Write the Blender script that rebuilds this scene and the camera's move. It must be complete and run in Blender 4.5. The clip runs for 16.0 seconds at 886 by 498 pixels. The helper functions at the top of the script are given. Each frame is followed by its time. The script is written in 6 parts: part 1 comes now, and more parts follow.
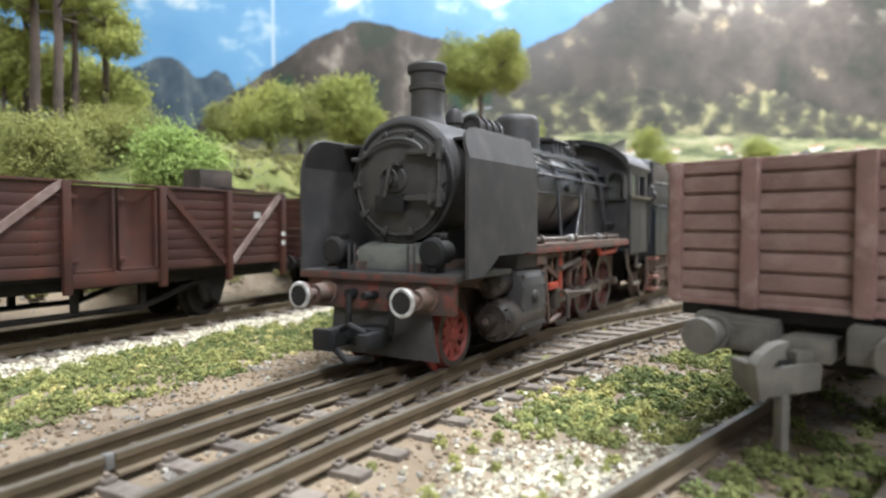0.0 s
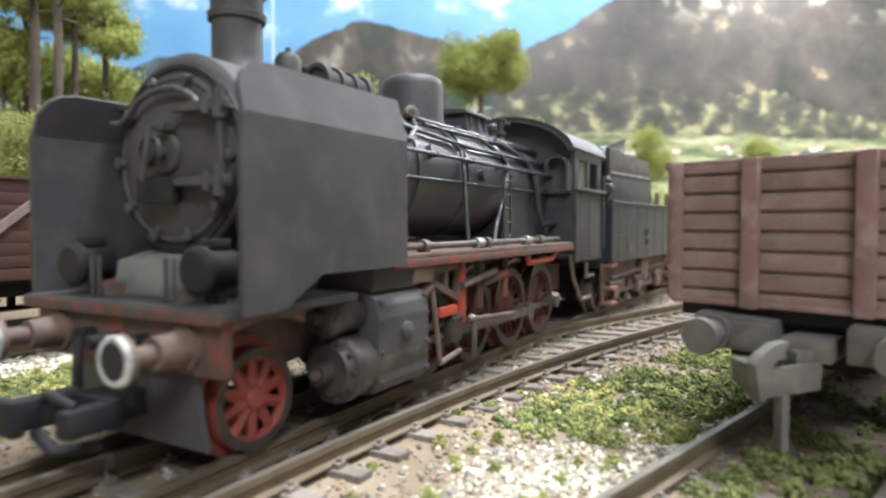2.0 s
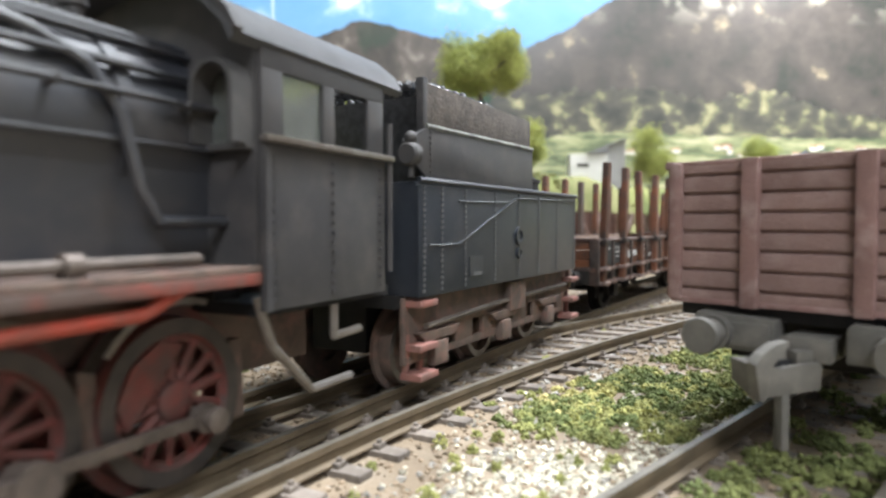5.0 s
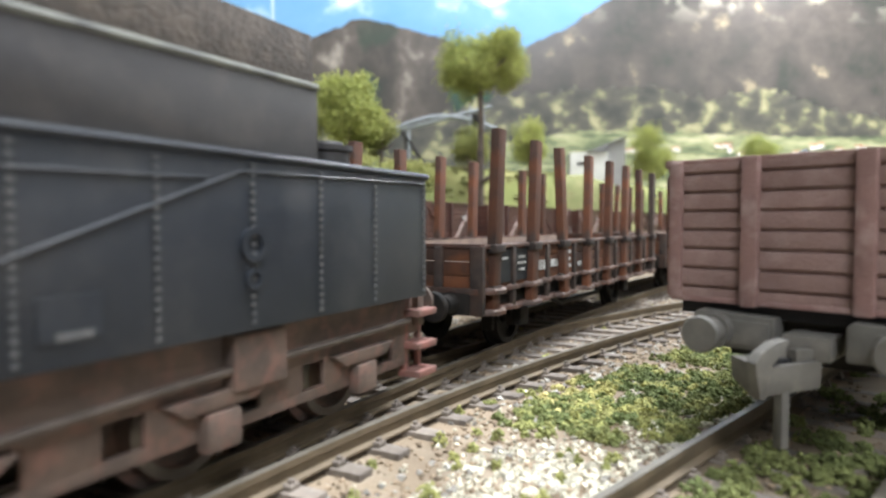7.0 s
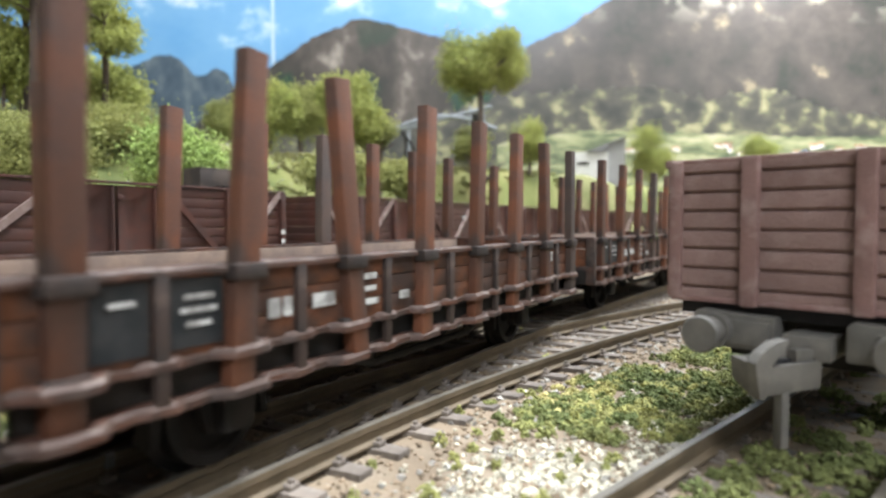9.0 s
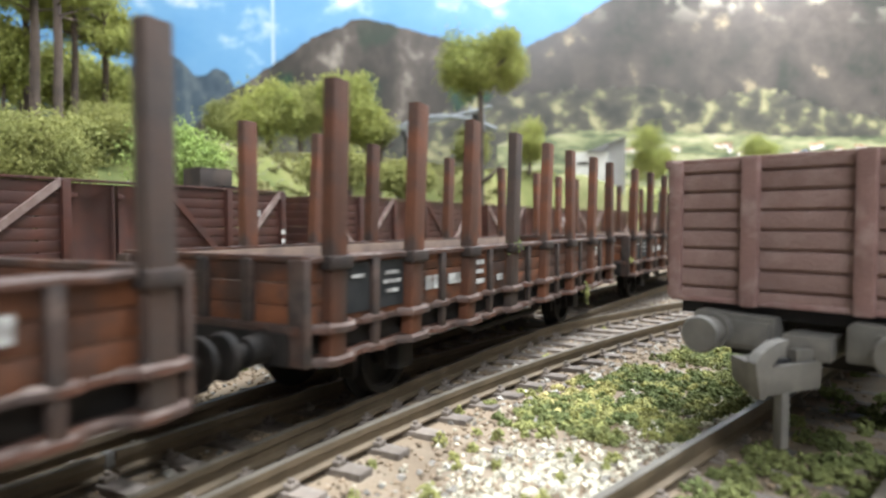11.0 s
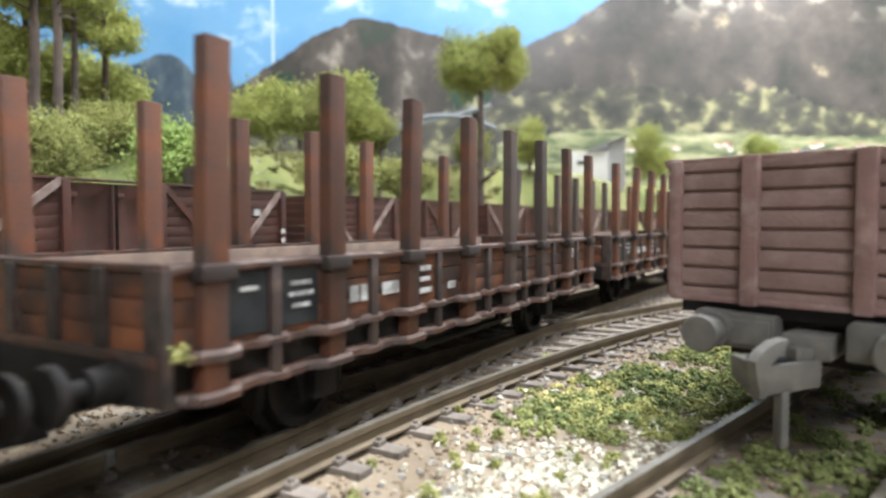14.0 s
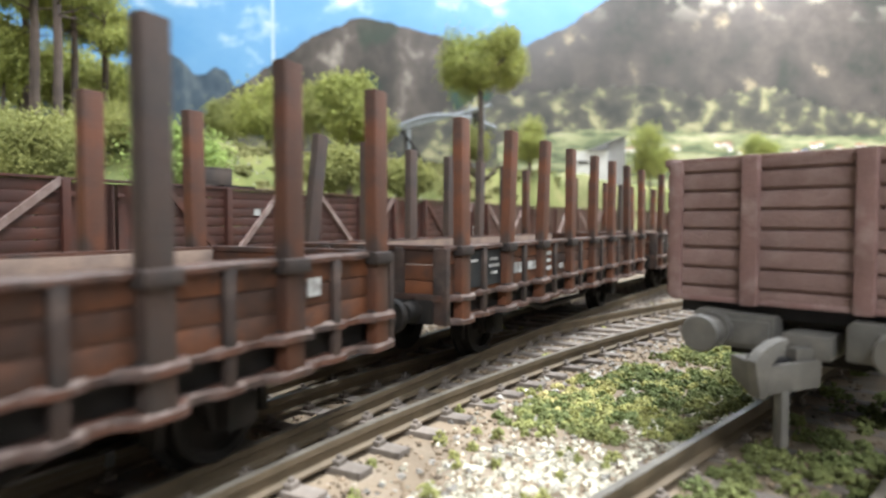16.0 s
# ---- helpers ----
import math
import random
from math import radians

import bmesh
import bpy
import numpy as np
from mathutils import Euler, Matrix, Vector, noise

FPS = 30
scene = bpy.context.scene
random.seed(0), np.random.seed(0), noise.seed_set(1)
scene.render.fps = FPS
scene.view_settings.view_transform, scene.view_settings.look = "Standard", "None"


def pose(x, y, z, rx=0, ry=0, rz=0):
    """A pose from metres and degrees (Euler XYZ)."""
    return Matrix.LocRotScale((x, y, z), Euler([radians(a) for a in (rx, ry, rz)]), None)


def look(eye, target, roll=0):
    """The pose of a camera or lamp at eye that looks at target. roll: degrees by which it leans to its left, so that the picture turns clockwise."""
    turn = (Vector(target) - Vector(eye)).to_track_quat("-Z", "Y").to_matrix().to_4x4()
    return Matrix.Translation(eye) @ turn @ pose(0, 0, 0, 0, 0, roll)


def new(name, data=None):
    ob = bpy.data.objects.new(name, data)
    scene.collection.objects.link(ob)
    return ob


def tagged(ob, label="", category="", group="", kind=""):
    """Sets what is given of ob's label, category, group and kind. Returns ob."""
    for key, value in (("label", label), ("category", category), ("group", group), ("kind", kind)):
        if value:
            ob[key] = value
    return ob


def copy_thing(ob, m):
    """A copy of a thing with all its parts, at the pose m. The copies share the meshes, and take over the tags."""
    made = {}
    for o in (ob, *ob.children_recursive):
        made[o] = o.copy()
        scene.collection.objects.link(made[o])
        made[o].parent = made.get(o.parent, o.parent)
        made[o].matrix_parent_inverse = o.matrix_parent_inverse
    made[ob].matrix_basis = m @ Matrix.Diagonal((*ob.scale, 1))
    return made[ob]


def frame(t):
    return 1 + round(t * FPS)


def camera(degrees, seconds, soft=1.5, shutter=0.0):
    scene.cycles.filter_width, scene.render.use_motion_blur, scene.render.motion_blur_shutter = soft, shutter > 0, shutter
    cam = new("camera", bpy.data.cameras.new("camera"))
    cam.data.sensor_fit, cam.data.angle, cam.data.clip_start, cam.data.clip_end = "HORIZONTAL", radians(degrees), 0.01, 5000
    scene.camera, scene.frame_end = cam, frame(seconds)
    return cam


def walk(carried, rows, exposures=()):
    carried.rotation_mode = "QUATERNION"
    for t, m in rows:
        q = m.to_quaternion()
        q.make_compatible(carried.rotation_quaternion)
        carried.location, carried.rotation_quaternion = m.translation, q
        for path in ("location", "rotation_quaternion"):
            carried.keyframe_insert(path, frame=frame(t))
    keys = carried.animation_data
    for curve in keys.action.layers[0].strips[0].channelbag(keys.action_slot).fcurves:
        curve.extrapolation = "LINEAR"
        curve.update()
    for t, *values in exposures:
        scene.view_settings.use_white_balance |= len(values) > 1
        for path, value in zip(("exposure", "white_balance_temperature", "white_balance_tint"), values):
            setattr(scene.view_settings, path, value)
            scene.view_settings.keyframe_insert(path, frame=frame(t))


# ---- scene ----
# A model railway at 1:87. Lengths below are in millimetres and become metres through MM.
MM = 0.001
EYE = (58.18, -45.75, 23.74)


def P(x, y, z, rx=0, ry=0, rz=0):
    return pose(x * MM, y * MM, z * MM, rx, ry, rz)


cam = camera(70.02, 16.0, soft=2.4, shutter=0.4)
cam.data.dof.use_dof, cam.data.dof.focus_distance, cam.data.dof.aperture_fstop = True, 0.105, 29.0
# yaw 28.13 degrees to the left of the track, a slight tilt down that grows a little
walk(cam, [(t, P(*EYE, 90 - tilt, 0, 28.13)) for t, tilt in
           ((0.0, 2.18), (4.2, 2.18), (6.6, 2.30), (7.2, 2.34), (12.2, 2.34), (13.2, 2.40), (16.0, 2.43))],
     exposures=[(0.0, -0.14), (0.6, -0.12), (1.4, -0.04), (2.2, 0.06), (4.2, 0.08), (7.0, 0.03), (9.0, 0.0), (16.0, 0.02)])

# ---- light: the hobby room's ceiling lamp, plus an added fill and glare lamp ----
world = bpy.data.worlds.new("room_air")
world.use_nodes = True
world.node_tree.nodes["Background"].inputs[0].default_value = (0.6, 0.65, 0.7, 1)
world.node_tree.nodes["Background"].inputs[1].default_value = 0.3
scene.world = world


def lamp(name, eye, target, sx, sy, watts, colour):
    data = bpy.data.lights.new(name, "AREA")
    data.shape, data.size, data.size_y, data.energy, data.color = "RECTANGLE", sx, sy, watts, colour
    ob = new(name, data)
    ob.matrix_world = look(eye, target)
    return ob


lamp("ceiling_lamp", (0.28, 0.36, 1.40), (0.05, 0.10, 0.0), 0.55, 0.30, 59.0, (0.92, 0.965, 1.03))
# added fill behind the camera, brightens the faces turned towards it
lamp("ceiling_lamp", (1.05, -1.35, 1.60), (0.0, 0.2, 0.0), 0.9, 0.5, 67.0, (0.92, 0.965, 1.03))
# added unseen strip that whitens the backdrop's top right like glare
lamp("layout_lamp", (0.165, 0.905, 0.50), (0.15, 0.80, 0.0), 0.26, 0.05, 6.0, (0.96, 0.98, 1.0))


# ---- materials ----
def mat(name, c1, c2, scale=300.0, rough=0.7, metal=0.0, bump=0.15, fine=3000.0, dirt=None, rnd=0.0, island=0.0, lo=0.4, hi=0.6, spec=0.4):
    """Two colours mixed by a coarse noise, dulled by a fine one, with relief; dirt: (colour, amount)."""
    m = bpy.data.materials.new(name)
    m.use_nodes = True
    nt = m.node_tree
    N, L = nt.nodes, nt.links
    b = N["Principled BSDF"]
    co = N.new("ShaderNodeTexCoord")
    n1 = N.new("ShaderNodeTexNoise")
    n1.inputs["Scale"].default_value = scale
    n1.inputs["Detail"].default_value = 5
    n2 = N.new("ShaderNodeTexNoise")
    n2.inputs["Scale"].default_value = fine
    n2.inputs["Detail"].default_value = 3
    for n in (n1, n2):
        L.new(co.outputs["Object"], n.inputs["Vector"])
    ramp = N.new("ShaderNodeMapRange")
    ramp.inputs[1].default_value, ramp.inputs[2].default_value = lo, hi
    L.new(n1.outputs["Fac"], ramp.inputs[0])
    mix = N.new("ShaderNodeMix")
    mix.data_type = "RGBA"
    mix.inputs[6].default_value, mix.inputs[7].default_value = (*c1, 1), (*c2, 1)
    L.new(ramp.outputs[0], mix.inputs[0])
    out = mix.outputs[2]
    if dirt:
        r2 = N.new("ShaderNodeMapRange")
        r2.inputs[1].default_value, r2.inputs[2].default_value = 0.48, 0.72
        r2.inputs[4].default_value = dirt[1]
        n3 = N.new("ShaderNodeTexNoise")
        n3.inputs["Scale"].default_value, n3.inputs["Detail"].default_value = scale * 2.7, 6
        L.new(co.outputs["Object"], n3.inputs["Vector"])
        L.new(n3.outputs["Fac"], r2.inputs[0])
        m2 = N.new("ShaderNodeMix")
        m2.data_type = "RGBA"
        L.new(r2.outputs[0], m2.inputs[0])
        L.new(out, m2.inputs[6])
        m2.inputs[7].default_value = (*dirt[0], 1)
        out = m2.outputs[2]
    val = N.new("ShaderNodeHueSaturation")
    L.new(out, val.inputs["Color"])
    r3 = N.new("ShaderNodeMapRange")
    r3.inputs[3].default_value, r3.inputs[4].default_value = 0.82, 1.18
    L.new(n2.outputs["Fac"], r3.inputs[0])
    src = r3.outputs[0]
    if rnd or island:
        if island:
            g = N.new("ShaderNodeNewGeometry")
            o, amp = g.outputs["Random Per Island"], island
        else:
            g = N.new("ShaderNodeObjectInfo")
            o, amp = g.outputs["Random"], rnd
        r4 = N.new("ShaderNodeMapRange")
        r4.inputs[3].default_value, r4.inputs[4].default_value = 1 - amp, 1 + amp
        L.new(o, r4.inputs[0])
        mu = N.new("ShaderNodeMath")
        mu.operation = "MULTIPLY"
        L.new(src, mu.inputs[0])
        L.new(r4.outputs[0], mu.inputs[1])
        src = mu.outputs[0]
    L.new(src, val.inputs["Value"])
    L.new(val.outputs[0], b.inputs["Base Color"])
    b.inputs["Roughness"].default_value, b.inputs["Metallic"].default_value = rough, metal
    b.inputs["Specular IOR Level"].default_value = spec
    rr = N.new("ShaderNodeMapRange")
    rr.inputs[3].default_value, rr.inputs[4].default_value = max(0.05, rough - 0.12), min(1, rough + 0.12)
    L.new(n1.outputs["Fac"], rr.inputs[0])
    L.new(rr.outputs[0], b.inputs["Roughness"])
    if bump:
        bn = N.new("ShaderNodeBump")
        bn.inputs["Strength"].default_value, bn.inputs["Distance"].default_value = bump, 0.0002
        L.new(n2.outputs["Fac"], bn.inputs["Height"])
        L.new(bn.outputs[0], b.inputs["Normal"])
    return m


LOCO = mat("weathered_loco_black", (0.036, 0.035, 0.037), (0.049, 0.047, 0.047), 90, 0.6, 0, 0.10, 4000, ((0.105, 0.092, 0.083), 0.32))
BOILER = mat("satin_boiler_black", (0.018, 0.020, 0.026), (0.028, 0.029, 0.034), 90, 0.45, 0, 0.14, 4000, ((0.075, 0.062, 0.054), 0.35), spec=0.8)
DARK = mat("sooty_black", (0.012, 0.0125, 0.014), (0.022, 0.021, 0.021), 200, 0.7, spec=0.25)
ROOF = mat("roof_grey", (0.060, 0.061, 0.066), (0.042, 0.043, 0.046), 120, 0.6)
RED = mat("dusty_red_frame", (0.20, 0.050, 0.036), (0.085, 0.056, 0.046), 160, 0.65, 0, 0.15, 4000, ((0.085, 0.066, 0.056), 0.9), lo=0.36, hi=0.54)
REDBRIGHT = mat("bright_red_paint", (0.38, 0.050, 0.028), (0.24, 0.055, 0.036), 260, 0.6, 0, 0.1, 4000, ((0.14, 0.085, 0.065), 0.4))
WHEELRED = mat("wheel_red", (0.150, 0.036, 0.030), (0.082, 0.042, 0.036), 260, 0.6, 0, 0.12, 4000, ((0.065, 0.050, 0.044), 0.7))
LEADRED = mat("leading_wheel_red", (0.27, 0.046, 0.034), (0.19, 0.045, 0.036), 260, 0.6, 0, 0.12, 4000, ((0.10, 0.060, 0.050), 0.5))
BEAM = mat("grimy_red_beam", (0.058, 0.044, 0.039), (0.090, 0.048, 0.041), 170, 0.65, 0, 0.15, 4000, ((0.28, 0.042, 0.027), 0.5))
# dust on raised details, its colour lightened to bring out relief shading
DUSTRELIEF = mat("dusted_relief_highlight", (0.056, 0.054, 0.053), (0.042, 0.041, 0.041), 240, 0.6, 0, 0.12, 4000, ((0.10, 0.092, 0.086), 0.35))
RODS = mat("dull_brown_rods", (0.120, 0.098, 0.084), (0.078, 0.064, 0.055), 240, 0.48, 0.3, 0.12, 3500, ((0.17, 0.13, 0.105), 0.35))
GRIME = mat("brake_dust_brown", (0.080, 0.060, 0.050), (0.130, 0.092, 0.073), 200, 0.75, 0, 0.2, 3500, ((0.28, 0.13, 0.10), 0.4))
OILY = mat("oily_dark_metal", (0.034, 0.030, 0.028), (0.058, 0.048, 0.042), 200, 0.45, 0.2, 0.15, 3500, ((0.10, 0.075, 0.062), 0.4))
STEEL = mat("dull_steel", (0.22, 0.205, 0.19), (0.15, 0.13, 0.11), 250, 0.42, 0.7, 0.1)
BRIGHT = mat("bright_metal", (0.30, 0.30, 0.30), (0.18, 0.178, 0.17), 400, 0.5, 0.35, 0.05)
WHITE = mat("white_paint", (0.48, 0.48, 0.465), (0.22, 0.215, 0.205), 420, 0.75, lo=0.45, hi=0.6)
PALE = mat("pale_dusty_plate", (0.165, 0.17, 0.15), (0.085, 0.088, 0.085), 180, 0.7)
TENDER = mat("tender_blue_black", (0.016, 0.020, 0.027), (0.025, 0.029, 0.036), 80, 0.42, 0, 0.14, 4000, ((0.070, 0.068, 0.068), 0.3), spec=0.42)
COALBOARD = mat("grey_coal_boards", (0.072, 0.062, 0.055), (0.115, 0.098, 0.084), 420, 0.85, 0, 0.8, 1800, ((0.05, 0.045, 0.042), 0.6))
COAL = mat("coal", (0.012, 0.012, 0.013), (0.03, 0.03, 0.032), 900, 0.35, 0, 0.3, spec=0.6)
STAKE = mat("rusty_stake", (0.118, 0.043, 0.021), (0.062, 0.034, 0.025), 110, 0.72, 0, 0.25, 2600, ((0.048, 0.038, 0.036), 0.7), rnd=0.38)
STAKEGREY = mat("grey_black_stake", (0.056, 0.042, 0.036), (0.076, 0.047, 0.036), 110, 0.75, 0, 0.25, 2600, ((0.032, 0.030, 0.030), 0.6), rnd=0.3)
RUST = mat("rust_brown_boards", (0.128, 0.045, 0.018), (0.044, 0.021, 0.013), 130, 0.82, 0, 0.25, 2600, ((0.030, 0.023, 0.021), 0.7), rnd=0.35)
DARKWOOD = mat("dark_stained_timber", (0.052, 0.031, 0.024), (0.028, 0.022, 0.020), 180, 0.7, 0, 0.25, 2600, ((0.12, 0.085, 0.07), 0.35), rnd=0.25)
# chipped paint and the top-lit edge highlight, both in this pale colour
WORNLITEDGE = mat("chipped_lit_edge", (0.064, 0.038, 0.029), (0.165, 0.128, 0.110), 330, 0.6, 0, 0.3, 2500, lo=0.54, hi=0.70)
# paler than the tank so that rivet rows and mark stand out
RIVET = mat("pale_rivets", (0.11, 0.11, 0.11), (0.07, 0.073, 0.077), 300, 0.55)
LEDGE = mat("worn_ledge", (0.082, 0.034, 0.021), (0.038, 0.024, 0.020), 200, 0.6, 0, 0.3, 2200, ((0.12, 0.085, 0.07), 0.28))
DECK = mat("pale_deck_boards", (0.200, 0.145, 0.112), (0.150, 0.112, 0.092), 200, 0.8, 0, 0.25, 2500, ((0.10, 0.075, 0.064), 0.45), rnd=0.12)
BLACKBOARD = mat("black_panel", (0.013, 0.015, 0.017), (0.026, 0.027, 0.028), 300, 0.65, spec=0.25)
FRAME = mat("black_underframe", (0.010, 0.0095, 0.009), (0.020, 0.017, 0.015), 260, 0.75, 0, 0.2, spec=0.2)
BROWN = mat("matt_brown_plastic", (0.205, 0.130, 0.114), (0.165, 0.103, 0.090), 120, 0.85, 0, 0.9, 5000, ((0.29, 0.215, 0.195), 0.4), rnd=0.06)
BROWNRIB = mat("worn_brown_rib", (0.225, 0.132, 0.118), (0.180, 0.106, 0.094), 160, 0.8, 0, 0.9, 5000, ((0.38, 0.30, 0.28), 0.5))
GREYPL = mat("grey_plastic", (0.118, 0.112, 0.100), (0.082, 0.078, 0.070), 150, 0.6, 0, 0.2, 5000, ((0.21, 0.19, 0.165), 0.4))
WAGON = mat("red_brown_wagon", (0.076, 0.029, 0.021), (0.050, 0.022, 0.018), 120, 0.5, 0, 0.15, 4000, ((0.040, 0.027, 0.023), 0.5), rnd=0.14)
WAGONPALE = mat("pale_worn_brace", (0.26, 0.20, 0.18), (0.17, 0.115, 0.10), 260, 0.7)
RAIL = mat("rusty_rail", (0.108, 0.084, 0.055), (0.150, 0.114, 0.074), 220, 0.6, 0.2, 0.15, 4000)
RAILTOP = mat("worn_railhead", (0.185, 0.165, 0.135), (0.13, 0.115, 0.092), 160, 0.45, 0.4, 0.08)
SLEEPER = mat("weathered_sleeper", (0.185, 0.155, 0.128), (0.125, 0.105, 0.09), 260, 0.85, 0, 0.35, 2500, ((0.27, 0.24, 0.21), 0.4), rnd=0.18)
STONE = mat("white_gravel", (0.56, 0.53, 0.42), (0.38, 0.35, 0.27), 300, 0.85, 0, 0.2, 2500, island=0.4)
BALLAST = mat("brown_ballast", (0.255, 0.192, 0.128), (0.175, 0.132, 0.090), 260, 0.9, 0, 0.2, 2500, island=0.45)
GREYST = mat("grey_gravel", (0.36, 0.34, 0.30), (0.22, 0.205, 0.18), 260, 0.9, 0, 0.2, 2500, island=0.4)
TURF = mat("dark_green_foam", (0.110, 0.138, 0.046), (0.160, 0.175, 0.060), 60, 0.9, 0, 0.3, 2500, island=0.32)
TURF2 = mat("light_green_foam", (0.285, 0.280, 0.095), (0.215, 0.228, 0.078), 60, 0.9, 0, 0.3, 2500, island=0.4)
STRAW = mat("yellow_straw_foam", (0.44, 0.38, 0.16), (0.32, 0.30, 0.11), 90, 0.9, 0, 0.3, 2500, island=0.35)
LEAF = mat("light_foliage", (0.335, 0.355, 0.098), (0.255, 0.285, 0.080), 40, 0.85, 0, 0.3, 2500, island=0.35)
LEAFD = mat("dark_foliage", (0.225, 0.240, 0.076), (0.275, 0.280, 0.088), 40, 0.85, 0, 0.3, 2500, island=0.25)
BANKG = mat("bank_grass_fibre", (0.215, 0.205, 0.080), (0.165, 0.172, 0.062), 30, 0.95, 0, 0.3, 2500, ((0.29, 0.25, 0.125), 0.5), island=0.22)
LEAFY = mat("bright_bush", (0.33, 0.42, 0.120), (0.26, 0.365, 0.105), 40, 0.85, 0, 0.3, 2500, island=0.3)
BARK = mat("bark", (0.120, 0.090, 0.074), (0.075, 0.058, 0.050), 200, 0.9, 0, 0.4, 1500)


# ---- building helpers (millimetres) ----
def box(bm, x0, x1, y0, y1, z0, z1, bev=0.0, m=None):
    vs = [bm.verts.new((x, y, z)) for z in (z0, z1) for y in (y0, y1) for x in (x0, x1)]
    fs = [bm.faces.new([vs[i] for i in f]) for f in ((0, 2, 3, 1), (4, 5, 7, 6), (0, 1, 5, 4), (2, 6, 7, 3), (0, 4, 6, 2), (1, 3, 7, 5))]
    if m is not None:
        bmesh.ops.transform(bm, matrix=m, verts=vs)
    if bev:
        es = list({e for f in fs for e in f.edges})
        bmesh.ops.bevel(bm, geom=es, offset=bev, segments=2, affect="EDGES", profile=0.6)


def rod(bm, a, b, r, r2=None, seg=12, caps=True):
    a, b = Vector(a), Vector(b)
    r2 = r if r2 is None else r2
    q = (b - a).to_track_quat("Z", "Y")
    rings = []
    for p, rr in ((a, r), (b, r2)):
        rings.append([bm.verts.new(p + q @ Vector((rr * math.cos(2 * math.pi * i / seg), rr * math.sin(2 * math.pi * i / seg), 0))) for i in range(seg)])
    for i in range(seg):
        bm.faces.new((rings[0][i], rings[0][(i + 1) % seg], rings[1][(i + 1) % seg], rings[1][i]))
    if caps:
        bm.faces.new(rings[0][::-1])
        bm.faces.new(rings[1])


def turned(bm, profile, origin, axis, seg=32, caps=True):
    """A turned shape: profile of (distance along the axis, radius)."""
    q = Vector(axis).to_track_quat("Z", "Y")
    o = Vector(origin)
    rings = []
    for h, r in profile:
        rings.append([bm.verts.new(o + q @ Vector((r * math.cos(2 * math.pi * i / seg), r * math.sin(2 * math.pi * i / seg), h))) for i in range(seg)])
    for a, b in zip(rings, rings[1:]):
        for i in range(seg):
            bm.faces.new((a[i], a[(i + 1) % seg], b[(i + 1) % seg], b[i]))
    if caps:
        bm.faces.new(rings[0][::-1])
        bm.faces.new(rings[-1])


def prism(bm, outline, axis, a, b, bev=0.0):
    """A flat outline pushed from a to b along an axis; outline in the two other coordinates, in order."""
    def at(u, v, w):
        return {"x": (w, u, v), "y": (u, w, v), "z": (u, v, w)}[axis]
    lo = [bm.verts.new(at(u, v, a)) for u, v in outline]
    hi = [bm.verts.new(at(u, v, b)) for u, v in outline]
    n = len(outline)
    fs = [bm.faces.new(lo[::-1]), bm.faces.new(hi)]
    fs += [bm.faces.new((lo[i], lo[(i + 1) % n], hi[(i + 1) % n], hi[i])) for i in range(n)]
    if bev:
        bmesh.ops.bevel(bm, geom=list({e for f in fs for e in f.edges}), offset=bev, segments=2, affect="EDGES", profile=0.6)
    return fs


def pipe(bm, pts, r, seg=8):
    for a, b in zip(pts, pts[1:]):
        rod(bm, a, b, r, seg=seg)
    for p in pts[1:-1]:
        bmesh.ops.create_icosphere(bm, subdivisions=1, radius=r * 1.02, matrix=Matrix.Translation(p))


def mesh_of(name, bm, material, angle=35):
    bmesh.ops.recalc_face_normals(bm, faces=bm.faces)
    bmesh.ops.scale(bm, vec=(MM, MM, MM), verts=bm.verts)
    me = bpy.data.meshes.new(name)
    bm.to_mesh(me)
    bm.free()
    for p in me.polygons:
        p.use_smooth = True
    me.set_sharp_from_angle(angle=radians(angle))
    me.materials.append(material)
    return me


def part(name, bm, material, parent, label="", at=None):
    ob = new(name, mesh_of(name, bm, material))
    ob.parent = parent
    if at is not None:
        ob.matrix_basis = at
    if label:
        ob["label"] = label
    return ob


def piece(name, me, parent, at):
    ob = new(name, me)
    ob.parent = parent
    ob.matrix_basis = at
    return ob


def BM():
    return bmesh.new()


def thing(name, label, category, group="", kind="", at=None):
    ob = new(name)
    ob.empty_display_size = 0.005
    if at is not None:
        ob.matrix_basis = at
    return tagged(ob, label, category, group, kind)


def solid(name, bm, material, label, category="", group="", kind="", at=None):
    ob = new(name, mesh_of(name, bm, material))
    if at is not None:
        ob.matrix_basis = at
    return tagged(ob, label, category, group, kind)


OCT_V = np.array([(1, 0, 0), (-1, 0, 0), (0, 1, 0), (0, -1, 0), (0, 0, 1), (0, 0, -1)], float)
OCT_F = np.array([(0, 2, 4), (2, 1, 4), (1, 3, 4), (3, 0, 4), (2, 0, 5), (1, 2, 5), (3, 1, 5), (0, 3, 5)])


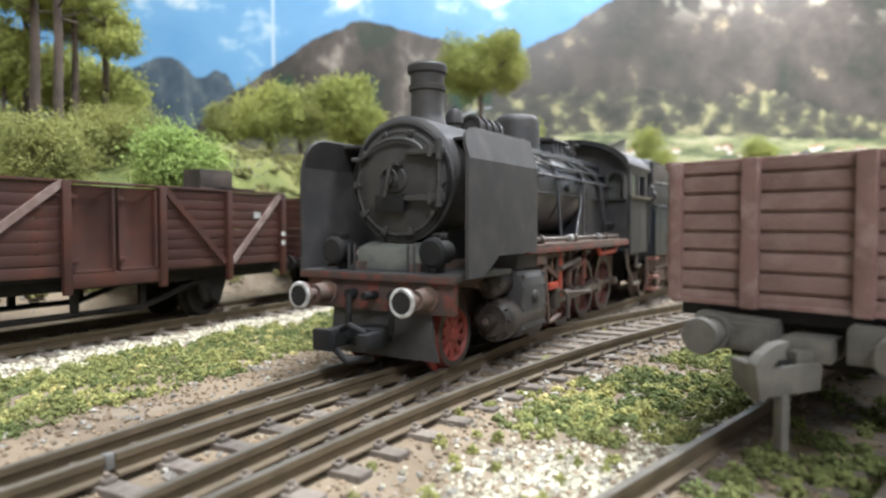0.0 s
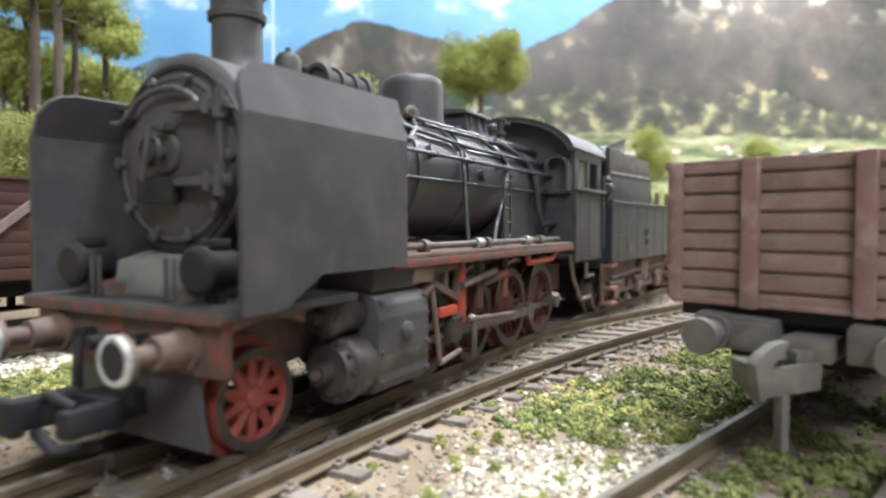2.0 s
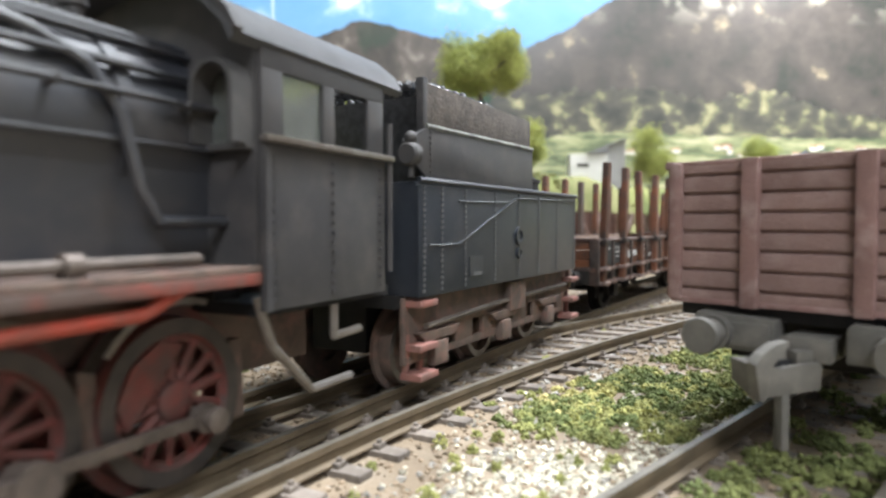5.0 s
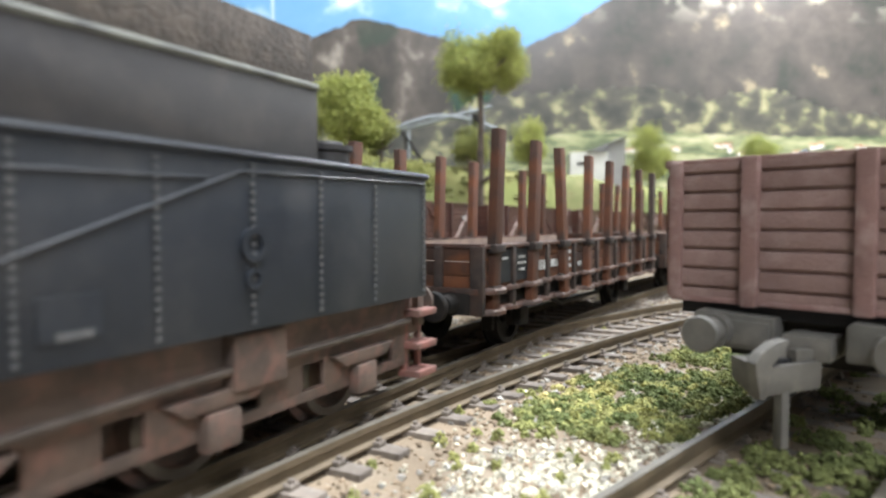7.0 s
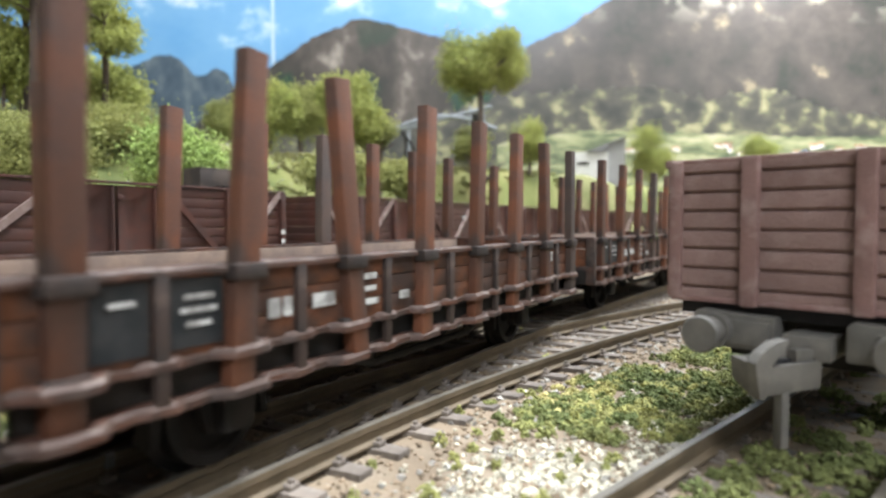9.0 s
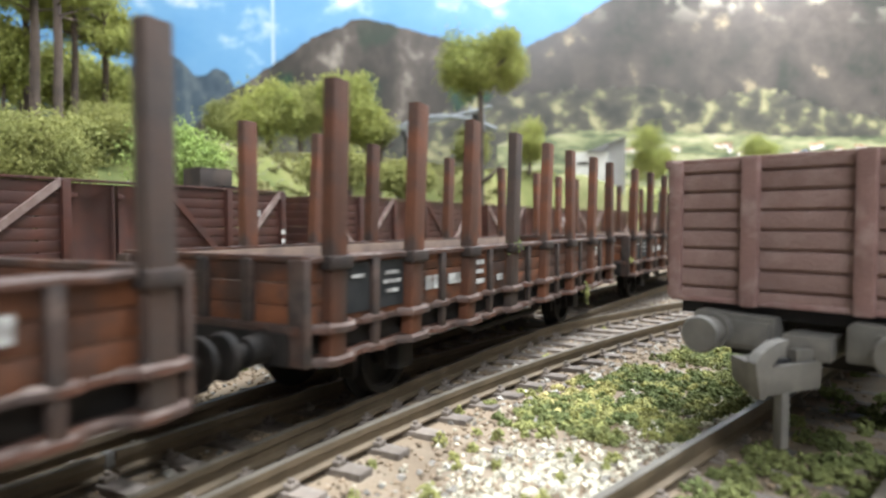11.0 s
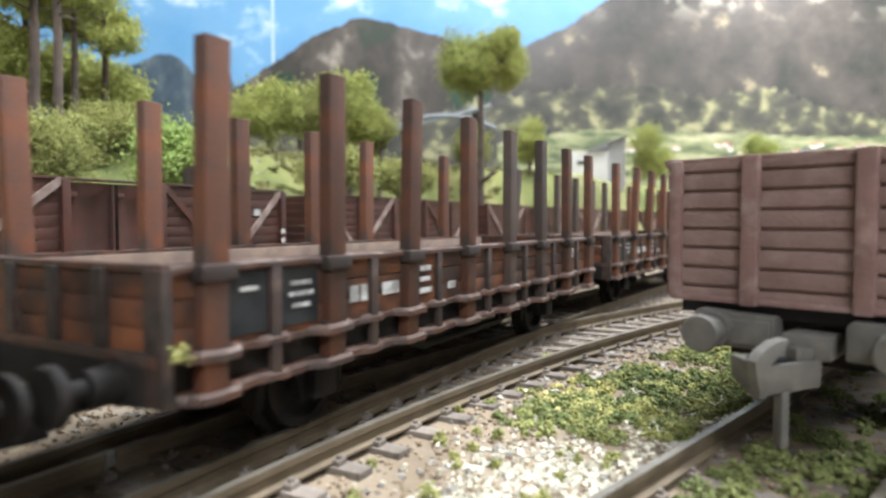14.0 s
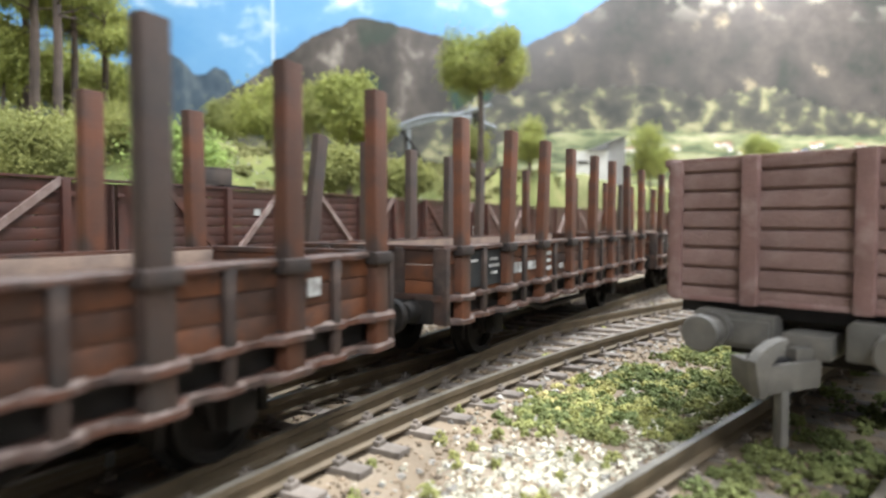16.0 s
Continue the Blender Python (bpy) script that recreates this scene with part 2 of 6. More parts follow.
def crumbs(name, centres, sizes, material, rng, flat=1.0):
    """One mesh of many small uneven lumps."""
    c = np.asarray(centres, float)
    n = len(c)
    v = np.repeat(OCT_V[None], n, 0) * (0.6 + 0.8 * rng.random((n, 6, 1)))
    a = rng.random((n, 3)) * 2 * math.pi
    ca, sa = np.cos(a), np.sin(a)
    for i, (p, q) in enumerate(((0, 1), (1, 2), (0, 2))):
        vp = v[:, :, p] * ca[:, i:i + 1] - v[:, :, q] * sa[:, i:i + 1]
        vq = v[:, :, p] * sa[:, i:i + 1] + v[:, :, q] * ca[:, i:i + 1]
        v[:, :, p], v[:, :, q] = vp, vq
    v[:, :, 2] *= flat
    v = (v * np.asarray(sizes)[:, None, None] + c[:, None, :]) * MM
    f = OCT_F[None] + 6 * np.arange(n)[:, None, None]
    me = bpy.data.meshes.new(name)
    me.from_pydata(v.reshape(-1, 3).tolist(), [], f.reshape(-1, 3).tolist())
    me.materials.append(material)
    return me


# ---- the lie of the land ----
CURVE = 1 / 3875.0


def main_x(y):
    return y * y * CURVE


def branch_x(y):
    y = max(y, -18.0)
    return 6.05 + 0.0416 * y + 0.00118 * y * y


def yard_x(y):
    return -85.8 + max(0.0, y - 150) ** 2 * CURVE * 0.9


def land(x, y):
    """Height of the ground."""
    z = -3.1 + 0.35 * noise.noise(Vector((x * 0.06, y * 0.06, 0)))
    edge = yard_x(y) - 19
    if x < edge:
        r = min(1.0, (edge - x) / (70.0 - 49.0 * max(0.0, min(1.0, (y - 200) / 220.0))))
        r = r * r * (3 - 2 * r)
        z += 64 * r + 5 * r * noise.noise(Vector((x * 0.012, y * 0.012, 3))) + 1.2 * r * noise.noise(Vector((x * 0.09, y * 0.09, 5)))
    if y > 520 and x > edge:
        r = min(1.0, (y - 520) / 220.0)
        z = max(z, -3 + 58 * r * r * (3 - 2 * r) + 3 * noise.noise(Vector((x * 0.012, y * 0.012, 3))))
    return z


def ground_sheet():
    xs = np.concatenate([np.arange(-900, -230, 22.0), np.arange(-230, 110, 5.0), np.arange(110, 701, 25.0)])
    ys = np.concatenate([np.arange(-400, -80, 20.0), np.arange(-80, 320, 5.0), np.arange(320, 1101, 20.0)])
    vs = [(x * MM, y * MM, land(x, y) * MM) for y in ys for x in xs]
    nx = len(xs)
    fs = [(j * nx + i, j * nx + i + 1, (j + 1) * nx + i + 1, (j + 1) * nx + i) for j in range(len(ys) - 1) for i in range(nx - 1)]
    me = bpy.data.meshes.new("ground")
    me.from_pydata(vs, [], fs)
    for p in me.polygons:
        p.use_smooth = True
    m = mat("scenic_ground", (0.235, 0.180, 0.122), (0.160, 0.122, 0.084), 45, 0.92, 0, 0.6, 1800, ((0.30, 0.26, 0.20), 0.5))
    nt = m.node_tree
    N, L = nt.nodes, nt.links
    # flock on the slope
    b = N["Principled BSDF"]
    old = b.inputs["Base Color"].links[0].from_socket
    co = N.new("ShaderNodeTexCoord")
    sep = N.new("ShaderNodeSeparateXYZ")
    L.new(co.outputs["Object"], sep.inputs[0])
    r = N.new("ShaderNodeMapRange")
    r.inputs[1].default_value, r.inputs[2].default_value = 0.004, 0.016
    L.new(sep.outputs["Z"], r.inputs[0])
    nz = N.new("ShaderNodeTexNoise")
    nz.inputs["Scale"].default_value, nz.inputs["Detail"].default_value = 28, 8
    L.new(co.outputs["Object"], nz.inputs["Vector"])
    cr = N.new("ShaderNodeValToRGB")
    cr.color_ramp.elements[0].position, cr.color_ramp.elements[0].color = 0.35, (0.085, 0.105, 0.030, 1)
    cr.color_ramp.elements[1].position, cr.color_ramp.elements[1].color = 0.65, (0.235, 0.220, 0.085, 1)
    e = cr.color_ramp.elements.new(0.5)
    e.color = (0.150, 0.165, 0.048, 1)
    L.new(nz.outputs["Fac"], cr.inputs[0])
    mx = N.new("ShaderNodeMix")
    mx.data_type = "RGBA"
    L.new(r.outputs[0], mx.inputs[0])
    L.new(old, mx.inputs[6])
    L.new(cr.outputs[0], mx.inputs[7])
    L.new(mx.outputs[2], b.inputs["Base Color"])
    me.materials.append(m)
    return tagged(new("ground", me), "brown scenic ground with a grassy green bank", "ground", kind="structure")


ground_sheet()


def room():
    wallm = mat("cream_wall", (0.72, 0.70, 0.66), (0.68, 0.66, 0.62), 3, 0.9, 0, 0.05, 300)
    ceilm = mat("white_ceiling", (0.80, 0.80, 0.79), (0.78, 0.78, 0.77), 3, 0.9, 0, 0.05, 300)
    floorm = mat("grey_carpet", (0.22, 0.21, 0.20), (0.18, 0.17, 0.165), 30, 0.95, 0, 0.3, 600)
    x0, x1, y0, y1, z0, z1 = -1900, 1900, -2400, 1700, -950, 1650
    for name, b, m, label in (("floor", (x0, x1, y0, y1, z0 - 50, z0), floorm, "grey carpeted floor of the hobby room"),
                              ("ceiling", (x0, x1, y0, y1, z1, z1 + 50), ceilm, "plain white ceiling"),
                              ("wall_west", (x0 - 60, x0, y0, y1, z0, z1), wallm, "plain cream wall"),
                              ("wall_east", (x1, x1 + 60, y0, y1, z0, z1), wallm, "plain cream wall"),
                              ("wall_south", (x0, x1, y0 - 60, y0, z0, z1), wallm, "plain cream wall"),
                              ("wall_north", (x0, x1, y1, y1 + 60, z0, z1), wallm, "plain cream wall")):
        bm = BM()
        box(bm, *b)
        solid(name, bm, m, label, name.split("_")[0], kind="structure")
    low = min(land(x, y) for x in range(-900, 701, 20) for y in range(-400, 1101, 20)) - 3
    bm = BM()
    box(bm, -900, 700, -400, 1100, z0, low)
    board = mat("plywood_board", (0.36, 0.27, 0.17), (0.30, 0.22, 0.135), 20, 0.8, 0, 0.1, 400)
    solid("layout_base", bm, board, "plain plywood base under the model landscape", "base", kind="structure")


room()


# ---- track ----
RAIL_SHAPE = [(-0.45, 0.0), (0.45, 0.0), (0.45, -0.75), (0.16, -0.95), (0.16, -1.85), (1.0, -2.05), (1.0, -2.3), (-1.0, -2.3), (-1.0, -2.05), (-0.16, -1.85), (-0.16, -0.95), (-0.45, -0.75)]


def swept(line, off, y0, y1, parent, step=6.0, label=""):
    """A rail: its foot and web in rust, its head polished, along line(y) at a sideways offset."""
    ys = np.arange(y0, y1 + 0.1, step)
    rings = []
    bm = BM()
    for y in ys:
        d = (line(y + 0.5) - line(y - 0.5))
        n = math.hypot(1, d)
        rx, ry = 1 / n, -d / n
        rings.append([bm.verts.new((line(y) + (off + u) * rx, y + (off + u) * ry, v)) for u, v in RAIL_SHAPE])
    for a, b in zip(rings, rings[1:]):
        for i in range(12):
            f = bm.faces.new((a[i], a[(i + 1) % 12], b[(i + 1) % 12], b[i]))
            f.material_index = 1 if i == 0 else 0
    bm.faces.new(rings[0])
    bm.faces.new(rings[-1][::-1])
    ob = part("rail", bm, RAIL, parent, label)
    ob.data.materials.append(RAILTOP)
    return ob


def sleeper_mesh(half, chairs):
    bm = BM()
    box(bm, -half, half, -1.25, 1.25, -3.6, -2.45, 0.15)
    for c in chairs:
        for s in (-1, 1):
            box(bm, c + s * 1.25 - 0.5, c + s * 1.25 + 0.5, -0.75, 0.75, -2.5, -1.85, 0.12)
            rod(bm, (c + s * 1.25, 0, -1.85), (c + s * 1.25, 0, -1.45), 0.36, seg=6)
    return mesh_of("sleeper", bm, SLEEPER)


def main_track():
    tr = thing("railway_track", "rusty rails on grey-brown weathered sleepers, turnout in the station", "track", kind="structure")
    for off in (-8.7, 8.7):
        swept(main_x, off, -84, 420, tr, label="worn rusty rail with bright head")
    swept(branch_x, -8.7, -48, -5.4, tr)
    swept(branch_x, -8.7, -4.8, 186, tr)
    swept(branch_x, 8.7, -48, 186, tr)
    bm = BM()
    box(bm, -3.5, -2.5, -5.6, -4.6, -1.6, 0.06, 0.1)
    part("rail_joint", bm, BRIGHT, tr, "bright metal rail joint")
    rng = random.Random(4)
    plain = sleeper_mesh(14.5, (-8.7, 8.7))
    y = -78.0
    while y < 400:
        if -50 < y < 118:
            xm, xb = main_x(y), branch_x(y)
            half = (xb - xm + 29) / 2 - 1.0
            c = (xm + xb) / 2
            me = sleeper_mesh(half, (xm - 8.7 - c, xb - 8.7 - c, xm + 8.7 - c, xb + 8.7 - c))
            piece("sleeper", me, tr, P(c, y, 0, 0, 0, rng.uniform(-1.0, 1.0)))
        else:
            piece("sleeper", plain, tr, P(main_x(y), y, 0, 0, 0, -math.degrees(2 * CURVE * y)))
            if 118 <= y < 190:
                piece("sleeper", plain, tr, P(branch_x(y), y - 2, 0, 0, 0, -math.degrees(math.atan(0.0416 + 0.00236 * y))))
        y += 7.2
    return tr


SID_A = 16.4
SID_O = (53.3, 6.9)


def siding_x(y):
    return SID_O[0] + (y - SID_O[1]) * math.tan(radians(SID_A))


def other_tracks():
    sp = sleeper_mesh(14.5, (-8.7, 8.7))
    tr = thing("railway_track", "siding track half sunk in grass and gravel", "track", kind="structure")
    for off in (-8.7, 8.7):
        swept(siding_x, off, -60, 330, tr)
    for i in range(50):
        y = -50 + i * 7.2
        piece("sleeper", sp, tr, P(siding_x(y), y, -0.5, 0, 0, -SID_A))
    for dx, lab in ((0, "yard track under the brown goods wagons"), (-62, "far yard track behind the wagons")):
        tr = thing("railway_track", lab, "track", kind="structure")
        f = (lambda d: (lambda y: yard_x(y) + d))(dx)
        for off in (-8.7, 8.7):
            swept(f, off, -60, 500, tr, 12.0)
        for i in range(90 if dx == 0 else 40):
            y = -50 + i * 7.2
            piece("sleeper", sp, tr, P(f(y), y, 0))


# ---- the printed backdrop ----
FWD = (-math.sin(radians(28.13)), math.cos(radians(28.13)))
RGT = (FWD[1], -FWD[0])
BACK = 950.0


def on_back(u, z, near):
    d = BACK - near
    return Vector((EYE[0] + FWD[0] * d + RGT[0] * u, EYE[1] + FWD[1] * d + RGT[1] * u, z))


def ragged(pts, amp, seed):
    """An outline with finer random points between its corners."""
    out = []
    for (a, b), (c, d) in zip(pts, pts[1:]):
        n = max(2, int(math.hypot(c - a, d - b) / 5))
        for i in range(n):
            t = i / n
            out.append((a + (c - a) * t, b + (d - b) * t + amp * noise.noise(Vector((seed, (a + (c - a) * t) * 0.07, 0))) + 0.5 * amp * noise.noise(Vector((seed, (a + (c - a) * t) * 0.25, 4)))))
    out.append(pts[-1])
    return out


def sheet(name, pts, near, material, parent, amp=3.0, seed=1.0, low=-60.0):
    bm = BM()
    top = ragged(pts, amp, seed)
    a = [bm.verts.new(on_back(u, z, near)) for u, z in top]
    b = [bm.verts.new(on_back(u, low, near)) for u, z in top]
    for i in range(len(top) - 1):
        bm.faces.new((b[i], b[i + 1], a[i + 1], a[i]))
    bmesh.ops.scale(bm, vec=(MM, MM, MM), verts=bm.verts)
    me = bpy.data.meshes.new(name)
    bm.to_mesh(me)
    bm.free()
    me.materials.append(material)
    ob = new(name, me)
    ob.parent = parent
    return ob


def print_mat(name, stops, scale, rough=0.42, stretch=(1, 1, 1), detail=8, second=None, spec=0.3):
    """Ink on a satin sheet: a noise through a row of colours."""
    m = bpy.data.materials.new(name)
    m.use_nodes = True
    N, L = m.node_tree.nodes, m.node_tree.links
    b = N["Principled BSDF"]
    co = N.new("ShaderNodeTexCoord")
    mp = N.new("ShaderNodeMapping")
    mp.inputs["Scale"].default_value = stretch
    L.new(co.outputs["Object"], mp.inputs[0])
    n = N.new("ShaderNodeTexNoise")
    n.inputs["Scale"].default_value, n.inputs["Detail"].default_value, n.inputs["Roughness"].default_value = scale, detail, 0.62
    L.new(mp.outputs[0], n.inputs["Vector"])
    cr = N.new("ShaderNodeValToRGB")
    els = cr.color_ramp.elements
    els[0].position, els[0].color = stops[0][0], (*stops[0][1], 1)
    els[1].position, els[1].color = stops[-1][0], (*stops[-1][1], 1)
    for p, c in stops[1:-1]:
        els.new(p).color = (*c, 1)
    L.new(n.outputs["Fac"], cr.inputs[0])
    out = cr.outputs[0]
    if second:
        # (scale, low, high, colour, z from, z to): patches of another ink between two heights
        n2 = N.new("ShaderNodeTexNoise")
        n2.inputs["Scale"].default_value, n2.inputs["Detail"].default_value = second[0], 5
        L.new(mp.outputs[0], n2.inputs["Vector"])
        r = N.new("ShaderNodeMapRange")
        r.inputs[1].default_value, r.inputs[2].default_value = second[1], second[2]
        L.new(n2.outputs["Fac"], r.inputs[0])
        sep = N.new("ShaderNodeSeparateXYZ")
        L.new(co.outputs["Object"], sep.inputs[0])
        rz = N.new("ShaderNodeMapRange")
        rz.inputs[1].default_value, rz.inputs[2].default_value = second[4] * MM, second[5] * MM
        L.new(sep.outputs["Z"], rz.inputs[0])
        mu = N.new("ShaderNodeMath")
        mu.operation = "MULTIPLY"
        L.new(r.outputs[0], mu.inputs[0])
        L.new(rz.outputs[0], mu.inputs[1])
        mx = N.new("ShaderNodeMix")
        mx.data_type = "RGBA"
        L.new(mu.outputs[0], mx.inputs[0])
        L.new(out, mx.inputs[6])
        mx.inputs[7].default_value = (*second[3], 1)
        out = mx.outputs[2]
    L.new(out, b.inputs["Base Color"])
    b.inputs["Roughness"].default_value = rough
    b.inputs["Specular IOR Level"].default_value = spec
    return m


def backdrop():
    bd = thing("backdrop", "printed backdrop sheet of alpine mountains under a blue sky", "backdrop", kind="structure")
    sky = print_mat("sky_ink", [(0.30, (0.105, 0.265, 0.475)), (0.56, (0.15, 0.315, 0.51)), (0.61, (0.31, 0.45, 0.58)), (0.67, (0.66, 0.67, 0.67))], 8.0, 0.4, (1, 1, 1.5), 7)
    sheet("sky", [(-1250, 640), (-250, 640)], 0, sky, bd, 0, 1, -80)
    sheet("sky", [(-250, 640), (1300, 640)], 0.3, sky, bd, 0, 1, -80)
    seam = print_mat("paper_edge", [(0.3, (0.42, 0.53, 0.62)), (0.7, (0.50, 0.59, 0.66))], 40)
    sheet("sheet_joint", [(-253.5, 640), (-250.0, 640)], 1.0, seam, bd, 0, 1, 150)
    far = print_mat("far_rock_ink", [(0.34, (0.028, 0.046, 0.068)), (0.50, (0.058, 0.082, 0.108)), (0.66, (0.13, 0.155, 0.170))], 34, 0.4, (1, 1, 0.5))
    sheet("mountain", [(-720, 190), (-521, 236), (-462, 255), (-425, 271), (-405, 274), (-385, 262), (-366, 240), (-352, 243), (-336, 254), (-318, 244), (-308, 222), (-290, 150), (-241, 124)], 4, far, bd, 5, 2)
    mid = print_mat("mid_rock_ink", [(0.34, (0.026, 0.028, 0.024)), (0.48, (0.050, 0.043, 0.038)), (0.58, (0.088, 0.074, 0.065)), (0.68, (0.34, 0.30, 0.26))], 13, 0.4, (1, 1, 0.7),
                    second=(9.0, 0.52, 0.56, (0.018, 0.045, 0.028), 345, 250))
    sheet("mountain", [(-385, 150), (-326, 209), (-267, 247), (-190, 298), (-122, 326), (-71, 315), (-20, 301), (5, 294), (56, 260), (183, 243), (320, 200)], 6, mid, bd, 4, 3)
    big = print_mat("big_mountain_ink", [(0.34, (0.034, 0.036, 0.032)), (0.48, (0.054, 0.048, 0.044)), (0.60, (0.078, 0.067, 0.060)), (0.70, (0.28, 0.23, 0.15))], 16, 0.24, (1, 1, 1.0),
                    second=(30.0, 0.53, 0.62, (0.42, 0.39, 0.33), 315, 400), spec=0.95)
    sheet("mountain", [(65, 150), (95, 235), (124, 285), (183, 311), (226, 341), (277, 370), (353, 396), (480, 430), (608, 438), (777, 413), (947, 362), (1250, 320)], 8, big, bd, 4, 5)
    low = print_mat("meadow_ink", [(0.34, (0.040, 0.041, 0.038)), (0.50, (0.070, 0.066, 0.058)), (0.56, (0.105, 0.105, 0.070)), (0.60, (0.205, 0.195, 0.115)), (0.72, (0.33, 0.30, 0.19))], 34, 0.30, (1, 1, 1.3), spec=0.4)
    sheet("meadow", [(-343, 150), (-71, 158), (56, 206), (149, 216), (234, 222), (311, 226), (387, 205), (480, 224), (565, 191), (665, 179), (947, 182), (1250, 190)], 10, low, bd, 12, 7)
    field = print_mat("field_ink", [(0.36, (0.060, 0.075, 0.052)), (0.46, (0.13, 0.148, 0.085)), (0.57, (0.29, 0.295, 0.17)), (0.70, (0.42, 0.37, 0.28))], 20, 0.32, (1, 1, 5))
    rng = random.Random(6)
    roofs = [print_mat("roof_ink", [(0.3, (0.30, 0.13, 0.08)), (0.7, (0.38, 0.19, 0.13))], 60), print_mat("wall_ink", [(0.3, (0.55, 0.52, 0.48)), (0.7, (0.68, 0.66, 0.62))], 60)]
    for i in range(26):
        u = rng.uniform(250, 700)
        z = 122 + rng.uniform(0, 14)
        w, h = rng.uniform(5, 14), rng.uniform(3, 5)
        for m, za, zb, d in ((roofs[1], z, z + h, 13.5), (roofs[0], z + h, z + h * 1.7, 13.5)):
            sheet("printed_house", [(u, zb), (u + w, zb)], d, m, bd, 0, 1, za)
    sheet("meadow", [(80, 140), (200, 160), (330, 158), (470, 152), (600, 150), (760, 156), (1250, 150)], 12, field, bd, 4, 9)


backdrop()


# ---- the flat wagons with stakes ----
WL, PITCH, FIRST, HALF = 117.0, 134.0, 219.0, 15.4
STAKES = [4.2, 20.4, 36.0, 52.4, 68.2, 83.4, 99.0, 114.8]


def wheel_pair(parent, y, r, material, rim, spokes=0, label="", half=8.3, spoke=(0.62, 0.45)):
    """An axle that turns, with a wheel at each end."""
    bm = BM()
    rod(bm, (-half - 0.8, 0, 0), (half + 0.8, 0, 0), 0.9, seg=10)
    axle = part("axle", bm, FRAME, parent, at=P(0, y, r))
    for s in (-1, 1):
        bm = BM()
        x = s * half
        turned(bm, [(-1.5, r * 0.70), (-1.5, r + 1.0), (-0.9, r + 1.0), (-0.7, r), (1.2, r - 0.1), (1.2, r * 0.80), (0.5, r * 0.76), (0.5, r * 0.70)], (x, 0, 0), (s, 0, 0), 36, caps=False)
        if spokes:
            turned(bm, [(-0.8, 0.24 * r), (1.2, 0.24 * r), (1.5, 0.17 * r), (1.5, 0.01)], (x, 0, 0), (s, 0, 0), 20)
        else:
            turned(bm, [(-0.5, r * 0.74), (0.1, r * 0.72), (0.1, r * 0.3), (1.0, r * 0.22), (1.2, 0.01)], (x, 0, 0), (s, 0, 0), 28)
        part("wheel", bm, material, axle, label)
        if spokes:
            sb = BM()
            rod(sb, (0, 0, 0.18 * r), (0, 0, 0.77 * r), spoke[0], spoke[1], 6)
            me = mesh_of("spoke", sb, material)
            for i in range(spokes):
                piece("spoke", me, axle, P(x + s * 0.3, 0, 0, 360.0 * i / spokes))
        bm = BM()
        turned(bm, [(1.05, r * 0.80), (1.26, r * 0.80), (1.26, r - 0.12), (1.05, r - 0.12)], (x, 0, 0), (s, 0, 0), 36, caps=False)
        part("tyre", bm, rim, axle)
    return axle


def buffer_pair(parent, y0, y1, z, rh, material, face=None, x=10.0):
    """Buffers from the beam at y1 to the head at y0."""
    d = 1 if y1 > y0 else -1
    for s in (-1, 1):
        bm = BM()
        n = abs(y1 - y0)
        turned(bm, [(0.0, rh * 0.92), (0.25, rh), (0.9, rh), (1.1, 0.9), (n * 0.5, 0.9), (n * 0.5, 1.5), (n - 0.5, 1.7), (n - 0.5, 2.1), (n, 2.1)], (s * x, y0, z), (0, d, 0), 28)
        b = part("buffer", bm, material, parent)
        if face:
            bm = BM()
            turned(bm, [(-0.02, rh * 0.72), (-0.08, rh * 0.76), (-0.08, rh * 0.93), (0.15, rh * 1.015), (0.3, rh * 1.01)], (s * x, y0, z), (0, d, 0), 28, caps=False)
            part("buffer_ring", bm, face, b, "worn white rim")
            bm = BM()
            turned(bm, [(-0.03, 0.01), (-0.07, rh * 0.77)], (s * x, y0, z), (0, d, 0), 28, caps=False)
            part("buffer_face", bm, DARK, b, "greasy dark face")


def coupling(parent, y, d, material):
    bm = BM()
    box(bm, -1.6, 1.6, min(y, y + d * 9), max(y, y + d * 9), 6.0, 8.0, 0.3)
    box(bm, -3.4, 3.4, min(y, y - d * 2.2), max(y, y - d * 2.2), 5.0, 8.6, 0.4)
    box(bm, -4.4, -3.2, min(y - d * 4, y), max(y - d * 4, y), 5.4, 8.0, 0.3)
    box(bm, 3.2, 4.4, min(y - d * 4, y), max(y - d * 4, y), 5.4, 8.0, 0.3)
    box(bm, -4.4, 4.4, min(y - d * 4.6, y - d * 3.6), max(y - d * 4.6, y - d * 3.6), 5.6, 7.6, 0.3)
    part("coupling", bm, material, parent)


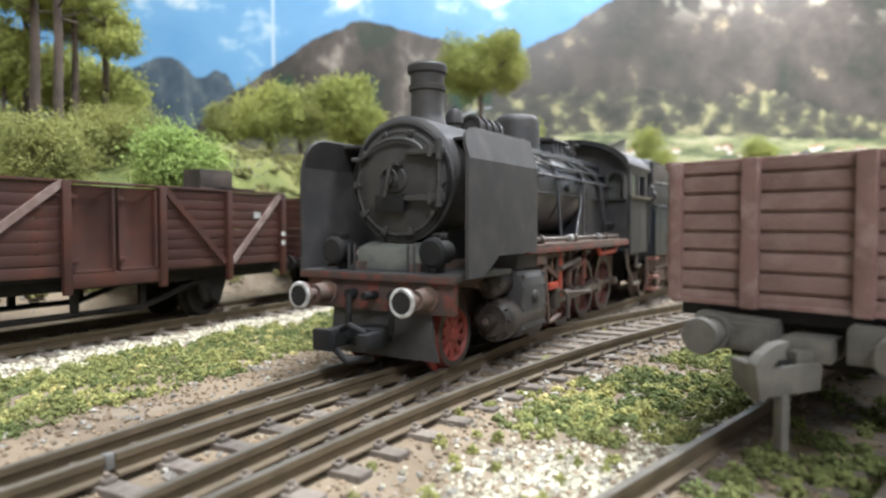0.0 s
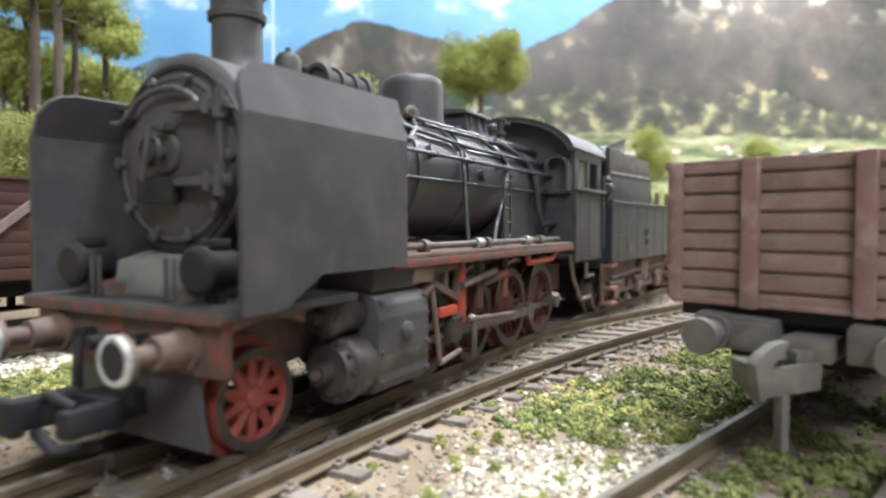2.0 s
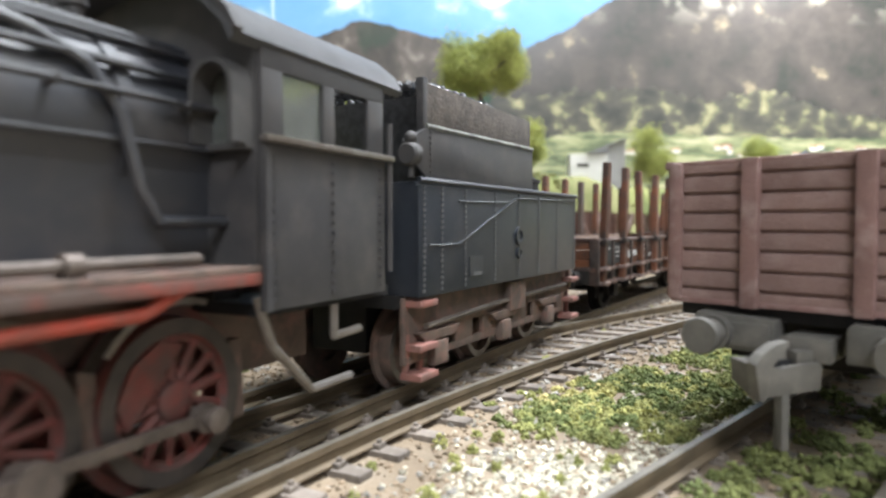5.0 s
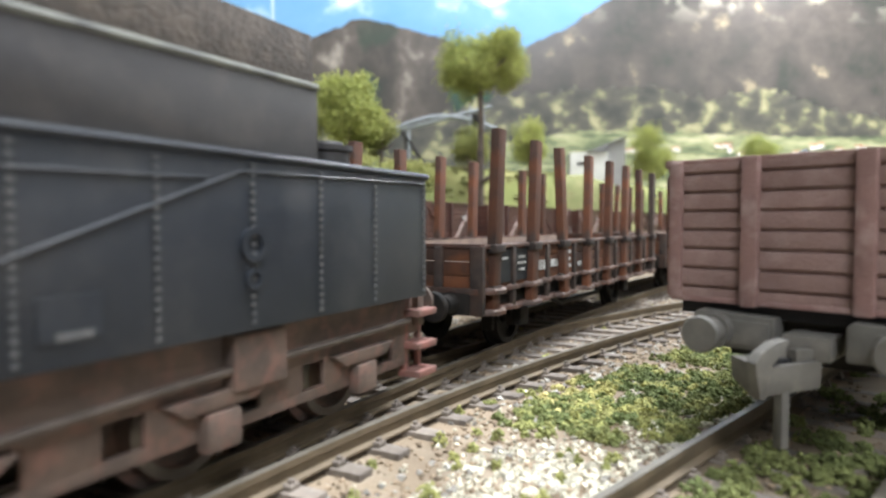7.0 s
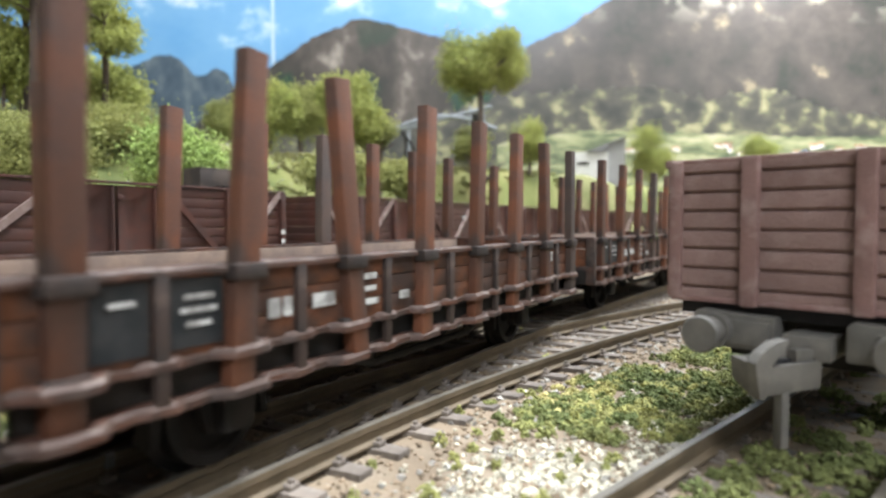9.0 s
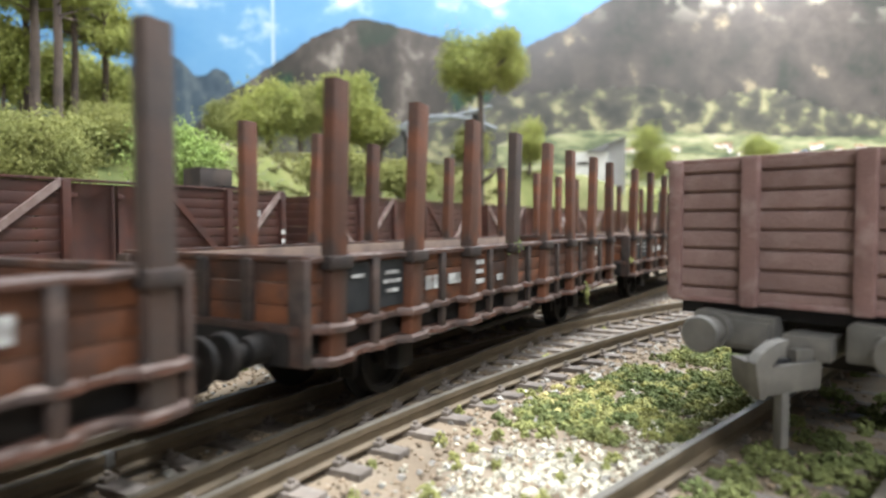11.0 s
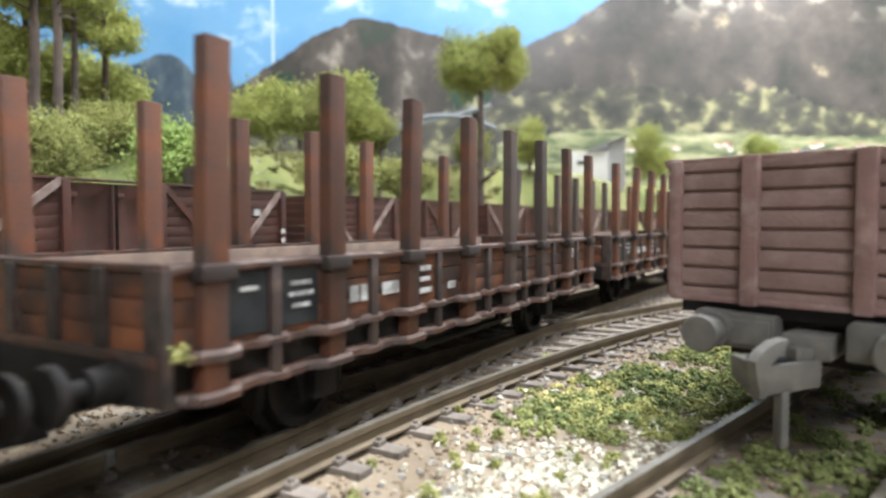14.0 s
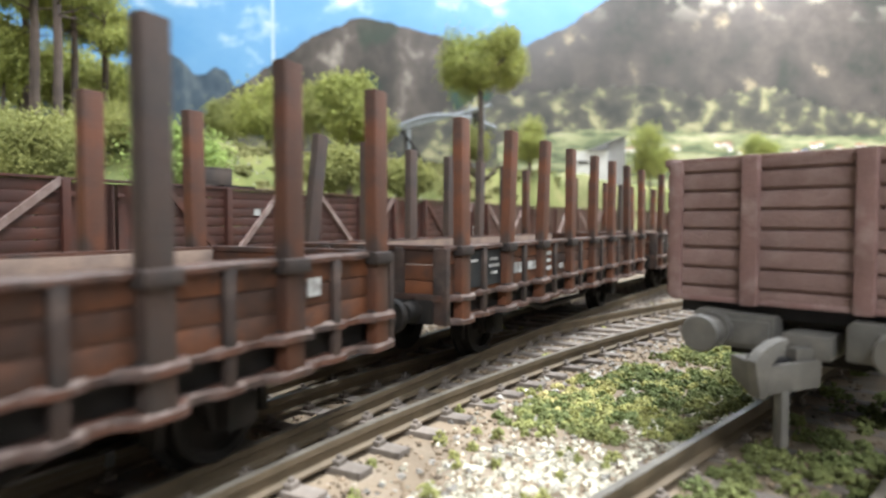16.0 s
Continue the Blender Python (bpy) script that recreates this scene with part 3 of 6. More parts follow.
def stake_wagon():
    wg = thing("stake_wagon", "low rust-brown wooden flat wagon with tall steel stakes", "wagon", "stake wagons of the goods train")
    bm = BM()
    box(bm, -14.6, 14.6, 0.8, WL - 0.8, 14.6, 15.8)
    part("floor", bm, DECK, wg, "worn pale plank floor")
    plank = BM()
    box(plank, 0, 0.9, 0, WL, 0, 2.28, 0.12)
    pl = mesh_of("plank", plank, RUST)
    inner = BM()
    box(inner, 0, 0.5, 0.9, WL - 0.9, 0, 4.4, 0.1)
    inn = mesh_of("inner_board", inner, DECK)
    for s in (-1, 1):
        for i in range(3):
            piece("plank", pl, wg, P(s * 14.0 + (0 if s > 0 else -0.9), 0, 12.6 + i * 2.4))
        o = piece("inner_board", inn, wg, P(13.45 if s > 0 else -13.95, 0, 15.4))
        bm = BM()
        rings = []
        for j in range(int(WL // 2) + 2):
            y = 2.0 * j
            w = 0.14 * noise.noise(Vector((y * 0.35, 7, s)))
            rings.append([bm.verts.new((s * 14.45 + dx, min(y, WL), zz + w)) for dx, zz in ((-s * 0.75, 19.5), (s * 1.05, 19.5), (s * 1.05, 19.95), (s * 0.75, 20.25), (-s * 0.75, 20.25))])
        for a, b in zip(rings, rings[1:]):
            for q in range(5):
                bm.faces.new((a[q], a[(q + 1) % 5], b[(q + 1) % 5], b[q])).material_index = 1 if q == 2 else 0
        bm.faces.new(rings[0])
        bm.faces.new(rings[-1][::-1])
        part("top_rail", bm, LEDGE, wg, "chipped pale-edged rail").data.materials.append(WORNLITEDGE)
        # two wavy ledges that step out round every stake pocket
        for z, out in ((11.9, 1.6), (8.3, 1.5)):
            bm = BM()
            n = 236
            pr = []
            for j in range(n + 1):
                y = WL * j / n
                near = min(abs(y - k) for k in STAKES)
                bulge = out * max(0.0, min(1.0, (3.4 - near) / 1.2)) + 0.8
                half = min(abs(y - (k + 7.7)) for k in STAKES)
                bulge = max(bulge, 0.8 + 0.6 * max(0.0, min(1.0, (2.2 - half) / 0.8)))
                wob = 0.22 * noise.noise(Vector((y * 0.3, z, s * 3.0)))
                pr.append([bm.verts.new((s * (14.2 + bx), y, z + zz + wob)) for bx, zz in ((-0.6, 0), (bulge, 0), (bulge, 0.6), (bulge - 0.32, 1.0), (-0.6, 1.0))])
            for a, b in zip(pr, pr[1:]):
                for q in range(5):
                    bm.faces.new((a[q], a[(q + 1) % 5], b[(q + 1) % 5], b[q])).material_index = 1 if q == 2 else 0
            bm.faces.new(pr[0])
            bm.faces.new(pr[-1][::-1])
            part("ledge", bm, LEDGE, wg, "paint-worn wavy ledge, pale highlight painted on its edge").data.materials.append(WORNLITEDGE)
        # short uprights between the stakes, and the stakes in their pockets
        ub = BM()
        box(ub, 0, 0.75, -0.65, 0.65, 9.0, 19.8, 0.15)
        um = mesh_of("upright", ub, DARKWOOD)
        pb = BM()
        box(pb, 0, 2.0, -1.9, 1.9, 18.7, 20.2, 0.3)
        box(pb, 0, 1.5, -1.7, 1.7, 11.6, 13.2, 0.3)
        pm = mesh_of("pocket", pb, DARKWOOD)
        sb = BM()
        box(sb, -0.8, 0.8, -1.35, 1.35, -12.2, 18.9, 0.2)
        sm = mesh_of("stake", sb, STAKE)
        for k in STAKES:
            piece("pocket", pm, wg, P(14.6 if s > 0 else -16.1, k, 0))
            piece("stake", sm, wg, P(s * 15.35, k, 20.6))
            if k + 7.7 < WL:
                piece("upright", um, wg, P(14.75 if s > 0 else -15.5, k + 7.7, 0))
        for k, w in ((8.5, 4.8), (15.5, 5.4)):
            bm = BM()
            box(bm, s * 15.0 - 0.12, s * 15.0 + 0.12, k - w / 2, k + w / 2, 13.4, 19.2)
            part("name_panel", bm, BLACKBOARD, wg, "black lettering panel")
        for k, z, w, h in ((15.6, 17.4, 3.0, 0.45), (15.6, 16.3, 3.6, 0.45), (15.6, 15.1, 2.6, 0.45), (8.6, 17.4, 2.2, 0.4), (24.4, 14.6, 1.6, 1.9), (26.3, 14.6, 1.2, 1.9), (31.8, 14.9, 3.6, 1.5), (40.0, 17.2, 3.0, 0.7), (40.0, 15.8, 2.6, 0.6), (40.2, 14.2, 3.2, 0.7), (47.6, 14.2, 2.2, 1.0), (103.0, 16.0, 2.2, 1.9)):
            bm = BM()
            box(bm, s * 15.16 - 0.06, s * 15.16 + 0.06, k - w / 2, k + w / 2, z, z + h)
            part("marking", bm, WHITE, wg, "faded white marking")
        bm = BM()
        box(bm, s * 13.4 - 0.4, s * 13.4 + 0.4, 1.5, WL - 1.5, 8.8, 13.2, 0.15)
        part("side_beam", bm, FRAME, wg)
        bm = BM()
        box(bm, s * 11.0 - 0.7, s * 11.0 + 0.7, 1.5, WL - 1.5, 10.6, 14.2, 0.2)
        pipe(bm, [(s * 11, 30, 10.8), (s * 11, 46, 5.6), (s * 11, 73, 5.6), (s * 11, 88, 10.8)], 0.6)
        rod(bm, (s * 11, 46, 5.6), (s * 11, 46, 11), 0.5)
        rod(bm, (s * 11, 73, 5.6), (s * 11, 73, 11), 0.5)
        part("sole_bar", bm, FRAME, wg)
        for y in (22.0, WL - 22.0):
            bm = BM()
            prism(bm, [(y - 4.6, 11.0), (y + 4.6, 11.0), (y + 2.4, 4.0), (y + 1.5, 4.0), (y + 1.5, 6.6), (y - 1.5, 6.6), (y - 1.5, 4.0), (y - 2.4, 4.0)], "x", s * 10.2, s * 11.4)
            box(bm, min(s * 10.2, s * 13.0), max(s * 10.2, s * 13.0), y - 1.9, y + 1.9, 4.0, 7.4, 0.4)
            prism(bm, [(y - 7, 10.0), (y, 8.2), (y + 7, 10.0), (y + 7, 10.6), (y, 9.2), (y - 7, 10.6)], "x", s * 11.4, s * 12.4)
            part("axle_box", bm, FRAME, wg)
            bm = BM()
            prism(bm, [(y - 7.2, 3.5), (y - 6.2, 3.5), (y - 5.6, 8.0), (y - 6.8, 8.0)], "x", s * 7.2, s * 9.4)
            prism(bm, [(y + 6.2, 3.5), (y + 7.2, 3.5), (y + 6.8, 8.0), (y + 5.6, 8.0)], "x", s * 7.2, s * 9.4)
            part("brake_block", bm, FRAME, wg)
    for y in (22.0, WL - 22.0):
        wheel_pair(wg, y, 5.6, FRAME, FRAME)
    for y0, d in ((0.0, -1), (WL, 1)):
        for i in range(3):
            bm = BM()
            box(bm, -14.6, 14.6, y0 - 0.45, y0 + 0.45, 12.7 + i * 2.35, 14.95 + i * 2.35, 0.12)
            part("end_board", bm, RUST, wg)
        bm = BM()
        box(bm, -15.2, 15.2, y0 - 0.7, y0 + 0.7, 19.6, 20.3, 0.15)
        box(bm, -15.0, 15.0, min(y0, y0 + d * 1.3), max(y0, y0 + d * 1.3), 11.9, 13.0, 0.25)
        part("end_rail", bm, LEDGE, wg, "chipped pale-edged rail")
        for x in (-14.6, -7.2, 0.0, 7.2, 14.6):
            bm = BM()
            w = 1.2 if abs(x) > 14 else 0.8
            box(bm, x - w, x + w, min(y0, y0 + d * 1.1), max(y0, y0 + d * 1.1), 8.6 if abs(x) > 14 else 12.2, 19.9, 0.2)
            part("end_post", bm, DARKWOOD, wg)
        bm = BM()
        box(bm, -13.5, 13.5, y0 - 0.8 - 0.6 * (d < 0), y0 + 0.8 + 0.6 * (d > 0), 8.6, 12.2, 0.2)
        part("headstock", bm, FRAME, wg)
        buffer_pair(wg, y0 + d * 7.2, y0 + d * 0.8, 12.0 - 1.6, 2.5, FRAME)
        coupling(wg, y0 + d * 3.6, -d, FRAME)
    return wg


def tuft(wagon, x, y, z, n, spread, material, seed):
    """A wisp of loose grass flock caught on a wagon."""
    g = np.random.default_rng(seed)
    c = g.normal(size=(n, 3)) * np.array(spread) + np.array((x, y, z))
    ob = new("grass_wisp", crumbs("grass_wisp", c, g.uniform(0.14, 0.34, n), material, g))
    ob.parent = wagon
    ob["label"] = "wisp of yellow-green grass flock"


def stake_train():
    first = stake_wagon()
    rest = [copy_thing(first, Matrix()) for _ in range(4)]
    rng = random.Random(11)
    leans = ((0, -4.5, 5.5, -4, -3, -3, 1.5, 0), (-2, -3, -4, -3, -4, -1.5, -2.5, -1), (-1, 0, -2, -0.3, 0, -0.3, -1, 0), (-1, -0.5, -2, 0, -1, -1, 0, 0.5), (0, -1, 0, 1, -2, 0, -1, 0))
    grey_near = ((7,), (3,), (4, 5), (), (1, 4))
    grey_far = ((4,), (), (), (0, 1, 2, 3, 4, 5), (3,))
    grey = None
    for n, w in enumerate([first] + rest):
        for c in w.children:
            if c.name.startswith("stake"):
                if grey is None:
                    grey = c.data.copy()
                    grey.materials[0] = STAKEGREY
                y = c.matrix_basis.translation.y / MM
                k = min(range(8), key=lambda i: abs(STAKES[i] - y))
                near = c.matrix_basis.translation.x > 0
                lean = leans[n][k] if near else (-8.0 if (n, k) == (3, 0) else rng.gauss(-1.2, 1.2))
                if k in (grey_near if near else grey_far)[n]:
                    c.data = grey
                c.matrix_basis = c.matrix_basis @ pose(0, 0, 0, lean, rng.gauss(0, 0.8), 0)
    tuft(rest[0], 16.4, 92.4, 8.2, 60, (0.3, 0.5, 1.2), TURF2, 1)
    tuft(rest[0], 16.2, 52.6, 19.6, 40, (0.4, 1.2, 0.8), TURF, 2)
    tuft(rest[1], 16.0, 0.4, 13.0, 30, (0.4, 0.5, 0.4), TURF2, 3)
    return [first] + rest


# ---- siding wagon, standing ----
def siding_wagon():
    wg = thing("open_wagon", "matt brown plastic open wagon with grey buffers on the siding", "wagon",
               at=P(59.3 - 1.3 * math.cos(radians(SID_A)), 25.0 + 1.3 * math.sin(radians(SID_A)), 0, 0, 0, -SID_A))
    h, z0, z1, y0, L = 14.3, 14.9, 30.9, 6.5, 104.0
    seams = (14.8, 16.25, 18.5, 20.8, 23.0, 25.2, 27.4, 29.6, 31.2)
    for za, zb in zip(seams, seams[1:]):
        bm = BM()
        prism(bm, [(y0 + 0.5, za + 0.05), (y0 + 0.12, za + 0.10), (y0 - 0.02, za + 0.26), (y0 - 0.02, zb - 0.46), (y0 + 0.12, zb - 0.24), (y0 + 0.5, zb - 0.12), (y0 + 1.4, zb - 0.02), (y0 + 1.4, za + 0.05)], "x", -h + 0.4, h - 0.4)
        part("plank", bm, BROWN, wg)
        bm = BM()
        box(bm, -h + 0.4, h - 0.4, y0 + L - 1.2, y0 + L, za, zb - 0.25, 0.1)
        part("plank", bm, BROWN, wg)
        for s in (-1, 1):
            bm = BM()
            box(bm, s * h - 0.6, s * h + 0.4 * (s > 0) + 0.2 * (s < 0), y0 + 0.6, y0 + L - 0.6, za + 0.2, zb, 0.12)
            part("plank", bm, BROWN, wg)
    for s in (-1, 1):
        bm = BM()
        prism(bm, [(s * h - 1.6 * (s > 0), y0 - 0.5), (s * h + 1.6 * (s < 0), y0 - 0.5), (s * h + 1.6 * (s < 0), y0 + 1.2), (s * h - 1.6 * (s > 0), y0 + 1.2)], "z", z0 - 0.2, z1 + 0.2, 0.45)
        part("corner_post", bm, BROWNRIB, wg, "worn brown corner rib")
    for x in (-4.95, 6.05):
        bm = BM()
        prism(bm, [(x - 0.9, y0 - 0.75), (x + 0.9, y0 - 0.75), (x + 1.05, y0 + 0.6), (x - 1.05, y0 + 0.6)], "z", z0 - 0.6, z1 + 0.35, 0.32)
        part("post", bm, BROWNRIB, wg, "worn brown upright rib")
    for s in (-1, 1):
        for k in range(7):
            y = y0 + 7 + k * 15
            bm = BM()
            prism(bm, [(s * h, y - 1), (s * h + s * 1.1, y - 1), (s * h + s * 1.1, y + 1), (s * h, y + 1)], "z", z0 - 0.3, z1, 0.2)
            part("post", bm, BROWNRIB, wg)
    for s in (-1, 1):
        bm = BM()
        box(bm, s * h - 0.9, s * h + 0.6, y0 + 0.2, y0 + L, z1 - 0.5, z1 + 0.5, 0.3)
        part("top_rail", bm, BROWNRIB, wg)
    bm = BM()
    box(bm, -h + 0.5, h - 0.5, y0 - 0.02, y0 + 1.3, z1 - 0.30, z1 + 0.38, 0.28)
    box(bm, -h + 0.3, h - 0.3, y0 - 0.25, y0 + 1.0, z0 - 0.45, z0 + 0.20, 0.22)
    part("end_rail", bm, BROWNRIB, wg, "rubbed rounded rim")
    bm = BM()
    box(bm, -h + 0.5, h - 0.5, y0 + 0.42, y0 + 1.3, z0, z1 - 0.3)
    part("end_panel", bm, BROWN, wg)
    bm = BM()
    box(bm, -13, 13, y0 + 1, y0 + L - 1, 13.0, 15.6)
    box(bm, -h + 1, h - 1, y0 + 1.4, y0 + L - 2, 15.6, 24.0)
    part("floor", bm, DARK, wg)
    bm = BM()
    for x in (-10.5, 10.5):
        box(bm, x - 0.6, x + 0.6, y0 + 2, y0 + L - 2, 9.6, 13.2, 0.15)
    for y in (y0 + 10, y0 + 40, y0 + 62, y0 + 92):
        box(bm, -10.2, 10.2, y - 0.7, y + 0.7, 7.0, 13.0, 0.15)
    box(bm, -4.5, 4.5, y0 + 11, y0 + L - 11, 6.4, 12.4, 0.3)
    part("underframe", bm, FRAME, wg, "black underframe")
    for x in (-6.2, 9.2):
        bm = BM()
        prism(bm, [(x - 4.35, 9.7), (x + 4.35, 9.7), (x + 4.35, 13.4), (x - 3.9, 13.8), (x - 4.35, 13.3)], "y", y0 - 1.5, y0 + 3.0, 0.25)
        box(bm, x - 1.6, x + 3.9, y0 - 1.75, y0 - 1.4, 10.2, 12.9, 0.15)
        part("buffer_block", bm, GREYPL, wg, "grey plastic block")
    for x in (-7.9, 9.9):
        bm = BM()
        turned(bm, [(0, 1.85), (0.25, 2.05), (0.8, 2.05), (1.0, 1.75), (3.4, 1.6), (3.4, 1.95), (5.2, 1.95)], (x, 0, 11.65), (0, 1, 0), 28)
        part("buffer", bm, GREYPL, wg, "grey plastic buffer")
    bm = BM()
    box(bm, -0.9, 3.8, y0 - 2.5, y0 + 4, 9.6, 12.1, 0.3)
    part("coupling_pocket", bm, GREYPL, wg)
    # the loop coupling hangs a little askew: side plate, front bar, raised hook, inner bar, pin
    askew = P(-0.67, -2.0, 0, 0, 0, -30)

    def hung(name, bm, material=GREYPL, label=""):
        part(name, bm, material, wg, label, at=askew)
    bm = BM()
    prism(bm, [(0, 6.5), (7.2, 6.9), (7.4, 9.8), (0, 9.4)], "x", -0.75, 0.0, 0.18)
    hung("coupling_plate", bm)
    bm = BM()
    prism(bm, [(-4.6, 9.9), (-0.6, 9.5), (-0.6, 6.3), (-1.6, 6.2), (-4.4, 7.6)], "y", 0.0, 1.1, 0.18)
    hung("coupling_cheek", bm)
    bm = BM()
    prism(bm, [(0.6, 7.4), (6.8, 7.2), (7.0, 9.9), (0.6, 9.8)], "x", -4.6, -3.7, 0.18)
    hung("coupling_cheek", bm)
    bm = BM()
    prism(bm, [(-1.1, 10.0), (-0.3, 11.0), (1.2, 11.9), (2.8, 12.2), (3.0, 11.7), (1.9, 10.9), (0.8, 9.7), (0.3, 6.3), (-0.4, 6.3)], "x", -1.1, 0.25, 0.12)
    hung("coupling_hook", bm, label="curved grey coupling hook")
    bm = BM()
    box(bm, -3.2, -1.9, 2.2, 9.0, 9.2, 10.6, 0.2)
    box(bm, -1.9, -0.5, 4.6, 9.0, 9.5, 10.9, 0.2)
    box(bm, -4.4, -0.8, 6.2, 7.2, 8.8, 10.2, 0.2)
    hung("coupling_arm", bm)
    bm = BM()
    box(bm, -1.9, -1.2, 2.4, 6.2, 7.4, 9.9, 0.1)
    hung("coupling_block", bm, DARK)
    bm = BM()
    box(bm, -1.2, 0.0, 2.4, 3.4, 1.0, 7.2, 0.22)
    hung("coupling_pin", bm, label="grey uncoupling pin")
    for y in (y0 + 24, y0 + L - 24):
        wheel_pair(wg, y, 5.6, FRAME, FRAME)
        for s in (-1, 1):
            bm = BM()
            prism(bm, [(y - 5, 13.2), (y + 5, 13.2), (y + 2, 4.0), (y - 2, 4.0)], "x", s * 10.4, s * 11.6, 0.2)
            part("axle_box", bm, FRAME, wg)
    bm = BM()
    rng = random.Random(5)
    for _ in range(260):
        c = (rng.uniform(-h + 1.5, h - 1.5), rng.uniform(y0 + 2, y0 + L - 3), 0)
        zc = 27.5 + 4.2 * (1 - (c[0] / h) ** 2) * min(1, (c[1] - y0) / 12)
        bmesh.ops.create_icosphere(bm, subdivisions=1, radius=rng.uniform(0.9, 1.9), matrix=Matrix.Translation((c[0], c[1], zc)) @ Euler((rng.random() * 6, rng.random() * 6, 0)).to_matrix().to_4x4() @ Matrix.Diagonal((1, 0.7, 0.8, 1)))
    box(bm, -h + 1, h - 1, y0 + 1.5, y0 + L - 2, 24, 27.6)
    ld = solid("coal_load", bm, COAL, "heap of black coal in the brown open wagon", "coal")
    ld.matrix_basis = wg.matrix_basis.copy()


# ---- yard wagons ----
def yard_wagon(y0, L, doors, label):
    """An open goods wagon; local y runs along it from 0 to L, origin on the rail."""
    a = -math.degrees(math.atan((yard_x(y0 + L) - yard_x(y0)) / L))
    wg = thing("goods_wagon", label, "wagon", "brown goods wagons in the yard", at=P(yard_x(y0), y0, 0, 0, 0, a))
    h, z0, z1 = 16.0, 13.2, 32.4
    for s in (-1, 1):
        spans = [(0.0, L)] if not doors else [(0.0, doors[0]), (doors[1], L)]
        for ya, yb in spans:
            n = 8
            st = (z1 - z0) / n
            b = BM()
            box(b, 0, 0.9, ya, yb, 0.0, st - 0.22, 0.12)
            me = mesh_of("plank", b, WAGON)
            for i in range(n):
                piece("plank", me, wg, P(s * h - (0.9 if s > 0 else 0), 0, z0 + i * st))
            ys = [ya + 0.8, yb - 0.8]
            if yb - ya > 30:
                ys.append((ya + yb) / 2)
            for y in ys:
                bm = BM()
                box(bm, s * h - 0.1, s * h + 0.1 + s * 0.9, y - 0.9, y + 0.9, 9.4, z1 + 0.1, 0.2) if s > 0 else box(bm, s * h - 1.0, s * h + 0.1, y - 0.9, y + 0.9, 9.4, z1 + 0.1, 0.2)
                part("post", bm, WAGON, wg)
            if yb - ya > 30:
                c = (ya + yb) / 2
                for p, q, m in (((ya + 1.4, z1), (c - 1.2, z0 + 0.8), WAGON if not doors or ya > 0 else WAGONPALE), ((yb - 1.4, z1), (c + 1.2, z0 + 0.8), WAGONPALE)):
                    bm = BM()
                    d = Vector((q[0] - p[0], q[1] - p[1])).normalized()
                    nx, ny = -d.y * 0.75, d.x * 0.75
                    prism(bm, [(p[0] + nx, p[1] + ny), (q[0] + nx, q[1] + ny), (q[0] - nx, q[1] - ny), (p[0] - nx, p[1] - ny)], "x", s * h, s * (h + 0.6))
                    part("brace", bm, m, wg, "pale worn diagonal brace" if m is WAGONPALE else "")
        if doors:
            w = (doors[1] - doors[0]) / 2
            for i in range(2):
                ya, yb = doors[0] + i * w + 0.5, doors[0] + (i + 1) * w - 0.5
                bm = BM()
                x0, x1 = s * h, s * (h + 0.5)
                o = [(ya, z0 + 0.6), (yb, z0 + 0.6), (yb, z1 - 0.4), (ya, z1 - 0.4)]
                cy, m4 = (ya + yb) / 2, 3.6
                inn = [(cy - 1.0, z0 + m4 + 1), (cy + 1.0, z0 + m4 + 1), (cy + 1.0, z1 - m4), (cy - 1.0, z1 - m4)]
                vo = [bm.verts.new((x0, *q)) for q in o]
                vi = [bm.verts.new((s * (h - 1.0), *q)) for q in inn]
                vb = [bm.verts.new((s * (h - 1.5), *q)) for q in o]
                for k in range(4):
                    bm.faces.new((vo[k], vo[(k + 1) % 4], vi[(k + 1) % 4], vi[k]))
                    bm.faces.new((vb[k], vb[(k + 1) % 4], vo[(k + 1) % 4], vo[k]))
                bm.faces.new(vi)
                bm.faces.new(vb[::-1])
                dr = part("door", bm, WAGON, wg, "pressed steel door leaf")
                bm = BM()
                for zz in (z0 + 3, z1 - 3):
                    box(bm, min(x0, x1), max(x0, x1), ya - 0.4, ya + 1.2, zz - 0.5, zz + 0.5, 0.1)
                box(bm, min(x0, x1), max(x0, x1), ya, yb, z0 + 0.4, z0 + 1.0, 0.1)
                rod(bm, (x1, yb - 0.6, z0 + 1), (x1, yb - 0.6, z1 - 1), 0.35)
                part("hinge", bm, WAGON, dr)
            bm = BM()
            box(bm, s * h - 0.5, s * h + 0.5, doors[0] - 1, doors[1] + 1, z0 - 2.6, z0 + 0.4, 0.2)
            part("door_sill", bm, WAGON, wg)
        bm = BM()
        box(bm, s * h - 0.8, s * h + 0.4, 0, L, z1 - 0.1, z1 + 0.5, 0.15)
        part("top_rail", bm, WAGON, wg)
        for y, z, wd, hh in ((L - 10.5, 25.6, 2.6, 1.8), (L - 1.2, 20.6, 1.6, 1.2), (L - 1.2, 18.0, 1.6, 1.2)):
            bm = BM()
            xx = s * (h + (0.06 if y < L - 5 else 1.0))
            box(bm, xx - 0.08, xx + 0.08, y - wd / 2, y + wd / 2, z, z + hh)
            part("marking", bm, WHITE, wg, "small white marking")
        bm = BM()
        box(bm, s * 12 - 0.6, s * 12 + 0.6, 0.5, L - 0.5, 9.8, 13.0, 0.2)
        pipe(bm, [(s * 12, 0.22 * L, 10), (s * 12, 0.34 * L, 4.6), (s * 12, 0.62 * L, 4.6), (s * 12, 0.78 * L, 10)], 0.7)
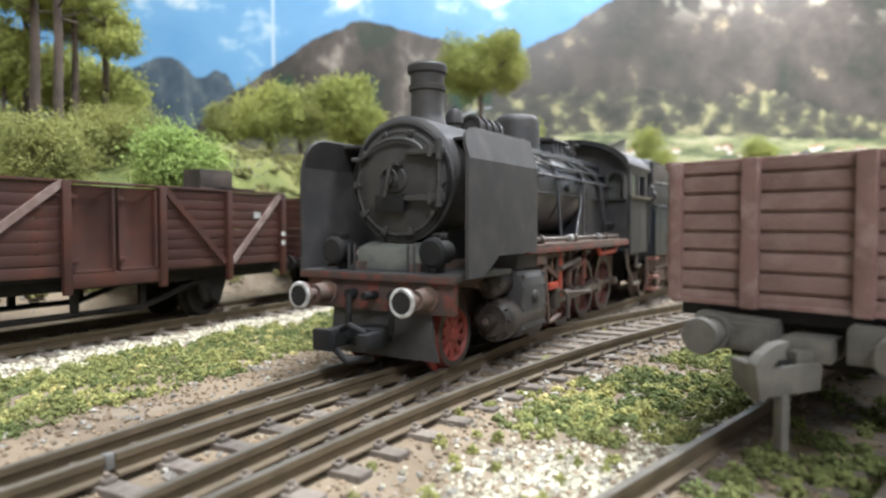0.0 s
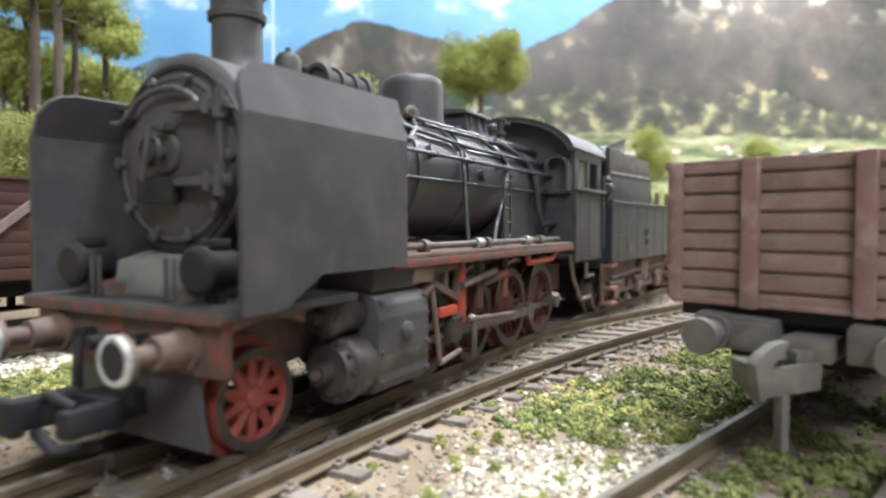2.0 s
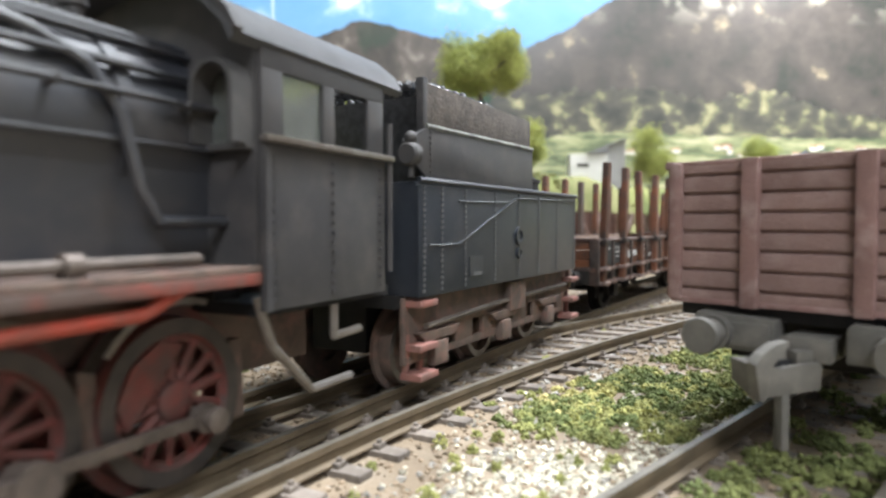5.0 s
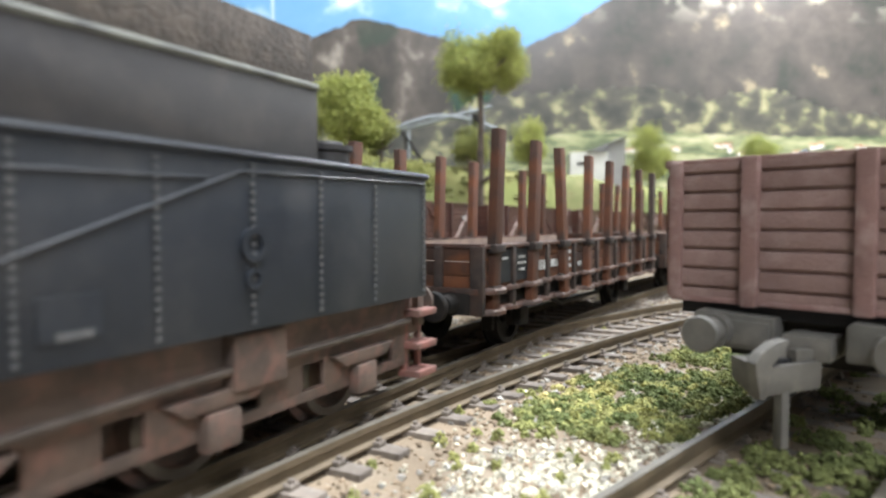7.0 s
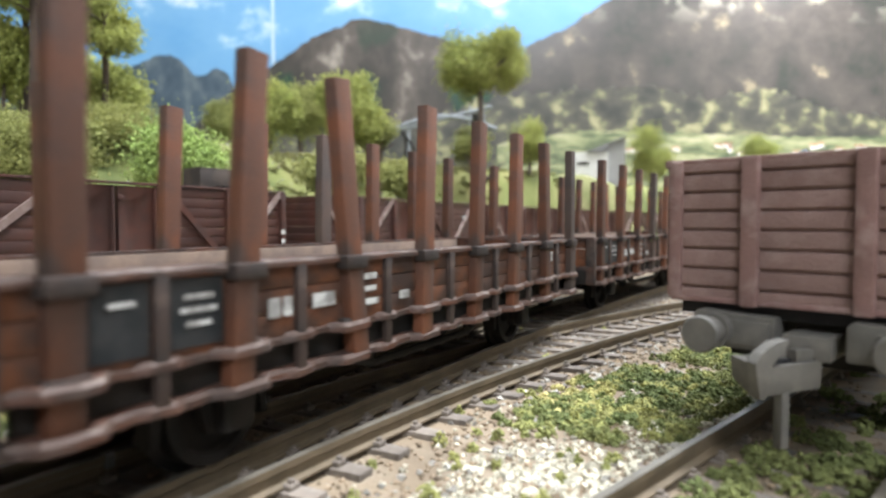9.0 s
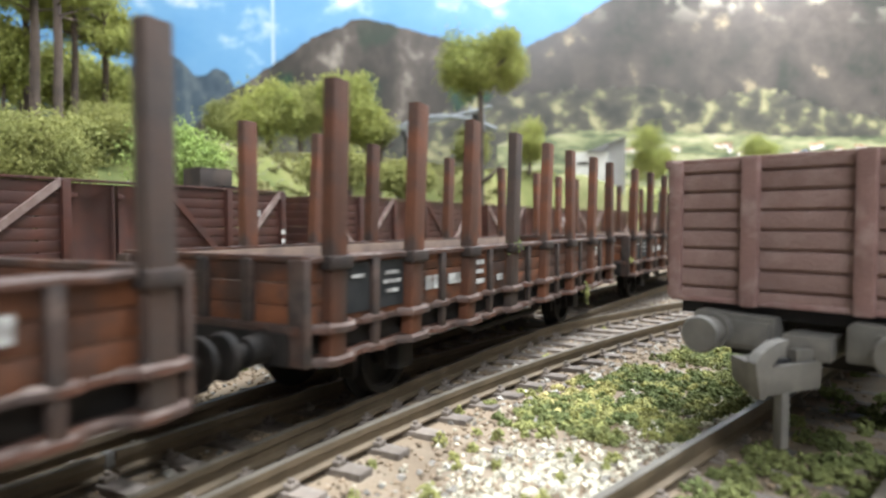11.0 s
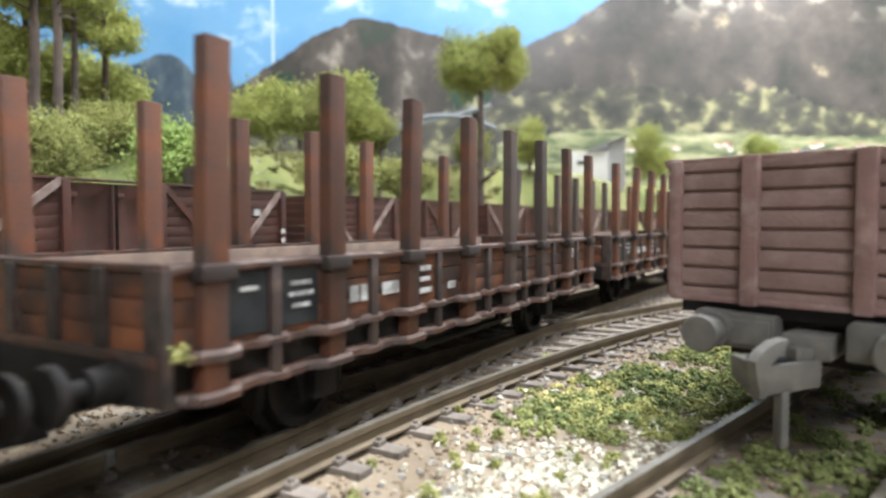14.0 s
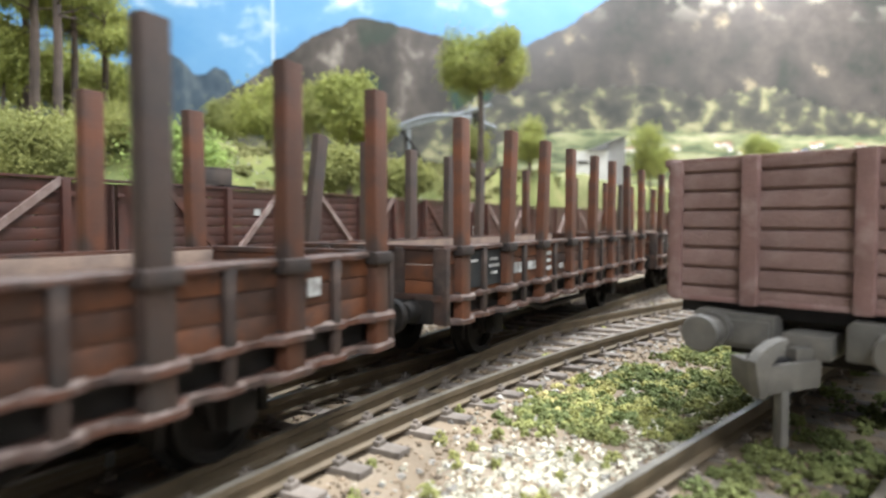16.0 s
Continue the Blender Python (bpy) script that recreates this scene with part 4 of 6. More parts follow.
        for f in (0.34, 0.48, 0.62):
            box(bm, s * 12 - 0.5, s * 12 + 0.5, f * L - 0.8, f * L + 0.8, 4.6, 10, 0.1)
        part("sole_bar", bm, FRAME, wg)
        for y in (0.2 * L, 0.8 * L):
            bm = BM()
            prism(bm, [(y - 5, 10.4), (y + 5, 10.4), (y + 2.4, 3.8), (y - 2.4, 3.8)], "x", s * 11.0, s * 12.6, 0.2)
            rod(bm, (s * 12.4, y, 5.8), (s * 13.8, y, 5.8), 1.6, seg=16)
            part("axle_box", bm, FRAME, wg)
    for y in (0.2 * L, 0.8 * L):
        wheel_pair(wg, y, 5.7, FRAME, FRAME)
    for y in (0.5, L - 0.5):
        for i in range(8):
            bm = BM()
            box(bm, -h + 0.2, h - 0.2, y - 0.5, y + 0.5, z0 + i * 2.4, z0 + i * 2.4 + 2.2, 0.12)
            part("end_board", bm, WAGON, wg)
    bm = BM()
    box(bm, -h + 1, h - 1, 0.5, L - 0.5, 12.4, 13.4)
    part("floor", bm, DARK, wg)
    buffer_pair(wg, -6.4, 0.0, 12, 2.4, FRAME)
    buffer_pair(wg, L + 6.4, L, 12, 2.4, FRAME)
    return wg


def yard():
    yard_wagon(-20.0, 115.0, (52.0, 73.0), "red-brown open goods wagon with pressed steel doors and diagonal braces")
    bm = BM()
    box(bm, -4, 4, -5, 5, 4.6, 5.2, 0.12)
    box(bm, -4, 4, -5, 5, 0, 0.5, 0.12)
    box(bm, 3.5, 4, -5, 5, 0.5, 4.6, 0.1)
    box(bm, -4, -3.5, -5, 5, 0.5, 4.6, 0.1)
    box(bm, -3.5, 3.5, -5, -4.5, 0.5, 4.6)
    solid("crate", bm, mat("weathered_crate", (0.085, 0.064, 0.052), (0.055, 0.045, 0.040), 200, 0.8, 0, 0.3, 2500), "weathered open-ended brown box lying on the goods wagon", "box", at=P(-82, 78.5, 33.5, 0, 0, -8))
    bm = BM()
    box(bm, -16.0, 16.0, 73, 84, 32.45, 33.0, 0.1)
    solid("plank_cover", bm, FRAME, "dark board laid across the goods wagon", "board", at=P(-85.8, 0, 0.5))
    yard_wagon(110.0, 112.0, (45.0, 66.0), "red-brown steel goods wagon with white markings")
    yard_wagon(236.0, 112.0, (45.0, 66.0), "red-brown goods wagon standing in the yard")
    yard_wagon(362.0, 112.0, (45.0, 66.0), "red-brown goods wagon at the yard's far end")
    yard_wagon(488.0, 112.0, (45.0, 66.0), "red-brown goods wagon at the yard's far end")


siding_wagon()
yard()


# ---- the steam locomotive; local y runs back from its buffer faces ----
BZ, BR = 31.8, 10.3


def ladder(parent, x, y, z0, z1, w=3.0):
    bm = BM()
    for d in (-w / 2, w / 2):
        rod(bm, (x, y + d, z0), (x, y + d, z1), 0.28, seg=6)
    for i in range(5):
        z = z0 + (z1 - z0) * (i + 0.5) / 5
        rod(bm, (x, y - w / 2, z), (x, y + w / 2, z), 0.25, seg=6)
    part("ladder", bm, LOCO, parent)


def locomotive():
    lo = thing("steam_locomotive", "weathered black steam locomotive with big smoke deflectors and red frames", "locomotive")
    # boiler and smokebox
    bm = BM()
    turned(bm, [(36, BR - 0.3), (104, BR - 0.3)], (0, 0, BZ), (0, 1, 0), 64)
    for y in (48, 64, 80, 94):
        turned(bm, [(y, BR - 0.3), (y, BR), (y + 1.4, BR), (y + 1.4, BR - 0.3)], (0, 0, BZ), (0, 1, 0), 64, caps=False)
    part("boiler", bm, BOILER, lo, "satin black boiler with rust streaks")
    bm = BM()
    prism(bm, [(-9.6, BZ), (-9.2, 19.5), (9.2, 19.5), (9.6, BZ)], "y", 80, 104)
    part("firebox", bm, BOILER, lo)
    bm = BM()
    turned(bm, [(0.0, BR - 1.2), (0.25, BR - 0.3), (0.9, BR + 0.35), (22.3, BR + 0.35), (22.3, BR - 0.4)], (0, 14.2, BZ), (0, 1, 0), 72)
    part("smokebox", bm, LOCO, lo, "soot-grey smokebox")
    bm = BM()
    turned(bm, [(0.8, 9.5), (0.0, 9.4), (-0.45, 8.8), (-0.9, 6.0), (-1.25, 3.0), (-1.3, 0.01)], (0, 16, BZ - 0.4), (0, 1, 0), 64)
    door = part("smokebox_door", bm, LOCO, lo, at=P(0, -1.7, -0.6))
    bm = BM()
    turned(bm, [(0.0, 9.45), (-0.2, 9.5), (-0.2, 10.0), (0.2, 10.05)], (0, 15.9, BZ - 0.2), (0, 1, 0), 64, caps=False)
    part("gap_ring", bm, DARK, door, "black gap round the door")
    bm = BM()
    turned(bm, [(-0.35, 8.35), (-0.6, 8.5), (-0.65, 8.75), (-0.45, 9.05), (0.0, 9.2)], (0, 16, BZ - 0.4), (0, 1, 0), 64, caps=False)
    part("door_rim", bm, DUSTRELIEF, door, "dust-rubbed raised rim, lightened for relief")
    bm = BM()
    turned(bm, [(0.6, 9.9), (0.15, 10.0), (0.1, 10.3), (0.5, 10.5)], (0, 15.9, BZ - 0.2), (0, 1, 0), 64, caps=False)
    part("flange", bm, DUSTRELIEF, door)
    for i in range(10):
        a = math.radians(18 + 36 * i)
        bm = BM()
        m = Matrix.Translation((0, 16, BZ - 0.4)) @ Matrix.Rotation(a, 4, "Y")
        box(bm, -0.4, 0.4, -1.0, 0.2, 7.7, 9.3, 0.15, m)
        box(bm, -0.6, 0.6, -1.3, -0.7, 8.4, 9.2, 0.15, m)
        part("clamp", bm, DUSTRELIEF, door)
    bm = BM()
    turned(bm, [(0, 2.1), (0.25, 2.3), (0.7, 2.3), (0.9, 1.9)], (0, 14.2, BZ + 0.2), (0, 1, 0), 28)
    rod(bm, (0, 12.6, BZ + 0.2), (0, 15, BZ + 0.2), 0.75, seg=16)
    turned(bm, [(0, 1.6), (0.35, 1.7), (0.6, 1.5), (0.35, 1.05), (0, 1.1)], (0, 12.5, BZ + 0.2), (0, 1, 0), 24, caps=False)
    rod(bm, (0, 12.3, BZ + 0.2), (-0.7, 12.3, BZ - 2.8), 0.38, 0.3, 8)
    rod(bm, (0, 12.3, BZ + 0.2), (0.5, 12.4, BZ + 3.0), 0.38, 0.3, 8)
    box(bm, -0.2, 1.6, 13.0, 14.6, BZ + 2.4, BZ + 3.2, 0.15)
    part("door_handle", bm, DUSTRELIEF, door, "centre locking wheel")
    bm = BM()
    box(bm, -3.6, 2.2, 13.5, 14.5, BZ - 5.2, BZ - 2.4, 0.12)
    part("number_plate", bm, DARK, door, "blank dark plate")
    bm = BM()
    for zz in (BZ + 4.6, BZ - 3.0):
        prism(bm, [(2.4, zz - 0.4), (9.8, zz - 0.6), (9.8, zz + 0.6), (2.4, zz + 0.4)], "y", 13.5, 14.7, 0.15)
        rod(bm, (9.1, 13.7, zz - 1.5), (9.1, 13.7, zz + 1.5), 0.6, seg=10)
        rod(bm, (7.4, 13.7, zz - 1.0), (7.4, 13.7, zz + 1.0), 0.5, seg=10)
    rod(bm, (9.1, 13.9, BZ - 4.4), (9.1, 13.9, BZ + 6.4), 0.3, seg=8)
    part("hinge_strap", bm, DUSTRELIEF, door)
    bm = BM()
    arc = [(-9.2, 14.6, BZ + 4.0), (-7.4, 14.4, BZ + 3.8)] + [(6.0 * math.cos(a), 14.3, BZ + 3.6 + 3.4 * math.sin(a)) for a in [math.pi * k / 10 for k in range(9, 0, -1)]] + [(7.2, 14.4, BZ + 4.2), (9.0, 14.6, BZ + 4.4)]
    pipe(bm, arc, 0.36, 8)
    for q in (arc[0], arc[1], arc[-2], arc[-1]):
        rod(bm, q, (q[0], 15.6, q[2]), 0.35, seg=6)
    part("handrail", bm, DUSTRELIEF, door)
    # saddle, chimney
    bm = BM()
    prism(bm, [(-6.5, 23), (-5, 15), (5, 15), (6.5, 23)], "y", 18, 36)
    part("saddle", bm, DARK, lo)
    bm = BM()
    turned(bm, [(-1.5, 4.8), (0.4, 3.4), (1.8, 3.0), (6.0, 2.95), (6.1, 3.35), (6.9, 3.45), (7.1, 3.05), (9.0, 3.1), (9.3, 3.55), (10.4, 3.65), (10.8, 3.4), (10.8, 2.6), (7.4, 2.4)], (0, 23, BZ + BR - 0.2), (0, 0, 1), 40, caps=False)
    part("chimney", bm, LOCO, lo, "cast chimney with rounded lip")
    bm = BM()
    turned(bm, [(-2, 1.3), (0.6, 1.3), (0.8, 1.7), (2.6, 1.7), (3.4, 1.2), (3.6, 0.4), (4.2, 0.35), (4.2, 0.01)], (2.0, 29.5, BZ + BR), (0, 0, 1), 20)
    part("bell", bm, LOCO, lo)
    bm = BM()
    rod(bm, (3.5, 33.5, BZ + BR + 0.6), (3.5, 42.5, BZ + BR + 0.6), 1.9, seg=18)
    for y in (33, 36, 39, 42):
        turned(bm, [(0, 1.8), (0, 2.35), (1.0, 2.35), (1.0, 1.8)], (3.5, y, BZ + BR + 0.6), (0, 1, 0), 18, caps=False)
    rod(bm, (3.5, 38, BZ + BR), (3.5, 38, BZ + BR + 2.6), 0.8, seg=10)
    part("feed_pump", bm, LOCO, lo, "pump with flanges on the smokebox")
    bm = BM()
    box(bm, -6.5, 1.5, 33, 43.5, BZ + BR + 2.3, BZ + BR + 3.0, 0.2)
    box(bm, -6.0, 1.0, 34, 42.5, BZ + BR - 1.5, BZ + BR + 2.3, 0.3)
    rod(bm, (-3, 36, BZ + BR - 1), (-3, 36, BZ + BR + 2), 0.6, seg=8)
    rod(bm, (-3, 42, BZ + BR - 1), (-3, 42, BZ + BR + 2), 0.6, seg=8)
    part("feed_heater", bm, LOCO, lo)
    # dome, sand dome, valves
    bm = BM()
    turned(bm, [(-3.0, 6.6), (-0.6, 5.7), (0.4, 5.4), (6.0, 5.3), (7.0, 5.0), (7.7, 4.2), (8.0, 2.4), (8.0, 0.01)], (0, 62.5, BZ + BR - 0.6), (0, 0, 1), 44, caps=False)
    part("steam_dome", bm, LOCO, lo, "round-topped steam dome")
    bm = BM()
    prism(bm, [(-6.0, BZ + 7), (-5.0, BZ + BR + 2.2), (5.0, BZ + BR + 2.2), (6.0, BZ + 7)], "y", 72.5, 81.5, 0.3)
    for y in (74.0, 77.0, 80.0):
        box(bm, -5.6, 5.6, y - 0.3, y + 0.3, BZ + BR - 0.5, BZ + BR + 2.0, 0.1)
    sd = part("sand_box", bm, BOILER, lo)
    bm = BM()
    prism(bm, [(-5.9, BZ + BR + 2.2), (-5.6, BZ + BR + 2.9), (0, BZ + BR + 3.5), (5.6, BZ + BR + 2.9), (5.9, BZ + BR + 2.2)], "y", 71.6, 82.4, 0.15)
    part("lid", bm, LOCO, sd)
    bm = BM()
    for x in (-2, 2):
        turned(bm, [(-1, 0.8), (1.0, 0.8), (1.2, 1.1), (1.8, 1.1), (2, 0.7), (4, 0.7), (4.2, 1.0), (4.8, 1.0)], (x, 95.5, BZ + BR), (0, 0, 1), 14)
    rod(bm, (-2, 95.5, BZ + BR + 3.2), (4, 95.5, BZ + BR + 3.6), 0.4, seg=8)
    part("safety_valve", bm, LOCO, lo)
    bm = BM()
    turned(bm, [(-1, 0.7), (1.5, 0.7), (1.6, 1.0), (2.6, 1.0), (3.2, 0.5), (3.6, 0.5)], (3, 89, BZ + BR - 0.4), (0, 0, 1), 14)
    part("whistle", bm, LOCO, lo)
    # pipes along the boiler, both sides
    for s in (-1, 1):
        def on(a, y, e=0.4):
            return (s * (BR + e) * math.sin(math.radians(a)), y, BZ + (BR + e) * math.cos(math.radians(a)))
        runs = [([on(36, 50), on(36, 104)], 0.42), ([on(43, 54), on(41, 104)], 0.32), ([on(52, 46), on(60, 66), on(60, 104)], 0.38),
                ([on(76, 38, 0.9), on(76, 104, 0.9)], 0.34),
                ([on(30, 55), on(44, 59), on(66, 62), on(84, 61.5), (s * 11.2, 61.2, 26.5), (s * 11.8, 60.8, 21)], 0.36),
                ([on(40, 74), on(60, 79), on(70, 80.5), on(84, 79), (s * 11.2, 75.5, 27.5), (s * 11.7, 72, 23.5), (s * 11.9, 70.8, 21)], 0.42),
                ([on(38, 82), on(52, 88), on(64, 91.5), on(84, 93.5), (s * 11.0, 95, 26.5), (s * 11.3, 96.5, 24), (s * 11.6, 103.6, 24)], 0.55)]
        runs += [([on(96, 36.8, 0.05), on(96, 104, 0.05)], 0.28), ([on(24, 70), on(30, 104)], 0.3),
                 ([on(64, 37), on(66, 46), on(52, 50), on(30, 53)], 0.45)]
        for pts, r in runs:
            bm = BM()
            pipe(bm, pts, r, 8)
            part("pipe", bm, BOILER, lo)
        bm = BM()
        for y in (40, 52, 64, 76, 88, 100):
            p = on(76, y, 0.9)
            rod(bm, on(76, y, -0.4), p, 0.3, seg=6)
            bmesh.ops.create_icosphere(bm, subdivisions=1, radius=0.55, matrix=Matrix.Translation(p))
        part("handrail_knob", bm, LOCO, lo)
        bm = BM()
        p = on(30, 53, 0.4)
        turned(bm, [(-1.2, 0.9), (0.4, 1.0), (0.4, 1.3), (1.0, 1.3), (1.1, 0.6)], p, (s * 0.9, -0.4, 0.3), 14)
        rod(bm, p, (p[0] + s * 2.0, p[1] - 2.5, p[2] - 0.2), 0.6, seg=8)
        part("check_valve", bm, RODS, lo, "bare-metal valve")
        for y, a in ((52, 72), (69, 86)):
            bm = BM()
            p = on(a, y, -0.5)
            q = on(a, y, 0.7)
            rod(bm, p, q, 1.0, seg=14)
            part("wash_plug", bm, BOILER, lo)
        ladder(lo, s * 12.5, 38.6, 20.4, 32.4)
        ladder(lo, s * 12.5, 75.1, 20.4, 33.0)
        # running board with its pipe, valance and brackets
        bm = BM()
        box(bm, min(s * 8, s * 15.8), max(s * 8, s * 15.8), 33, 104, 19.3, 20.0, 0.12)
        part("running_board", bm, GRIME, lo, "dusty brown running board")
        bm = BM()
        box(bm, min(s * 15.0, s * 15.9), max(s * 15.0, s * 15.9), 33, 104, 18.2, 19.3, 0.12)
        part("valance", bm, RED, lo, "chipped red edge")
        bm = BM()
        rod(bm, (s * 14.2, 36, 20.8), (s * 14.2, 98, 20.8), 0.52, seg=10)
        for y in (42, 62, 86):
            turned(bm, [(0, 0.62), (0, 0.95), (1.4, 0.95), (1.4, 0.62)], (s * 14.2, y, 20.8), (0, 1, 0), 12, caps=False)
        part("air_pipe", bm, RODS, lo)
        for y in (58.5, 79.0):
            bm = BM()
            turned(bm, [(0, 0.66), (0, 0.9), (2.2, 0.9), (2.2, 0.66)], (s * 14.2, y, 20.8), (0, 1, 0), 12)
            part("pipe_joint", bm, BRIGHT, lo, "bright bare-metal sleeve")
        bm = BM()
        pipe(bm, [(s * 14.8, 79, 18.4), (s * 14.8, 80, 16.6), (s * 14.8, 92, 16.8), (s * 14.8, 96, 18.6)], 0.6, 8)
        part("lever", bm, REDBRIGHT, lo, "red reversing lever")
        # cylinders
        bm = BM()
        turned(bm, [(0, 2.8), (0.6, 3.2), (0.9, 3.9), (2.0, 4.0), (2.2, 3.7), (16.4, 3.7)], (s * 12.4, 24.4, 6.9), (0, 1, 0), 36)
        rod(bm, (s * 12.4, 22.4, 6.9), (s * 12.4, 24.6, 6.9), 1.2, seg=14)
        for i in range(10):
            a = 2 * math.pi * i / 10
            rod(bm, (s * 12.4 + 3.3 * math.cos(a), 24.7, 6.9 + 3.3 * math.sin(a)), (s * 12.4 + 3.3 * math.cos(a), 25.2, 6.9 + 3.3 * math.sin(a)), 0.35, seg=6)
        cy = part("cylinder", bm, OILY, lo, "oily dark cylinder cover")
        bm = BM()
        turned(bm, [(0, 1.4), (0.4, 2.0), (0.8, 2.5), (1.6, 2.6), (1.8, 2.3), (17, 2.3)], (s * 12.0, 23.4, 13.2), (0, 1, 0), 30)
        rod(bm, (s * 12.0, 21.8, 13.2), (s * 12.0, 23.6, 13.2), 0.8, seg=12)
        for i in range(8):
            a = 2 * math.pi * i / 8
            rod(bm, (s * 12.0 + 2.2 * math.cos(a), 23.7, 13.2 + 2.2 * math.sin(a)), (s * 12.0 + 2.2 * math.cos(a), 24.3, 13.2 + 2.2 * math.sin(a)), 0.3, seg=6)
        part("valve_chest", bm, OILY, cy)
        bm = BM()
        prism(bm, [(s * 8, 3.0), (s * 13.6, 3.0), (s * 15.2, 3.5), (s * 15.9, 4.6), (s * 16.0, 12.4), (s * 15.7, 14.0), (s * 14.8, 15.2), (s * 13.2, 15.8), (s * 8, 15.9)], "y", 29.6, 41.0, 0.2)
        for z in (4.8, 8.4, 12.2, 14.4):
            for y in (30.2, 40.4):
                rod(bm, (s * 15.2, y, z), (s * 16.25, y, z), 0.28, seg=6)
        part("cylinder_cladding", bm, LOCO, cy, "grey cladding sheet")
        bm = BM()
        turned(bm, [(0, 1.2), (0.5, 1.2), (0.7, 0.7), (0.9, 0.01)], (s * 15.9, 35.5, 10.4), (s, 0, 0), 16)
        part("inspection_cap", bm, LOCO, cy)
        bm = BM()
        prism(bm, [(s * 5, 19.4), (s * 15.2, 19.4), (s * 14.8, 15.6), (s * 5, 15.6)], "y", 30.0, 40.0, 0.2)
        part("steam_chest_top", bm, LOCO, lo)
        # smoke deflector
        bm = BM()
        out = [(7.8, 15.6), (12.8, 15.6), (18.4, 18.7), (34.4, 18.7), (34.4, 34.0), (8.0, 33.8), (7.8, 33.4)]
        prism(bm, out, "x", s * 16.3, s * 16.9)
        up = [bm.verts.new((s * x, y, z)) for x, y, z in ((16.9, 8.0, 33.8), (16.9, 34.4, 34.0), (15.4, 34.4, 39.2), (15.4, 12.4, 39.0), (15.5, 10.4, 38.6), (15.7, 9.0, 37.7), (16.1, 8.2, 36.3))]
        dn = [bm.verts.new((v.co.x - s * 0.5, v.co.y, v.co.z - 0.25)) for v in up]
        bm.faces.new(up)
        bm.faces.new(dn[::-1])
        for i in range(len(up)):
            j = (i + 1) % len(up)
            bm.faces.new((up[i], up[j], dn[j], dn[i]))
        box(bm, min(s * 8.6, s * 15.0), max(s * 8.6, s * 15.0), 17.5, 33.6, 38.0, 38.5)
        part("smoke_deflector", bm, LOCO, lo, "large plain grey-black smoke deflector")
        # front lamps, footplate steps
        bm = BM()
        turned(bm, [(0, 1.9), (0.4, 2.4), (1.0, 2.4), (1.2, 2.0), (4.6, 1.9), (5.0, 1.2)], (s * 10.0, 8.0, 19.4), (0, 1, 0), 26)
        rod(bm, (s * 10.0, 11, 16), (s * 10.0, 11, 18), 0.8, seg=10)
        box(bm, s * 10.0 - 0.8, s * 10.0 + 0.8, 9.5, 12, 21.4, 22.4, 0.2)
        lm = part("headlamp", bm, DARK, lo, "dark round lamp")
        bm = BM()
        turned(bm, [(-0.1, 0.01), (-0.05, 1.2), (0.15, 1.85)], (s * 10.0, 8.2, 19.4), (0, 1, 0), 24, caps=False)
        part("lens", bm, STEEL, lm)
        bm = BM()
        rod(bm, (s * 5.4, 8.6, 16), (s * 5.4, 8.6, 20.5), 0.25, seg=6)
        rod(bm, (s * 6.6, 8.6, 16), (s * 6.6, 8.6, 20.5), 0.25, seg=6)
        part("step", bm, LOCO, lo)
        # inner frame, guard iron, motion bracket, slide bars
        bm = BM()
        box(bm, min(s * 5.2, s * 6.2), max(s * 5.2, s * 6.2), 9, 122, 7.5, 17.5, 0.1)
        part("main_frame", bm, GRIME, lo)
        bm = BM()
        prism(bm, [(8.8, 16.0), (24.0, 16.0), (22.6, 12.6), (20.0, 13.6), (15.9, 13.9), (11.8, 13.4), (9.6, 11.8)], "x", s * 7.0, s * 11.4)
        part("splasher", bm, GRIME, lo)
        bm = BM()
        box(bm, min(s * 12.6, s * 14.2), max(s * 12.6, s * 14.2), 53.6, 55.6, 8.2, 18.6, 0.4)
        part("motion_bracket", bm, REDBRIGHT, lo, "bright red bracket")
        bm = BM()
        for a, b in (((43.0, 17.0), (53.6, 17.6)), ((53.2, 17.6), (53.2, 12.4)), ((53.4, 12.6), (43.0, 16.6)), ((49.6, 17.4), (49.6, 14.2))):
            d = Vector((b[0] - a[0], b[1] - a[1])).normalized()
            nx, ny = -d.y * 0.5, d.x * 0.5
            prism(bm, [(a[0] + nx, a[1] + ny), (b[0] + nx, b[1] + ny), (b[0] - nx, b[1] - ny), (a[0] - nx, a[1] - ny)], "x", s * 13.3, s * 14.0)
        part("bracket_plate", bm, GRIME, lo)
        bm = BM()
        box(bm, min(s * 11.6, s * 13.2), max(s * 11.6, s * 13.2), 41, 56, 8.6, 9.6, 0.2)
        part("slide_bar", bm, RODS, lo)
        bm = BM()
        box(bm, min(s * 12.6, s * 13.8), max(s * 12.6, s * 13.8), 61.0, 62.6, 10, 18.6, 0.4)
        pipe(bm, [(s * 13.4, 62, 14), (s * 13.4, 72, 15.2)], 0.8, 8)
        pipe(bm, [(s * 13.4, 72, 18), (s * 13.4, 72, 11)], 0.6, 8)
        part("link_support", bm, RED, lo)
        bm = BM()
        box(bm, min(s * 13.8, s * 14.8), max(s * 13.8, s * 14.8), 46.5, 51.5, 10.4, 11.8, 0.2)
        part("valve_rod", bm, REDBRIGHT, lo, "bright red rod")
        bm = BM()
        rod(bm, (s * 14.4, 44.5, 15.2), (s * 14.4, 47.0, 3.6), 0.42, 0.36, 8)
        rod(bm, (s * 14.4, 44.5, 15.2), (s * 14.4, 41, 14.0), 0.6, seg=8)
